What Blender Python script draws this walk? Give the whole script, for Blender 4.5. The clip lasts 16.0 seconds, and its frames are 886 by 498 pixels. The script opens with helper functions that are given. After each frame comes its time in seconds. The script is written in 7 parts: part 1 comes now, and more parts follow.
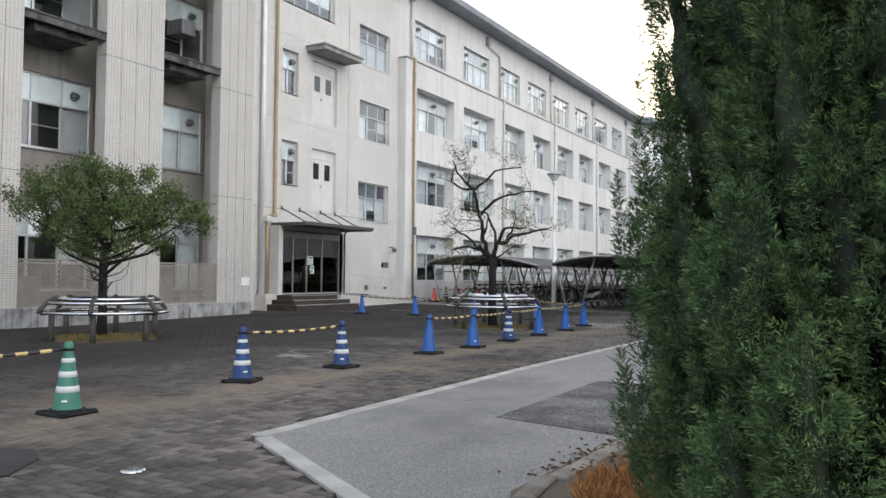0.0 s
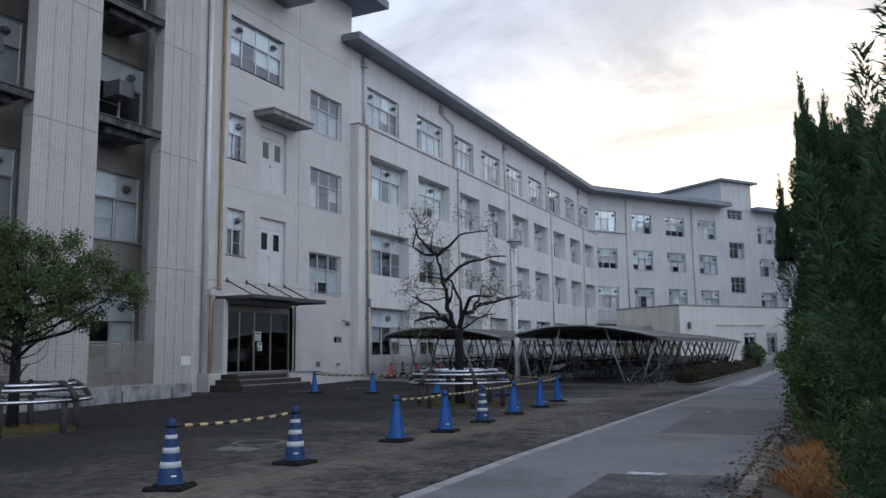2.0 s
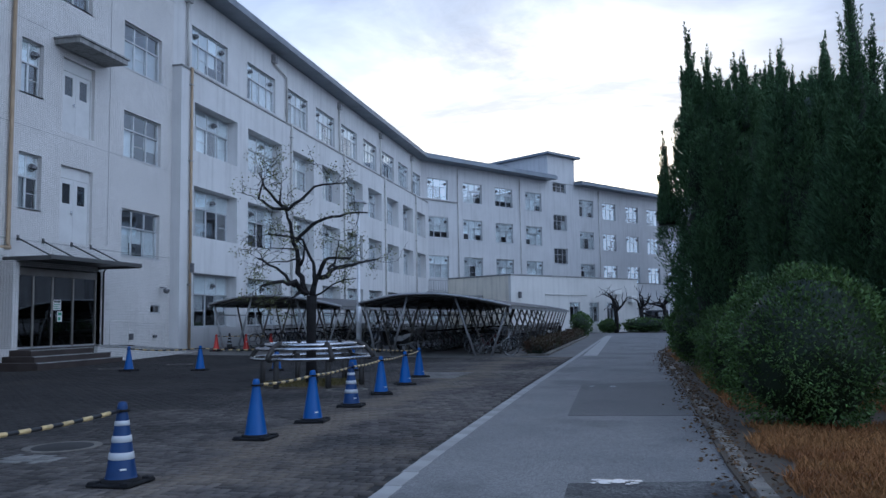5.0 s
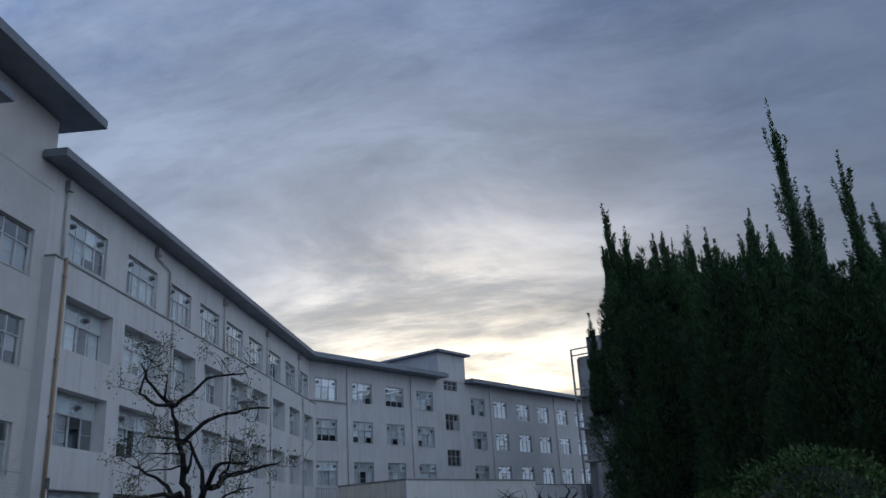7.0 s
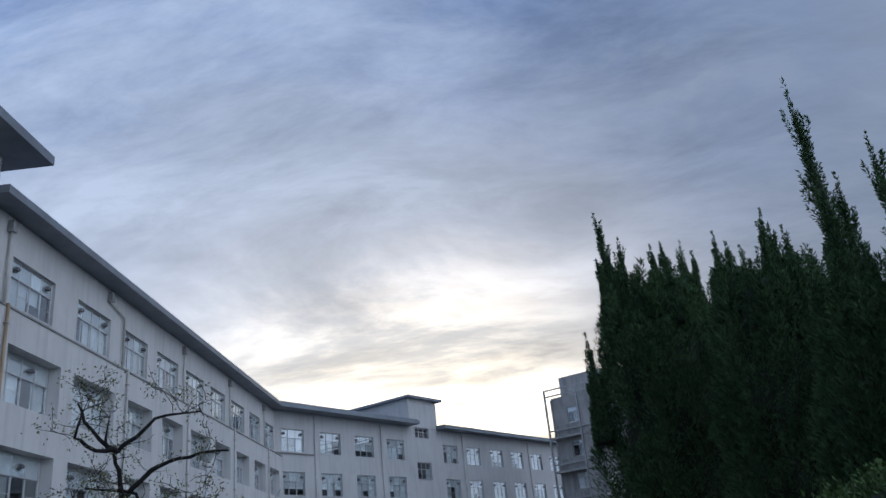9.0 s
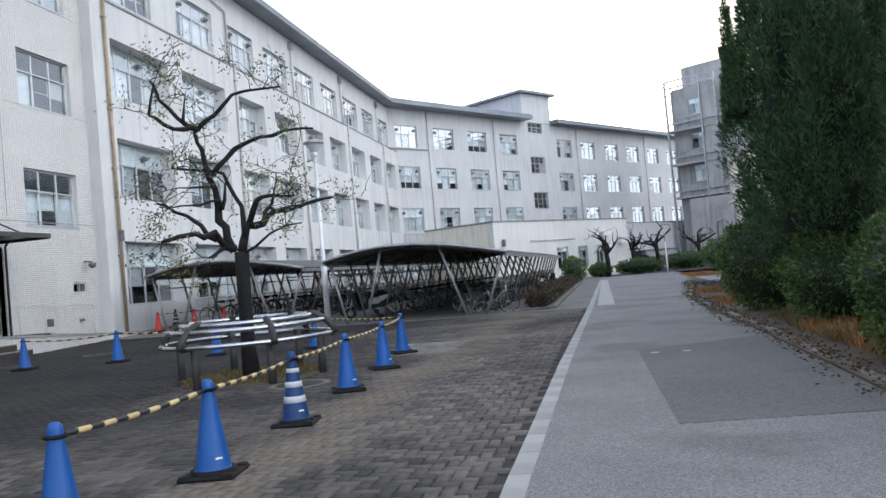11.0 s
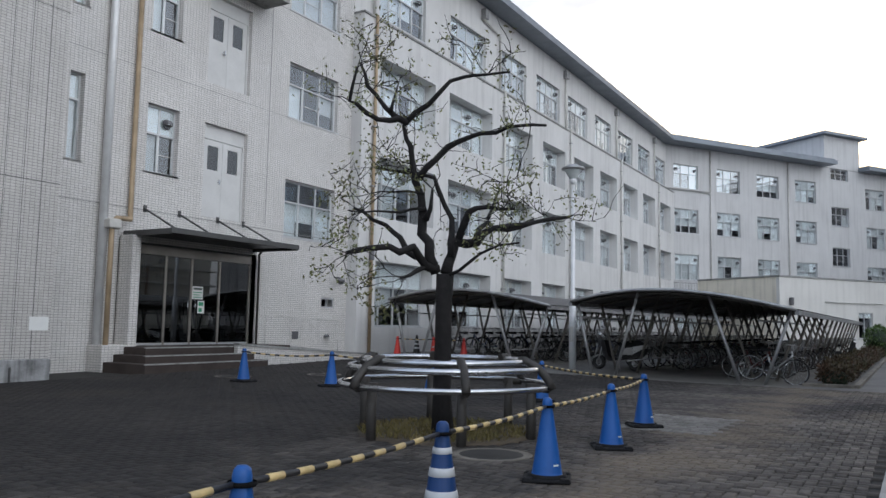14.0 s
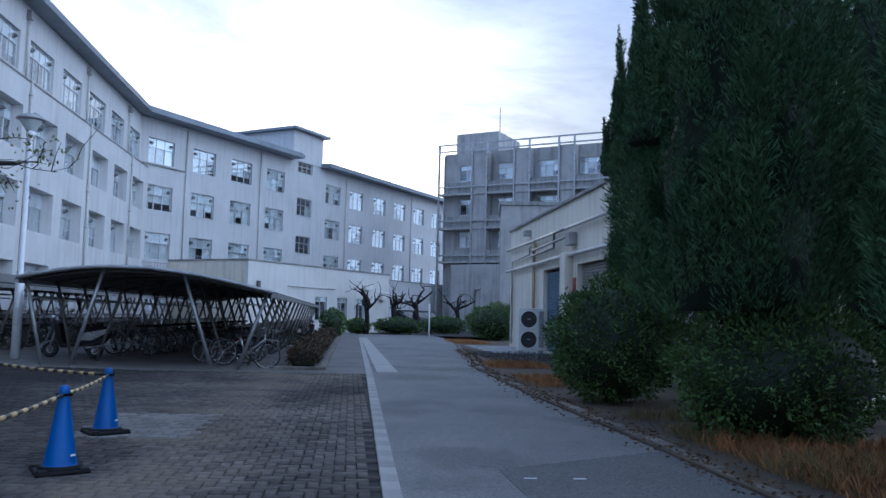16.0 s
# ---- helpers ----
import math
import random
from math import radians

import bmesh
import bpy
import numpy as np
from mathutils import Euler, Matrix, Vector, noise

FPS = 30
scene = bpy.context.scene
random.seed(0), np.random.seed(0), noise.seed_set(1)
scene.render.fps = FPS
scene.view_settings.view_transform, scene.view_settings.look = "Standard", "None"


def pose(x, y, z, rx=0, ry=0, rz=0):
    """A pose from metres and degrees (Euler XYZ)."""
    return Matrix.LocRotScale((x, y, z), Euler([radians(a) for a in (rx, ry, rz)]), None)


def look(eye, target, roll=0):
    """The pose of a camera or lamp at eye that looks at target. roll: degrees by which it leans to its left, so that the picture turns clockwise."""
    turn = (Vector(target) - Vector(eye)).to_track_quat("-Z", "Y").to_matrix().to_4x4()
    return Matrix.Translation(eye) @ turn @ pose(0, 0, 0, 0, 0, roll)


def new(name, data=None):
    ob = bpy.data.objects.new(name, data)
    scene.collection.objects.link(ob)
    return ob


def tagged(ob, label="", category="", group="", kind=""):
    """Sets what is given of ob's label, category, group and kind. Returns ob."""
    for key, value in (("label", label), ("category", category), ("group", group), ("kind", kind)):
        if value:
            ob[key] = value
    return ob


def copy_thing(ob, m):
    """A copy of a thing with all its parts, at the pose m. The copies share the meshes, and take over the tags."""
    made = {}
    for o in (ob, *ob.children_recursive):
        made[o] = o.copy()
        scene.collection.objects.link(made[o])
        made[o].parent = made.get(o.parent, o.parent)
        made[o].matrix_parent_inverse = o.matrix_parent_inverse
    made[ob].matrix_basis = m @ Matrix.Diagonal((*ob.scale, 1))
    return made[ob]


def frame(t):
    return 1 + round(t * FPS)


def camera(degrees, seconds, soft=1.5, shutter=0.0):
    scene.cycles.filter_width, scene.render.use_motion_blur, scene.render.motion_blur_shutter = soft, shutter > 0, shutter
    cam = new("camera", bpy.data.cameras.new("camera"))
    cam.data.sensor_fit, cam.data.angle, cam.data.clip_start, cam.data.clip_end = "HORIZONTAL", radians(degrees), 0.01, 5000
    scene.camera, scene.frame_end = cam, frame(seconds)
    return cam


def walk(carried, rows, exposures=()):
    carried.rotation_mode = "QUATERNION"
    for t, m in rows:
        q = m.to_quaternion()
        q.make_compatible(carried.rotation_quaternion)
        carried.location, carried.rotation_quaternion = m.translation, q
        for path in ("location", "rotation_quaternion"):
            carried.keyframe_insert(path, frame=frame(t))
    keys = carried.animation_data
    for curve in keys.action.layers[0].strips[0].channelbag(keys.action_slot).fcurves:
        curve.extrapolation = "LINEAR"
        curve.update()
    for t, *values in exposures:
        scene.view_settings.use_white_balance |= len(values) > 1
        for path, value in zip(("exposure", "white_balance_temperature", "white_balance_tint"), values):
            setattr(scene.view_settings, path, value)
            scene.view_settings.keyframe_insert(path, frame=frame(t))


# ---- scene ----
cam = camera(57.9, 16.0)
PATH = [
    (0, (0.441, -0.175, 1.343), (-0.543, 1.565, 1.416), 0.5),
    (0.5, (0.305, 0.09, 1.315), (-0.737, 1.795, 1.4), 0.3),
    (1, (0.022, 0.48, 1.357), (-1.044, 2.166, 1.506), -0.6),
    (1.5, (-0.338, 0.84, 1.354), (-1.279, 2.587, 1.598), -1.1),
    (2, (-0.662, 1.213, 1.346), (-1.528, 2.997, 1.601), -0.7),
    (2.5, (-0.975, 1.522, 1.352), (-1.698, 3.376, 1.557), -0.1),
    (3, (-1.288, 1.939, 1.351), (-1.904, 3.835, 1.513), -0.5),
    (3.5, (-1.585, 2.203, 1.346), (-2.147, 4.116, 1.506), -0.8),
    (3.7, (-1.674, 2.332, 1.36), (-2.213, 4.25, 1.526), -0.9),
    (5.8, (-2.906, 3.951, 1.371), (-3.276, 5.908, 1.556), -1.1),
    (6, (-2.988, 4.115, 1.376), (-3.326, 6.073, 1.599), -1.2),
    (6.5, (-3.191, 4.533, 1.428), (-3.443, 6.475, 1.838), -1.8),
    (7, (-3.425, 4.861, 1.423), (-3.557, 6.748, 2.074), -3.5),
    (7.5, (-3.577, 5.311, 1.423), (-3.552, 7.133, 2.247), -5.1),
    (8, (-3.648, 5.758, 1.435), (-3.595, 7.519, 2.381), -6.0),
    (8.5, (-3.778, 6.191, 1.444), (-3.745, 7.973, 2.352), -7.3),
    (9, (-3.86, 6.6, 1.437), (-3.892, 8.452, 2.192), -6.1),
    (9.2, (-3.9, 6.787, 1.439), (-3.967, 8.671, 2.106), -4.8),
    (11.3, (-3.79, 8.6, 1.308), (-4.346, 10.521, 1.342), -5.5),
    (11.5, (-3.83, 8.83, 1.322), (-4.567, 10.689, 1.361), -5.0),
    (12, (-3.96, 9.34, 1.332), (-5.1, 10.981, 1.411), -2.9),
    (12.5, (-3.99, 9.74, 1.31), (-5.282, 11.263, 1.428), -1.4),
    (13, (-4.134, 10.244, 1.292), (-5.507, 11.692, 1.432), -0.7),
    (13.5, (-4.196, 10.672, 1.301), (-5.483, 12.194, 1.462), -0.1),
    (14, (-4.241, 11.13, 1.316), (-5.248, 12.848, 1.503), 1.1),
    (14.5, (-4.322, 11.532, 1.341), (-4.924, 13.429, 1.541), 3.0),
    (15, (-4.399, 11.953, 1.366), (-4.566, 13.933, 1.586), 4.6),
    (15.5, (-4.619, 12.385, 1.344), (-4.49, 14.369, 1.56), 3.7),
    (16, (-4.804, 12.76, 1.336), (-4.579, 14.74, 1.506), 1.4),
]
EXPOSURES = [(0.0, 0.35, 6800, 10), (1.0, 0.15, 6500, 10), (1.5, -0.12, 6150, 10), (2.0, -0.75, 5800, 10), (2.5, -0.95, 5350, 10), (3.0, -0.85, 4950, 10), (3.5, -0.75, 4950, 10), (6.0, -0.8, 5050, 10),
             (6.5, -1.25, 5200, 10), (7.0, -1.75, 5250, 10), (7.5, -1.85, 5300, 10), (8.0, -1.68, 5250, 10), (8.5, -1.45, 5300, 10), (9.0, -1.22, 5400, 10),
             (11.5, 0.48, 6250, 10), (12.0, 0.5, 6250, 10), (12.5, 0.28, 6350, 10), (13.5, -0.15, 6350, 10), (14.5, -0.45, 5850, 10), (15.0, -0.72, 5050, 10), (16.0, -0.45, 4850, 10)]
walk(cam, [(t, look(eye, target, roll)) for t, eye, target, roll in PATH], EXPOSURES)

# ---- world: dusk sky with thin cloud, the sun low behind the far wing ----
SUN_AZ = radians(-4)      # from +y towards +x
SUN_EL = radians(9)
world = bpy.data.worlds.new("dusk_sky")
scene.world = world
world.use_nodes = True
wn, wl = world.node_tree.nodes, world.node_tree.links
wn.clear()


def wnode(kind, **values):
    n = wn.new(kind)
    for k, v in values.items():
        n.inputs[k].default_value = v
    return n


def wmath(op, a, b=None, clamp=False):
    n = wn.new("ShaderNodeMath")
    n.operation, n.use_clamp = op, clamp
    for i, v in enumerate((a, b)):
        if v is None:
            continue
        if isinstance(v, (int, float)):
            n.inputs[i].default_value = v
        else:
            wl.new(v, n.inputs[i])
    return n.outputs[0]


def wmix(f, a, b):
    n = wn.new("ShaderNodeMix")
    n.data_type = "RGBA"
    for sock, v in ((n.inputs[0], f), (n.inputs[6], a), (n.inputs[7], b)):
        if isinstance(v, (tuple, float, int)):
            sock.default_value = v
        else:
            wl.new(v, sock)
    return n.outputs[2]


sky = wn.new("ShaderNodeTexSky")
sky.sky_type, sky.sun_disc = "NISHITA", False
sky.sun_elevation, sky.sun_rotation = SUN_EL, SUN_AZ
sky.air_density, sky.dust_density, sky.ozone_density = 1.0, 2.0, 1.5
coord = wn.new("ShaderNodeTexCoord")
sep = wn.new("ShaderNodeSeparateXYZ")
wl.new(coord.outputs["Generated"], sep.inputs[0])
# clouds lie on a plane overhead: direction over height
height = wmath("ADD", wmath("MAXIMUM", sep.outputs["Z"], 0.0), 0.16)
flat = wn.new("ShaderNodeCombineXYZ")
wl.new(wmath("DIVIDE", sep.outputs["X"], height), flat.inputs[0])
wl.new(wmath("DIVIDE", sep.outputs["Y"], height), flat.inputs[1])
# slow winds bend the sheets before they are drawn out
wind = wnode("ShaderNodeTexNoise", Scale=0.55, Detail=3.0, Roughness=0.5)
wl.new(flat.outputs[0], wind.inputs["Vector"])
bent = wn.new("ShaderNodeVectorMath")
bent.operation = "MULTIPLY_ADD"
wl.new(wind.outputs["Color"], bent.inputs[0])
bent.inputs[1].default_value = (0.8, 0.8, 0.0)
wl.new(flat.outputs[0], bent.inputs[2])


def sheet(turn, scale, **noise_values):
    mp = wn.new("ShaderNodeMapping")
    mp.inputs["Rotation"].default_value = (0, 0, radians(turn))
    mp.inputs["Scale"].default_value = scale
    wl.new(bent.outputs[0], mp.inputs[0])
    n = wnode("ShaderNodeTexNoise", **noise_values)
    wl.new(mp.outputs[0], n.inputs["Vector"])
    return n


veil = sheet(-48, (0.95, 1.3, 1), Scale=1.1, Detail=12.0, Roughness=0.62, Distortion=0.3)
streak = sheet(58, (0.8, 1.9, 1), Scale=2.9, Detail=12.0, Roughness=0.68, Distortion=0.25)
blend = wmath("ADD", wmath("MULTIPLY", veil.outputs[0], 0.62), wmath("MULTIPLY", streak.outputs[0], 0.38))
ramp = wn.new("ShaderNodeMapRange")
ramp.interpolation_type = "SMOOTHSTEP"
ramp.inputs["From Min"].default_value, ramp.inputs["From Max"].default_value = 0.37, 0.60
# the veil thickens towards the wing and thins over the garden
wl.new(wmath("SUBTRACT", blend, wmath("MULTIPLY", sep.outputs["X"], 0.16)), ramp.inputs["Value"])
# brightness of the cloud grows towards the sun and the horizon
toward = wn.new("ShaderNodeVectorMath")
toward.operation = "DOT_PRODUCT"
wl.new(coord.outputs["Generated"], toward.inputs[0])
toward.inputs[1].default_value = (math.sin(SUN_AZ) * math.cos(SUN_EL), math.cos(SUN_AZ) * math.cos(SUN_EL), math.sin(SUN_EL))
near_sun = wmath("POWER", wmath("MAXIMUM", toward.outputs["Value"], 0.0), 5.0)
low = wmath("POWER", wmath("SUBTRACT", 1.0, wmath("MAXIMUM", sep.outputs["Z"], 0.0), True), 2.5)
glow = wmath("MULTIPLY", near_sun, low)
# added fill: the unseen sky towards +x is brightened to light the walls
fill_side = wn.new("ShaderNodeVectorMath")
fill_side.operation = "DOT_PRODUCT"
wl.new(coord.outputs["Generated"], fill_side.inputs[0])
fill_side.inputs[1].default_value = (0.93, -0.28, 0.24)
bright = wmath("POWER", wmath("MAXIMUM", fill_side.outputs["Value"], 0.0), 1.8)
cloud_colour = wmix(wmath("MULTIPLY", glow, 1.35, True), (0.49, 0.54, 0.63, 1), (0.80, 0.66, 0.46, 1))
clear_colour = wmix(low, (0.12, 0.20, 0.40, 1), (0.40, 0.48, 0.62, 1))
clear_colour = wmix(wmath("MULTIPLY", glow, 1.2, True), clear_colour, (0.74, 0.62, 0.48, 1))
tinted = wmix(0.08, clear_colour, sky.outputs[0])
veiled = wmix(wmath("MULTIPLY", ramp.outputs[0], 0.9), tinted, cloud_colour)
side = wmath("SUBTRACT", wmath("SUBTRACT", 1.0, wmath("MULTIPLY", sep.outputs["X"], 0.6)), wmath("MULTIPLY", wmath("MULTIPLY", sep.outputs["X"], 2.0, True), 0.33))
scaled = wn.new("ShaderNodeVectorMath")
scaled.operation = "SCALE"
wl.new(veiled, scaled.inputs[0])
folds = wn.new("ShaderNodeMapRange")
folds.inputs["From Min"].default_value, folds.inputs["From Max"].default_value = 0.36, 0.64
folds.inputs["To Min"].default_value, folds.inputs["To Max"].default_value = 0.80, 1.20
wl.new(streak.outputs[0], folds.inputs["Value"])
ahead = wmath("MULTIPLY", wmath("POWER", wmath("MAXIMUM", toward.outputs["Value"], 0.0), 2.5), wmath("POWER", wmath("SUBTRACT", 1.0, wmath("MAXIMUM", sep.outputs["Z"], 0.0), True), 1.2))
wl.new(wmath("MULTIPLY", wmath("MULTIPLY", side, folds.outputs[0]), wmath("ADD", wmath("MULTIPLY", ahead, 0.15), 1.0)), scaled.inputs["Scale"])
full = wmix(bright, scaled.outputs[0], (1.65, 1.70, 1.78, 1))
back = wn.new("ShaderNodeBackground")
back.inputs["Strength"].default_value = 1.6
wl.new(full, back.inputs["Color"])
out = wn.new("ShaderNodeOutputWorld")
wl.new(back.outputs[0], out.inputs[0])

sun = new("sun", bpy.data.lights.new("sun", "SUN"))
sun.data.energy, sun.data.angle, sun.data.color = 0.5, radians(20), (1.0, 0.86, 0.68)
sun.matrix_world = look((0, 0, 40), (-math.sin(SUN_AZ) * math.cos(SUN_EL), -math.cos(SUN_AZ) * math.cos(SUN_EL), 40 - math.sin(SUN_EL)))


# ---- materials ----
def material(name, colour, rough=0.7, metal=0.0, vary=0.15, scale=3.0, fine=40.0, bump=0.15, rand=0.0, second=None, stain=0.5, spec=0.5):
    """A surface with broad stains, fine grain and relief. second: the colour of the stains; rand: change from piece to piece."""
    m = bpy.data.materials.new(name)
    m.use_nodes = True
    nt = m.node_tree
    nodes, links = nt.nodes, nt.links
    bsdf = nodes["Principled BSDF"]
    bsdf.inputs["Roughness"].default_value, bsdf.inputs["Metallic"].default_value = rough, metal
    bsdf.inputs["Specular IOR Level"].default_value = spec
    tc = nodes.new("ShaderNodeTexCoord")
    big = nodes.new("ShaderNodeTexNoise")
    big.inputs["Scale"].default_value, big.inputs["Detail"].default_value, big.inputs["Roughness"].default_value = scale, 5.0, 0.65
    small = nodes.new("ShaderNodeTexNoise")
    small.inputs["Scale"].default_value, small.inputs["Detail"].default_value = fine, 3.0
    links.new(tc.outputs["Object"], big.inputs["Vector"])
    links.new(tc.outputs["Object"], small.inputs["Vector"])
    dark = second or tuple(c * (1 - 2.2 * vary) for c in colour)
    rng = nodes.new("ShaderNodeMapRange")
    rng.inputs["From Min"].default_value, rng.inputs["From Max"].default_value = stain - 0.1, stain + 0.2
    links.new(big.outputs[0], rng.inputs["Value"])
    mix = nodes.new("ShaderNodeMix")
    mix.data_type = "RGBA"
    links.new(rng.outputs[0], mix.inputs[0])
    mix.inputs[6].default_value, mix.inputs[7].default_value = (*colour, 1), (*dark, 1)
    hsv = nodes.new("ShaderNodeHueSaturation")
    links.new(mix.outputs[2], hsv.inputs["Color"])
    val = nodes.new("ShaderNodeMapRange")
    val.inputs["To Min"].default_value, val.inputs["To Max"].default_value = 1 - vary, 1 + vary
    links.new(small.outputs[0], val.inputs["Value"])
    value = val.outputs[0]
    if rand:
        info = nodes.new("ShaderNodeObjectInfo")
        geo = nodes.new("ShaderNodeNewGeometry")
        add = nodes.new("ShaderNodeMath")
        links.new(info.outputs["Random"], add.inputs[0])
        links.new(geo.outputs["Random Per Island"], add.inputs[1])
        frac = nodes.new("ShaderNodeMath")
        frac.operation = "FRACT"
        links.new(add.outputs[0], frac.inputs[0])
        rr = nodes.new("ShaderNodeMapRange")
        rr.inputs["To Min"].default_value, rr.inputs["To Max"].default_value = 1 - rand, 1 + rand
        links.new(frac.outputs[0], rr.inputs["Value"])
        mul = nodes.new("ShaderNodeMath")
        mul.operation = "MULTIPLY"
        links.new(value, mul.inputs[0])
        links.new(rr.outputs[0], mul.inputs[1])
        value = mul.outputs[0]
    links.new(value, hsv.inputs["Value"])
    links.new(hsv.outputs[0], bsdf.inputs["Base Color"])
    rough_range = nodes.new("ShaderNodeMapRange")
    rough_range.inputs["To Min"].default_value, rough_range.inputs["To Max"].default_value = max(0.02, rough - 0.12), min(1, rough + 0.1)
    links.new(big.outputs[0], rough_range.inputs["Value"])
    links.new(rough_range.outputs[0], bsdf.inputs["Roughness"])
    if bump:
        b = nodes.new("ShaderNodeBump")
        b.inputs["Strength"].default_value, b.inputs["Distance"].default_value = bump, 0.01
        links.new(small.outputs[0], b.inputs["Height"])
        links.new(b.outputs[0], bsdf.inputs["Normal"])
    return m


def streaked(m, amount=0.25, scale=(1.6, 1.6, 0.12)):
    """Rain streaks that run down a wall, over the material's own colour."""
    nt = m.node_tree
    bsdf = nt.nodes["Principled BSDF"]
    tc = nt.nodes.new("ShaderNodeTexCoord")
    mp = nt.nodes.new("ShaderNodeMapping")
    mp.inputs["Scale"].default_value = scale
    ns = nt.nodes.new("ShaderNodeTexNoise")
    ns.inputs["Scale"].default_value, ns.inputs["Detail"].default_value = 2.0, 6.0
    rg = nt.nodes.new("ShaderNodeMapRange")
    rg.inputs["From Min"].default_value, rg.inputs["From Max"].default_value = 0.48, 0.75
    rg.inputs["To Min"].default_value, rg.inputs["To Max"].default_value = 1.0, 1.0 - amount
    nt.links.new(tc.outputs["Object"], mp.inputs[0])
    nt.links.new(mp.outputs[0], ns.inputs["Vector"])
    nt.links.new(ns.outputs[0], rg.inputs["Value"])
    h = nt.nodes.new("ShaderNodeHueSaturation")
    old = bsdf.inputs["Base Color"].links[0].from_socket
    nt.links.new(old, h.inputs["Color"])
    nt.links.new(rg.outputs[0], h.inputs["Value"])
    nt.links.new(h.outputs[0], bsdf.inputs["Base Color"])
    return m


def tile_wall(name, colour, mortar, w=0.108, h=0.062, axes="XZ"):
    """Small glazed facing tiles in straight courses, with recessed joints."""
    m = material(name, colour, 0.35, 0.0, 0.05, 0.6, 30.0, 0.05)
    nt = m.node_tree
    bsdf = nt.nodes["Principled BSDF"]
    tc = nt.nodes.new("ShaderNodeTexCoord")
    sp = nt.nodes.new("ShaderNodeSeparateXYZ")
    nt.links.new(tc.outputs["Object"], sp.inputs[0])
    cb = nt.nodes.new("ShaderNodeCombineXYZ")
    ad = nt.nodes.new("ShaderNodeMath")
    nt.links.new(sp.outputs["X"], ad.inputs[0])
    nt.links.new(sp.outputs["Y"], ad.inputs[1])
    nt.links.new(ad.outputs[0], cb.inputs[0])
    nt.links.new(sp.outputs["Z"], cb.inputs[1])
    br = nt.nodes.new("ShaderNodeTexBrick")
    br.offset, br.squash = 0.0, 1.0
    br.inputs["Scale"].default_value = 1.0
    br.inputs["Brick Width"].default_value, br.inputs["Row Height"].default_value = w, h
    br.inputs["Mortar Size"].default_value, br.inputs["Mortar Smooth"].default_value = 0.006, 0.2
    br.inputs["Color1"].default_value = (1, 1, 1, 1)
    br.inputs["Color2"].default_value = (0.9, 0.9, 0.88, 1)
    br.inputs["Mortar"].default_value = (mortar, mortar, mortar, 1)
    nt.links.new(cb.outputs[0], br.inputs["Vector"])
    mul = nt.nodes.new("ShaderNodeMix")
    mul.data_type, mul.blend_type = "RGBA", "MULTIPLY"
    mul.inputs[0].default_value = 1.0
    old = bsdf.inputs["Base Color"].links[0].from_socket
    nt.links.new(old, mul.inputs[6])
    nt.links.new(br.outputs["Color"], mul.inputs[7])
    nt.links.new(mul.outputs[2], bsdf.inputs["Base Color"])
    bp = nt.nodes.new("ShaderNodeBump")
    bp.invert = True
    bp.inputs["Strength"].default_value, bp.inputs["Distance"].default_value = 0.6, 0.006
    nt.links.new(br.outputs["Fac"], bp.inputs["Height"])
    nt.links.new(bp.outputs[0], bsdf.inputs["Normal"])
    return m


def glass(name, tint, rough=0.02, least=0.10):
    """Window glass: partly clear, with a mirror-like gloss that grows at grazing angles."""
    m = bpy.data.materials.new(name)
    m.use_nodes = True
    nt = m.node_tree
    nt.nodes.clear()
    o = nt.nodes.new("ShaderNodeOutputMaterial")
    gl = nt.nodes.new("ShaderNodeBsdfGlossy")
    gl.inputs["Roughness"].default_value, gl.inputs["Color"].default_value = rough, (0.95, 0.97, 1, 1)
    tr = nt.nodes.new("ShaderNodeBsdfTransparent")
    tr.inputs["Color"].default_value = (*tint, 1)
    fr = nt.nodes.new("ShaderNodeLayerWeight")
    fr.inputs["Blend"].default_value = 0.5
    cube = nt.nodes.new("ShaderNodeMath")
    cube.operation = "POWER"
    cube.inputs[1].default_value = 2.6
    nt.links.new(fr.outputs["Facing"], cube.inputs[0])
    gain = nt.nodes.new("ShaderNodeMapRange")
    gain.inputs["To Min"].default_value, gain.inputs["To Max"].default_value = least, 0.9
    nt.links.new(cube.outputs[0], gain.inputs["Value"])
    ns = nt.nodes.new("ShaderNodeTexNoise")
    ns.inputs["Scale"].default_value = 1.3
    tc = nt.nodes.new("ShaderNodeTexCoord")
    nt.links.new(tc.outputs["Object"], ns.inputs["Vector"])
    bp = nt.nodes.new("ShaderNodeBump")
    bp.inputs["Strength"].default_value, bp.inputs["Distance"].default_value = 0.05, 0.01
    nt.links.new(ns.outputs[0], bp.inputs["Height"])
    nt.links.new(bp.outputs[0], gl.inputs["Normal"])
    mx = nt.nodes.new("ShaderNodeMixShader")
    nt.links.new(gain.outputs[0], mx.inputs[0])
    nt.links.new(tr.outputs[0], mx.inputs[1])
    nt.links.new(gl.outputs[0], mx.inputs[2])
    nt.links.new(mx.outputs[0], o.inputs[0])
    return m


def leafy(name, colour, second, rand=0.35, rough=0.55):
    m = material(name, colour, rough, 0.0, 0.2, 1.2, 9.0, 0.0, rand, second, 0.5, 0.3)
    bsdf = m.node_tree.nodes["Principled BSDF"]
    bsdf.inputs["Subsurface Weight"].default_value = 0.0
    return m


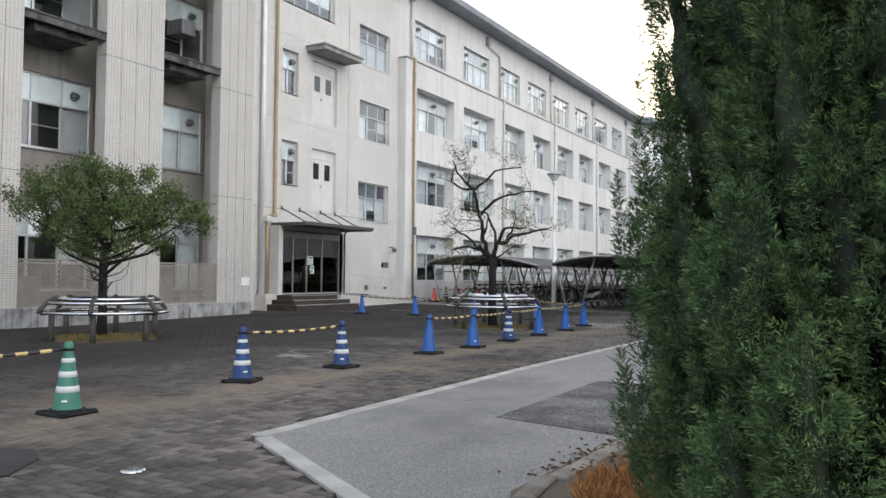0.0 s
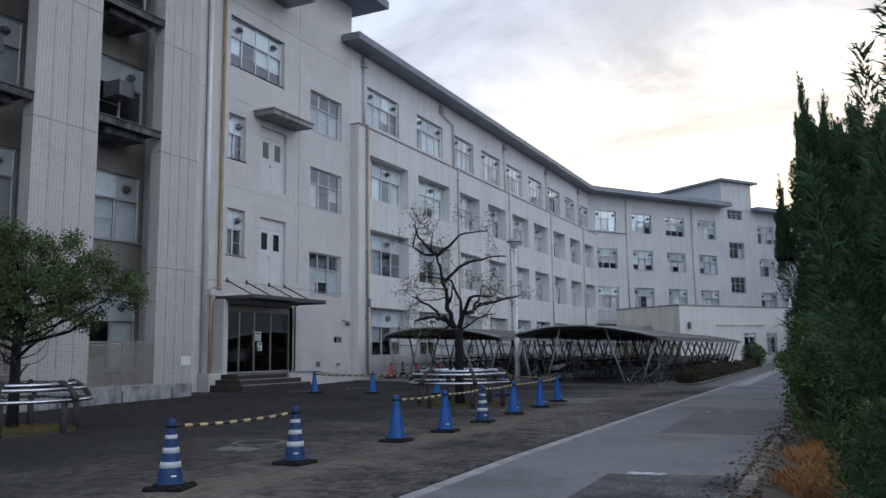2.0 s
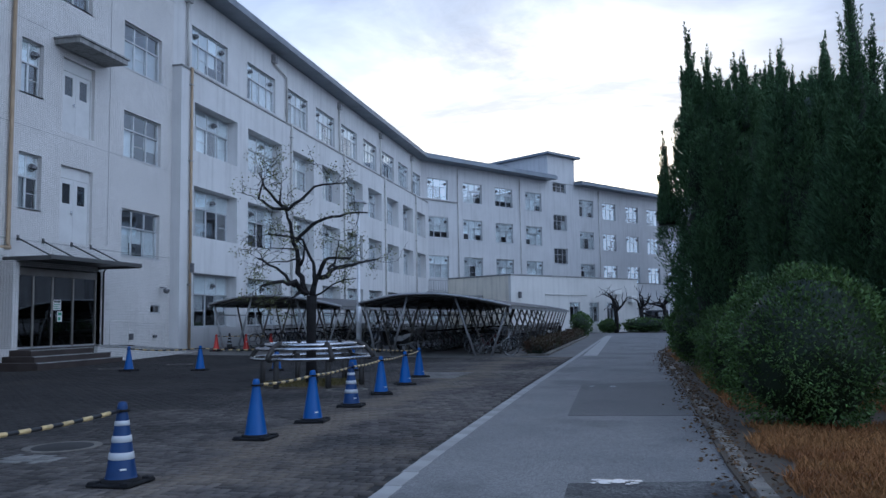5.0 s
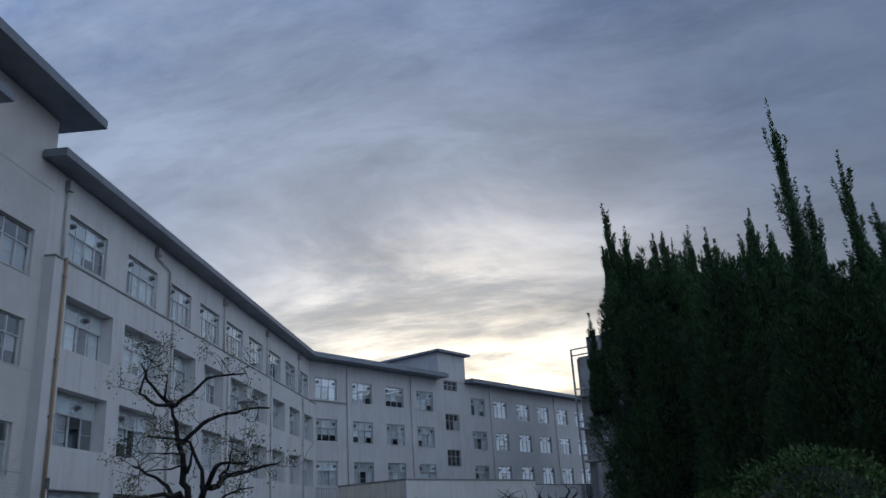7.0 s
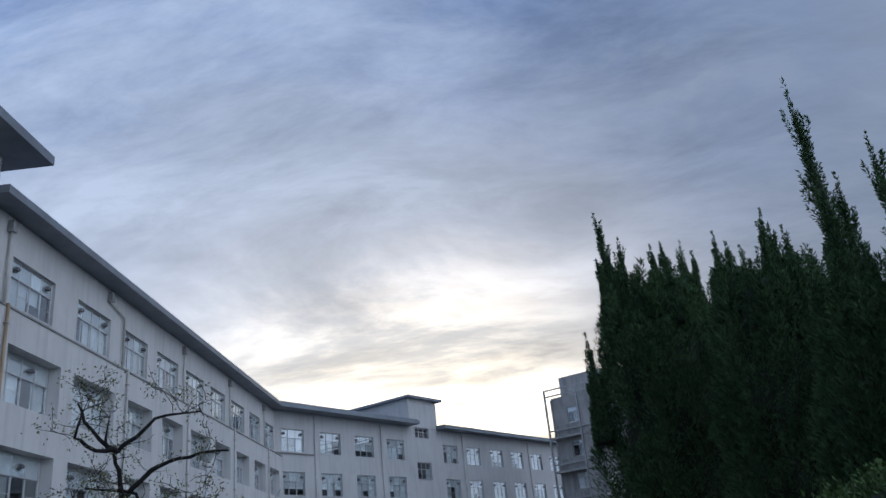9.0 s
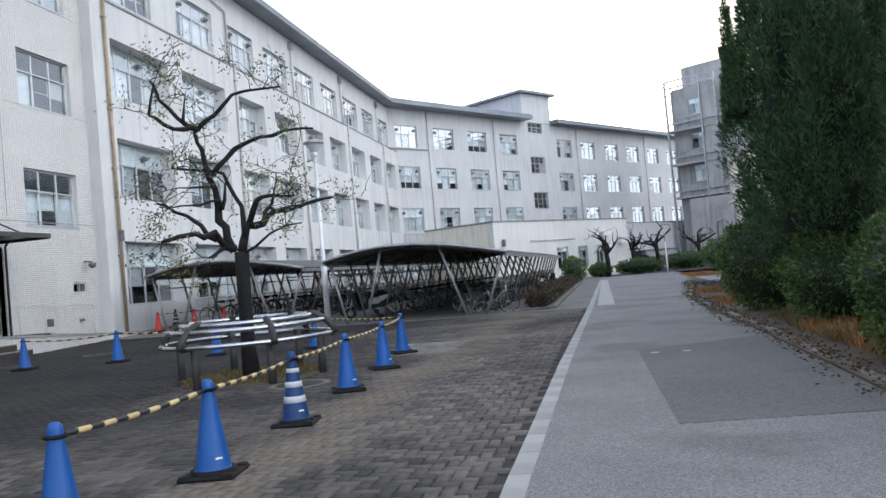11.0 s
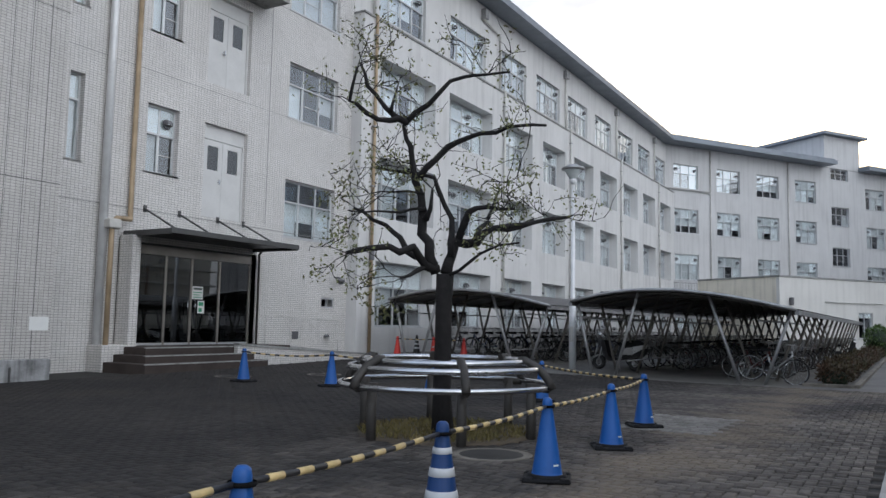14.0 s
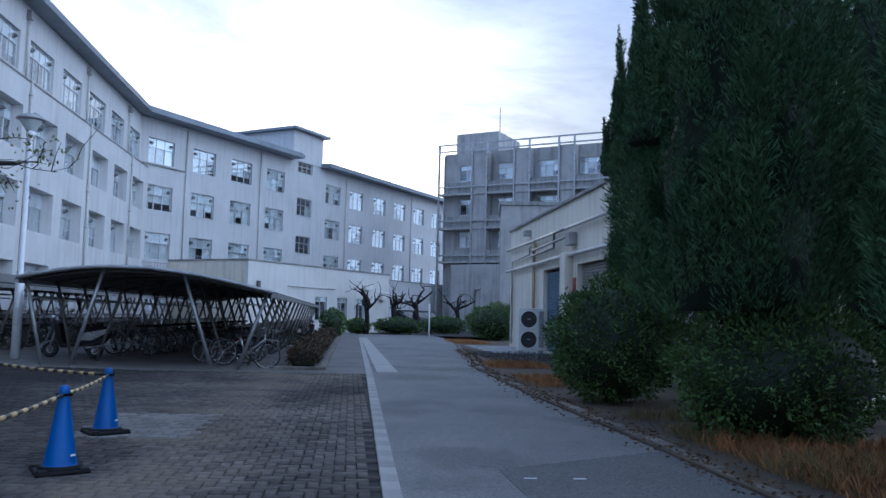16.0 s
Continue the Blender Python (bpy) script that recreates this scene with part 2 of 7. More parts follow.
PLASTER = streaked(material("painted_plaster", (0.63, 0.625, 0.615), 0.8, 0, 0.05, 0.5, 25, 0.12), 0.16)
PLASTER_FAR = streaked(material("painted_plaster_far", (0.57, 0.57, 0.57), 0.8, 0, 0.05, 0.3, 12, 0.1), 0.18)
# tan streaked render; base colour lowered to hold the shadow of the bays
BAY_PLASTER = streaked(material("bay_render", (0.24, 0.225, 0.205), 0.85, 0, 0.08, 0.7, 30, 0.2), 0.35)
TILES = streaked(tile_wall("facing_tile", (0.72, 0.70, 0.68), 0.45), 0.08)
TILES_PIER = streaked(tile_wall("pier_tile", (0.57, 0.55, 0.527), 0.45), 0.04)
CREAM = streaked(material("cream_render", (0.78, 0.73, 0.62), 0.85, 0, 0.06, 0.5, 25, 0.15), 0.25)
WHITE_WALL = streaked(material("white_render", (0.66, 0.65, 0.62), 0.8, 0, 0.05, 0.4, 20, 0.1), 0.12)
CONCRETE = streaked(material("concrete", (0.33, 0.33, 0.32), 0.9, 0, 0.12, 1.2, 35, 0.3), 0.5, (3, 3, 0.2))
GREY_CONCRETE = streaked(material("weathered_concrete", (0.420, 0.409, 0.396), 0.9, 0, 0.12, 0.5, 15, 0.3), 0.45, (1.2, 1.2, 0.1))
EAVE = material("eave_metal", (0.221, 0.246, 0.281), 0.5, 0.3, 0.1, 1.0, 20, 0.05)
ALU = material("aluminium", (0.62, 0.63, 0.64), 0.4, 0.7, 0.06, 2.0, 40, 0.03)
FRAME_BRONZE = material("bronze_frame", (0.30, 0.275, 0.25), 0.35, 0.7, 0.08, 2.0, 40, 0.03)
ALU_DARK = material("dark_frame", (0.10, 0.10, 0.10), 0.45, 0.5, 0.1, 2.0, 40, 0.03)
GLASS = glass("window_glass", (0.95, 0.975, 0.98))
DARK_GLASS = glass("door_glass", (0.22, 0.24, 0.25), 0.02, 0.09)
CURTAIN = material("curtain_cloth", (0.80, 0.81, 0.81), 0.9, 0, 0.1, 2.0, 8, 0.4, 0.35)
# room backs and floors: the gloom indoors is put into this near-black
ROOM_SHADE = material("room_shade", (0.07, 0.07, 0.075), 0.9, 0, 0.2, 0.6, 6, 0)
DOOR_PAINT = material("door_paint", (0.62, 0.62, 0.61), 0.5, 0.0, 0.05, 1.5, 30, 0.04)
COPPER = material("brown_pipe", (0.40, 0.30, 0.19), 0.5, 0.2, 0.12, 2, 30, 0.05)
PIPE = material("pale_pipe", (0.60, 0.59, 0.56), 0.45, 0.2, 0.1, 2, 30, 0.05)
HOOD = material("vent_hood_metal", (0.17, 0.17, 0.18), 0.45, 0.5, 0.15, 6, 50, 0.05)
STEEL = material("brushed_steel", (0.62, 0.63, 0.65), 0.25, 1.0, 0.08, 3, 60, 0.03)
GALV = material("galvanised_steel", (0.42, 0.42, 0.42), 0.5, 0.7, 0.15, 4, 60, 0.06)
RACK_STEEL = material("brown_steel", (0.20, 0.185, 0.165), 0.55, 0.4, 0.15, 4, 50, 0.06)
ROOF_SHEET = material("shelter_sheet", (0.10, 0.095, 0.09), 0.6, 0.1, 0.15, 1.5, 20, 0.1)
BRONZE_POST = material("dark_post", (0.055, 0.05, 0.045), 0.6, 0.2, 0.15, 5, 50, 0.05)
BLUE = material("blue_plastic", (0.004, 0.088, 0.34), 0.5, 0, 0.08, 4, 60, 0.05, 0.12)
NAVY = material("navy_plastic", (0.003, 0.036, 0.14), 0.55, 0, 0.1, 4, 60, 0.05, 0.1)
GREEN = material("green_plastic", (0.03, 0.17, 0.12), 0.5, 0, 0.1, 4, 60, 0.05)
RED = material("red_plastic", (0.55, 0.035, 0.025), 0.5, 0, 0.1, 4, 60, 0.05)
BAND = material("reflective_white", (0.56, 0.58, 0.60), 0.4, 0, 0.06, 8, 80, 0.05)
RUBBER = material("black_rubber", (0.010, 0.010, 0.011), 0.75, 0, 0.2, 6, 60, 0.15, spec=0.25)
YELLOW = material("yellow_band", (0.64, 0.48, 0.22), 0.5, 0, 0.12, 8, 60, 0.05, 0.1)
BLACK = material("black_band", (0.02, 0.02, 0.022), 0.5, 0, 0.1, 8, 60, 0.05)
ASPHALT = material("asphalt", (0.20, 0.195, 0.187), 0.85, 0, 0.42, 0.5, 75, 0.8, 0, (0.16, 0.158, 0.154), 0.5)
PATCH = material("asphalt_patch", (0.125, 0.122, 0.118), 0.9, 0, 0.6, 1.0, 45, 1.0)
PATCH_OLD = material("old_asphalt_patch", (0.128, 0.126, 0.122), 0.85, 0, 0.42, 0.5, 75, 0.8, 0, (0.105, 0.104, 0.102), 0.5)
TAR = material("fresh_asphalt", (0.022, 0.022, 0.023), 0.85, 0, 0.4, 1.0, 60, 0.9)
PAVER = material("paver", (0.142, 0.126, 0.111), 0.85, 0, 0.18, 0.3, 60, 0.35, 0.42, (0.055, 0.051, 0.048), 0.47, 0.2)
WORN_PAVING = material("worn_paving", (0.16, 0.152, 0.14), 0.88, 0, 0.2, 0.6, 30, 0.5, 0, (0.10, 0.096, 0.09), 0.5)
PAVER_LIGHT = material("pale_paver", (0.21, 0.20, 0.18), 0.85, 0, 0.14, 0.5, 60, 0.35, 0.2)
JOINT = material("paver_joint", (0.03, 0.028, 0.025), 0.95, 0, 0.2, 1.5, 40, 0.3)
KERB = material("kerb_stone", (0.36, 0.35, 0.33), 0.85, 0, 0.12, 1.5, 60, 0.3, 0.1)
SOIL = material("soil", (0.075, 0.06, 0.045), 0.95, 0, 0.25, 1.5, 50, 0.6, 0, (0.11, 0.085, 0.055))
EARTH = material("far_ground", (0.09, 0.088, 0.085), 0.95, 0, 0.2, 0.2, 20, 0.3)
GRAVEL = material("gravel", (0.16, 0.16, 0.155), 0.9, 0, 0.35, 2, 60, 0.8, 0.4)
BARK = material("bark", (0.012, 0.010, 0.010), 0.9, 0, 0.3, 5, 40, 0.8)
CYPRESS = leafy("cypress_green", (0.084, 0.146, 0.060), (0.050, 0.096, 0.044), 0.5, 0.85)
CYPRESS_TIP = leafy("cypress_young", (0.125, 0.195, 0.060), (0.085, 0.15, 0.048), 0.45, 0.8)
# fill inside the plants; the shade between sprays is put into this dark green
CORE_SHADE = leafy("core_shade_green", (0.018, 0.030, 0.014), (0.012, 0.020, 0.010), 0.2)
BUSH = leafy("bush_leaf", (0.088, 0.148, 0.036), (0.050, 0.092, 0.028), 0.6)
TREE_LEAF = leafy("tree_leaf", (0.16, 0.185, 0.075), (0.15, 0.135, 0.06), 0.5)
ROUND_LEAF = leafy("round_tree_leaf", (0.080, 0.118, 0.034), (0.050, 0.078, 0.024), 0.5)
HEDGE_LEAF = leafy("hedge_leaf", (0.06, 0.058, 0.028), (0.10, 0.05, 0.035), 0.5)
DRY = leafy("dry_grass_blades", (0.33, 0.17, 0.06), (0.23, 0.10, 0.04), 0.4, 0.9)
WEED = leafy("green_grass_blades", (0.145, 0.125, 0.045), (0.18, 0.135, 0.06), 0.4, 0.9)
PAPER = material("paper", (0.75, 0.76, 0.74), 0.8, 0, 0.03, 4, 50, 0.03)
INK = material("ink", (0.08, 0.10, 0.09), 0.7, 0, 0.05, 4, 50, 0)
NOTICE_GREEN = material("notice_green", (0.05, 0.30, 0.16), 0.6, 0, 0.05, 4, 50, 0)
STEP = material("step_tile", (0.05, 0.038, 0.033), 0.92, 0, 0.15, 2, 40, 0.2)
BLACKISH = material("bicycle_black", (0.02, 0.02, 0.022), 0.4, 0.3, 0.1, 6, 50, 0.02, 0.3)
TYRE = material("tyre_rubber", (0.025, 0.025, 0.025), 0.8, 0, 0.1, 8, 60, 0.1)
SHUTTER_BLUE = material("blue_shutter", (0.13, 0.20, 0.29), 0.5, 0.3, 0.1, 3, 40, 0.05)
SHUTTER_GREY = material("grey_shutter", (0.30, 0.29, 0.27), 0.5, 0.3, 0.1, 3, 40, 0.05)
AC_WHITE = material("ac_casing", (0.76, 0.75, 0.71), 0.5, 0, 0.06, 3, 40, 0.04)
FAN_DARK = material("fan_dark", (0.06, 0.06, 0.065), 0.6, 0.3, 0.1, 3, 40, 0.04)
FENCE_PAINT = material("fence_paint", (0.30, 0.275, 0.245), 0.6, 0.2, 0.1, 3, 40, 0.04)
SILVER = material("silver_paint", (0.48, 0.49, 0.50), 0.3, 0.8, 0.05, 6, 50, 0.02)
VAN_PAINT = material("dark_car_paint", (0.05, 0.055, 0.065), 0.3, 0.3, 0.05, 2, 40, 0.0)
LAMP_GLASS = material("lamp_bowl", (0.62, 0.66, 0.66), 0.25, 0, 0.05, 4, 40, 0.02)
DIRTY_KERB = material("dirty_kerb", (0.21, 0.19, 0.16), 0.9, 0, 0.2, 3.0, 50, 0.5, 0.2, (0.10, 0.088, 0.07), 0.5)
WHITE_PIPE = material("white_pipe", (0.72, 0.73, 0.74), 0.35, 0.2, 0.08, 2, 30, 0.04)
PLINTH = streaked(material("plinth_concrete", (0.36, 0.365, 0.37), 0.9, 0, 0.15, 1.6, 30, 0.3, 0, (0.10, 0.10, 0.10), 0.5), 0.7, (4, 4, 0.25))
STAINED = streaked(material("stained_concrete", (0.13, 0.13, 0.13), 0.9, 0, 0.2, 2.0, 25, 0.4, 0, (0.03, 0.03, 0.03), 0.45), 0.6, (3, 3, 0.4))


def dusted(m, colour, scale=0.32, low=0.55, high=0.72, amount=0.75):
    """Drifts of pale dust over the material's own colour, in patches of their own shape."""
    nt = m.node_tree
    bsdf = nt.nodes["Principled BSDF"]
    geo = nt.nodes.new("ShaderNodeNewGeometry")
    ns = nt.nodes.new("ShaderNodeTexNoise")
    ns.inputs["Scale"].default_value, ns.inputs["Detail"].default_value, ns.inputs["Roughness"].default_value = scale, 7.0, 0.6
    nt.links.new(geo.outputs["Position"], ns.inputs["Vector"])
    rg = nt.nodes.new("ShaderNodeMapRange")
    rg.inputs["From Min"].default_value, rg.inputs["From Max"].default_value, rg.inputs["To Max"].default_value = low, high, amount
    nt.links.new(ns.outputs[0], rg.inputs["Value"])
    mx = nt.nodes.new("ShaderNodeMix")
    mx.data_type = "RGBA"
    mx.inputs[7].default_value = (*colour, 1)
    nt.links.new(rg.outputs[0], mx.inputs[0])
    nt.links.new(bsdf.inputs["Base Color"].links[0].from_socket, mx.inputs[6])
    nt.links.new(mx.outputs[2], bsdf.inputs["Base Color"])
    return m


dusted(PAVER, (0.20, 0.165, 0.125))
dusted(PAVER, (0.035, 0.034, 0.034), 0.21, 0.52, 0.66, 0.6)


def darkened(m, colour, amount):
    """A darker tone over the court towards the building, with a ragged edge."""
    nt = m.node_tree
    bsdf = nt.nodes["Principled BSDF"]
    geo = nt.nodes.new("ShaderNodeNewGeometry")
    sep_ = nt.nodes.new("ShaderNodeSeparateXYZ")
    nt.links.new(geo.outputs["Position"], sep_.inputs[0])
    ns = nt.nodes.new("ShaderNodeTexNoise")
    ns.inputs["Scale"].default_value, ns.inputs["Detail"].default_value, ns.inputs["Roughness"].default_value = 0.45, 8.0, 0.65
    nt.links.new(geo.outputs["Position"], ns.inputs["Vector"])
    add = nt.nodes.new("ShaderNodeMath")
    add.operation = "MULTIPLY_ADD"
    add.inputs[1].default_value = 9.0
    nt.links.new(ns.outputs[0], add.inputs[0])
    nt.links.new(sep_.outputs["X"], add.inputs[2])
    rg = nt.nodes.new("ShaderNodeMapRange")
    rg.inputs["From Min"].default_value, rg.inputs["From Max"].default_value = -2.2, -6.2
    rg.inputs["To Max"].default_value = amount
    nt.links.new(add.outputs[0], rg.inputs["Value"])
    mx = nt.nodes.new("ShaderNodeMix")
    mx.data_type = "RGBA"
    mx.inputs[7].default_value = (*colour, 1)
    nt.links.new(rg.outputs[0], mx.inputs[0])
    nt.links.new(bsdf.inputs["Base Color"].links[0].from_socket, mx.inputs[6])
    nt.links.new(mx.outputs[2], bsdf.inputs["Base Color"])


darkened(PAVER, (0.020, 0.0195, 0.0195), 0.8)


def sanded(m, colour, x_mid, wide, amount):
    """Sand washed together in drifts along the row of cones."""
    nt = m.node_tree
    bsdf = nt.nodes["Principled BSDF"]
    geo = nt.nodes.new("ShaderNodeNewGeometry")
    sep_ = nt.nodes.new("ShaderNodeSeparateXYZ")
    nt.links.new(geo.outputs["Position"], sep_.inputs[0])
    ns = nt.nodes.new("ShaderNodeTexNoise")
    ns.inputs["Scale"].default_value, ns.inputs["Detail"].default_value, ns.inputs["Roughness"].default_value = 0.8, 8.0, 0.6
    nt.links.new(geo.outputs["Position"], ns.inputs["Vector"])

    def step(op, x, y=None):
        n = nt.nodes.new("ShaderNodeMath")
        n.operation = op
        nt.links.new(x, n.inputs[0])
        if y is not None:
            if isinstance(y, float):
                n.inputs[1].default_value = y
            else:
                nt.links.new(y, n.inputs[1])
        return n.outputs[0]
    off = step("DIVIDE", step("ABSOLUTE", step("ADD", sep_.outputs["X"], -x_mid)), wide)
    rg = nt.nodes.new("ShaderNodeMapRange")
    rg.inputs["From Min"].default_value, rg.inputs["From Max"].default_value, rg.inputs["To Max"].default_value = 0.30, 0.52, amount
    nt.links.new(step("SUBTRACT", ns.outputs[0], step("MULTIPLY", off, 0.2)), rg.inputs["Value"])
    mx = nt.nodes.new("ShaderNodeMix")
    mx.data_type = "RGBA"
    mx.inputs[7].default_value = (*colour, 1)
    nt.links.new(rg.outputs[0], mx.inputs[0])
    nt.links.new(bsdf.inputs["Base Color"].links[0].from_socket, mx.inputs[6])
    nt.links.new(mx.outputs[2], bsdf.inputs["Base Color"])


sanded(PAVER, (0.20, 0.165, 0.125), -6.35, 0.75, 0.7)
dusted(ASPHALT, (0.105, 0.104, 0.102), 0.4, 0.54, 0.62, 0.6)


def speckled(m, scale, low, high, mid=0.5):
    """Single stones of an aggregate, each of its own tone."""
    nt = m.node_tree
    bsdf = nt.nodes["Principled BSDF"]
    geo = nt.nodes.new("ShaderNodeNewGeometry")
    cells = nt.nodes.new("ShaderNodeTexVoronoi")
    cells.inputs["Scale"].default_value = scale
    nt.links.new(geo.outputs["Position"], cells.inputs["Vector"])
    sep = nt.nodes.new("ShaderNodeSeparateColor")
    nt.links.new(cells.outputs["Color"], sep.inputs[0])
    rg = nt.nodes.new("ShaderNodeMapRange")
    rg.inputs["To Min"].default_value, rg.inputs["To Max"].default_value = low, high
    nt.links.new(sep.outputs[0], rg.inputs["Value"])
    hsv = nt.nodes.new("ShaderNodeHueSaturation")
    nt.links.new(rg.outputs[0], hsv.inputs["Value"])
    nt.links.new(bsdf.inputs["Base Color"].links[0].from_socket, hsv.inputs["Color"])
    nt.links.new(hsv.outputs[0], bsdf.inputs["Base Color"])


speckled(ASPHALT, 90, 0.62, 1.38)
speckled(PATCH, 55, 0.35, 1.6)
speckled(PATCH_OLD, 80, 0.6, 1.4)
speckled(TAR, 60, 0.5, 1.6)


# ---- mesh helpers ----
class Shape:
    """Collects vertices and faces for one mesh."""

    def __init__(self):
        self.v, self.f, self.s = [], [], []

    def quad(self, *pts, smooth=False):
        n = len(self.v)
        self.v += [tuple(p) for p in pts]
        self.f.append(tuple(range(n, n + len(pts))))
        self.s.append(smooth)

    def box(self, x0, x1, y0, y1, z0, z1, bevel=0.0):
        b = min(bevel, (x1 - x0) / 3, (y1 - y0) / 3, (z1 - z0) / 3)
        n = len(self.v)
        if b <= 0:
            self.v += [(x, y, z) for z in (z0, z1) for y in (y0, y1) for x in (x0, x1)]
            for q in ((0, 2, 3, 1), (4, 5, 7, 6), (0, 1, 5, 4), (2, 6, 7, 3), (0, 4, 6, 2), (1, 3, 7, 5)):
                self.f.append(tuple(n + i for i in q))
                self.s.append(False)
        else:
            rings = ((z0, b), (z0 + b, 0), (z1 - b, 0), (z1, b))
            for z, i in rings:
                self.v += [(x0 + i, y0 + b, z), (x0 + b, y0 + i, z), (x1 - b, y0 + i, z), (x1 - i, y0 + b, z),
                           (x1 - i, y1 - b, z), (x1 - b, y1 - i, z), (x0 + b, y1 - i, z), (x0 + i, y1 - b, z)]
            for r in range(3):
                for k in range(8):
                    a, c = n + 8 * r + k, n + 8 * r + (k + 1) % 8
                    self.f.append((a, c, c + 8, a + 8))
                    self.s.append(False)
            self.f.append(tuple(n + 7 - k for k in range(8)))
            self.f.append(tuple(n + 24 + k for k in range(8)))
            self.s += [False, False]
        return self

    def tube(self, pts, radii, seg=8, caps=True):
        """A round bar through pts; radii: one, or one for each point."""
        pts = [Vector(p) for p in pts]
        if isinstance(radii, (int, float)):
            radii = [radii] * len(pts)
        n = len(self.v)
        side = None
        for i, p in enumerate(pts):
            d = (pts[min(i + 1, len(pts) - 1)] - pts[max(i - 1, 0)]).normalized()
            if side is None:
                side = d.orthogonal().normalized()
            side = (side - d * side.dot(d))
            side = side.normalized() if side.length > 1e-6 else d.orthogonal().normalized()
            up = d.cross(side)
            for k in range(seg):
                a = 2 * math.pi * k / seg
                self.v.append(tuple(p + radii[i] * (math.cos(a) * side + math.sin(a) * up)))
        for i in range(len(pts) - 1):
            for k in range(seg):
                a, b = n + i * seg + k, n + i * seg + (k + 1) % seg
                self.f.append((a, b, b + seg, a + seg))
                self.s.append(True)
        if caps:
            self.f.append(tuple(n + seg - 1 - k for k in range(seg)))
            e = n + (len(pts) - 1) * seg
            self.f.append(tuple(e + k for k in range(seg)))
            self.s += [False, False]
        return self

    def ring(self, centre, radius, thick, axis="z", seg=24, tube_seg=6):
        """A torus round an axis."""
        n = len(self.v)
        for i in range(seg):
            a = 2 * math.pi * i / seg
            for k in range(tube_seg):
                b = 2 * math.pi * k / tube_seg
                r, h = radius + thick * math.cos(b), thick * math.sin(b)
                p = {"z": (r * math.cos(a), r * math.sin(a), h), "y": (r * math.cos(a), h, r * math.sin(a)), "x": (h, r * math.cos(a), r * math.sin(a))}[axis]
                self.v.append(tuple(c + q for c, q in zip(centre, p)))
        for i in range(seg):
            for k in range(tube_seg):
                j, l = (i + 1) % seg, (k + 1) % tube_seg
                self.f.append((n + i * tube_seg + k, n + j * tube_seg + k, n + j * tube_seg + l, n + i * tube_seg + l))
                self.s.append(True)
        return self

    def lathe(self, profile, centre=(0, 0, 0), seg=20):
        """Turns (radius, height) pairs round an upright axis."""
        n = len(self.v)
        for r, z in profile:
            for k in range(seg):
                a = 2 * math.pi * k / seg
                self.v.append((centre[0] + r * math.cos(a), centre[1] + r * math.sin(a), centre[2] + z))
        for i in range(len(profile) - 1):
            for k in range(seg):
                a, b = n + i * seg + k, n + i * seg + (k + 1) % seg
                self.f.append((a, b, b + seg, a + seg))
                self.s.append(True)
        return self

    def prism(self, outline, y0, y1):
        """An outline in x and z, drawn out along y."""
        n, m = len(self.v), len(outline)
        self.v += [(x, y, z) for y in (y0, y1) for x, z in outline]
        self.f.append(tuple(n + i for i in range(m)))
        self.f.append(tuple(n + 2 * m - 1 - i for i in range(m)))
        self.s += [False, False]
        for i in range(m):
            j = (i + 1) % m
            self.f.append((n + j, n + i, n + m + i, n + m + j))
            self.s.append(False)
        return self

    def fold(self, profile, x0, x1):
        """A folded sheet: (y, z) points drawn out along x."""
        n = len(self.v)
        self.v += [(x, y, z) for y, z in profile for x in (x0, x1)]
        for i in range(len(profile) - 1):
            self.f.append((n + 2 * i, n + 2 * i + 1, n + 2 * i + 3, n + 2 * i + 2))
            self.s.append(False)
        return self

    def mesh(self, name, mat):
        me = bpy.data.meshes.new(name)
        me.from_pydata(self.v, [], self.f)
        me.polygons.foreach_set("use_smooth", self.s)
        me.materials.append(mat)
        me.update()
        return me


def part(name, shape, mat, parent=None, label="", at=None):
    """One mesh object under a thing or under a part; shape: a Shape or a mesh that is shared."""
    me = shape.mesh(name, mat) if isinstance(shape, Shape) else shape
    ob = new(name, me)
    if parent is not None:
        ob.parent = parent
    if at is not None:
        ob.matrix_basis = at
    if label:
        ob["label"] = label
    return ob


def thing(name, label, category, at=None, group="", kind=""):
    ob = new(name)
    ob.empty_display_size = 0.2
    if at is not None:
        ob.matrix_world = at
    return tagged(ob, label, category, group, kind)


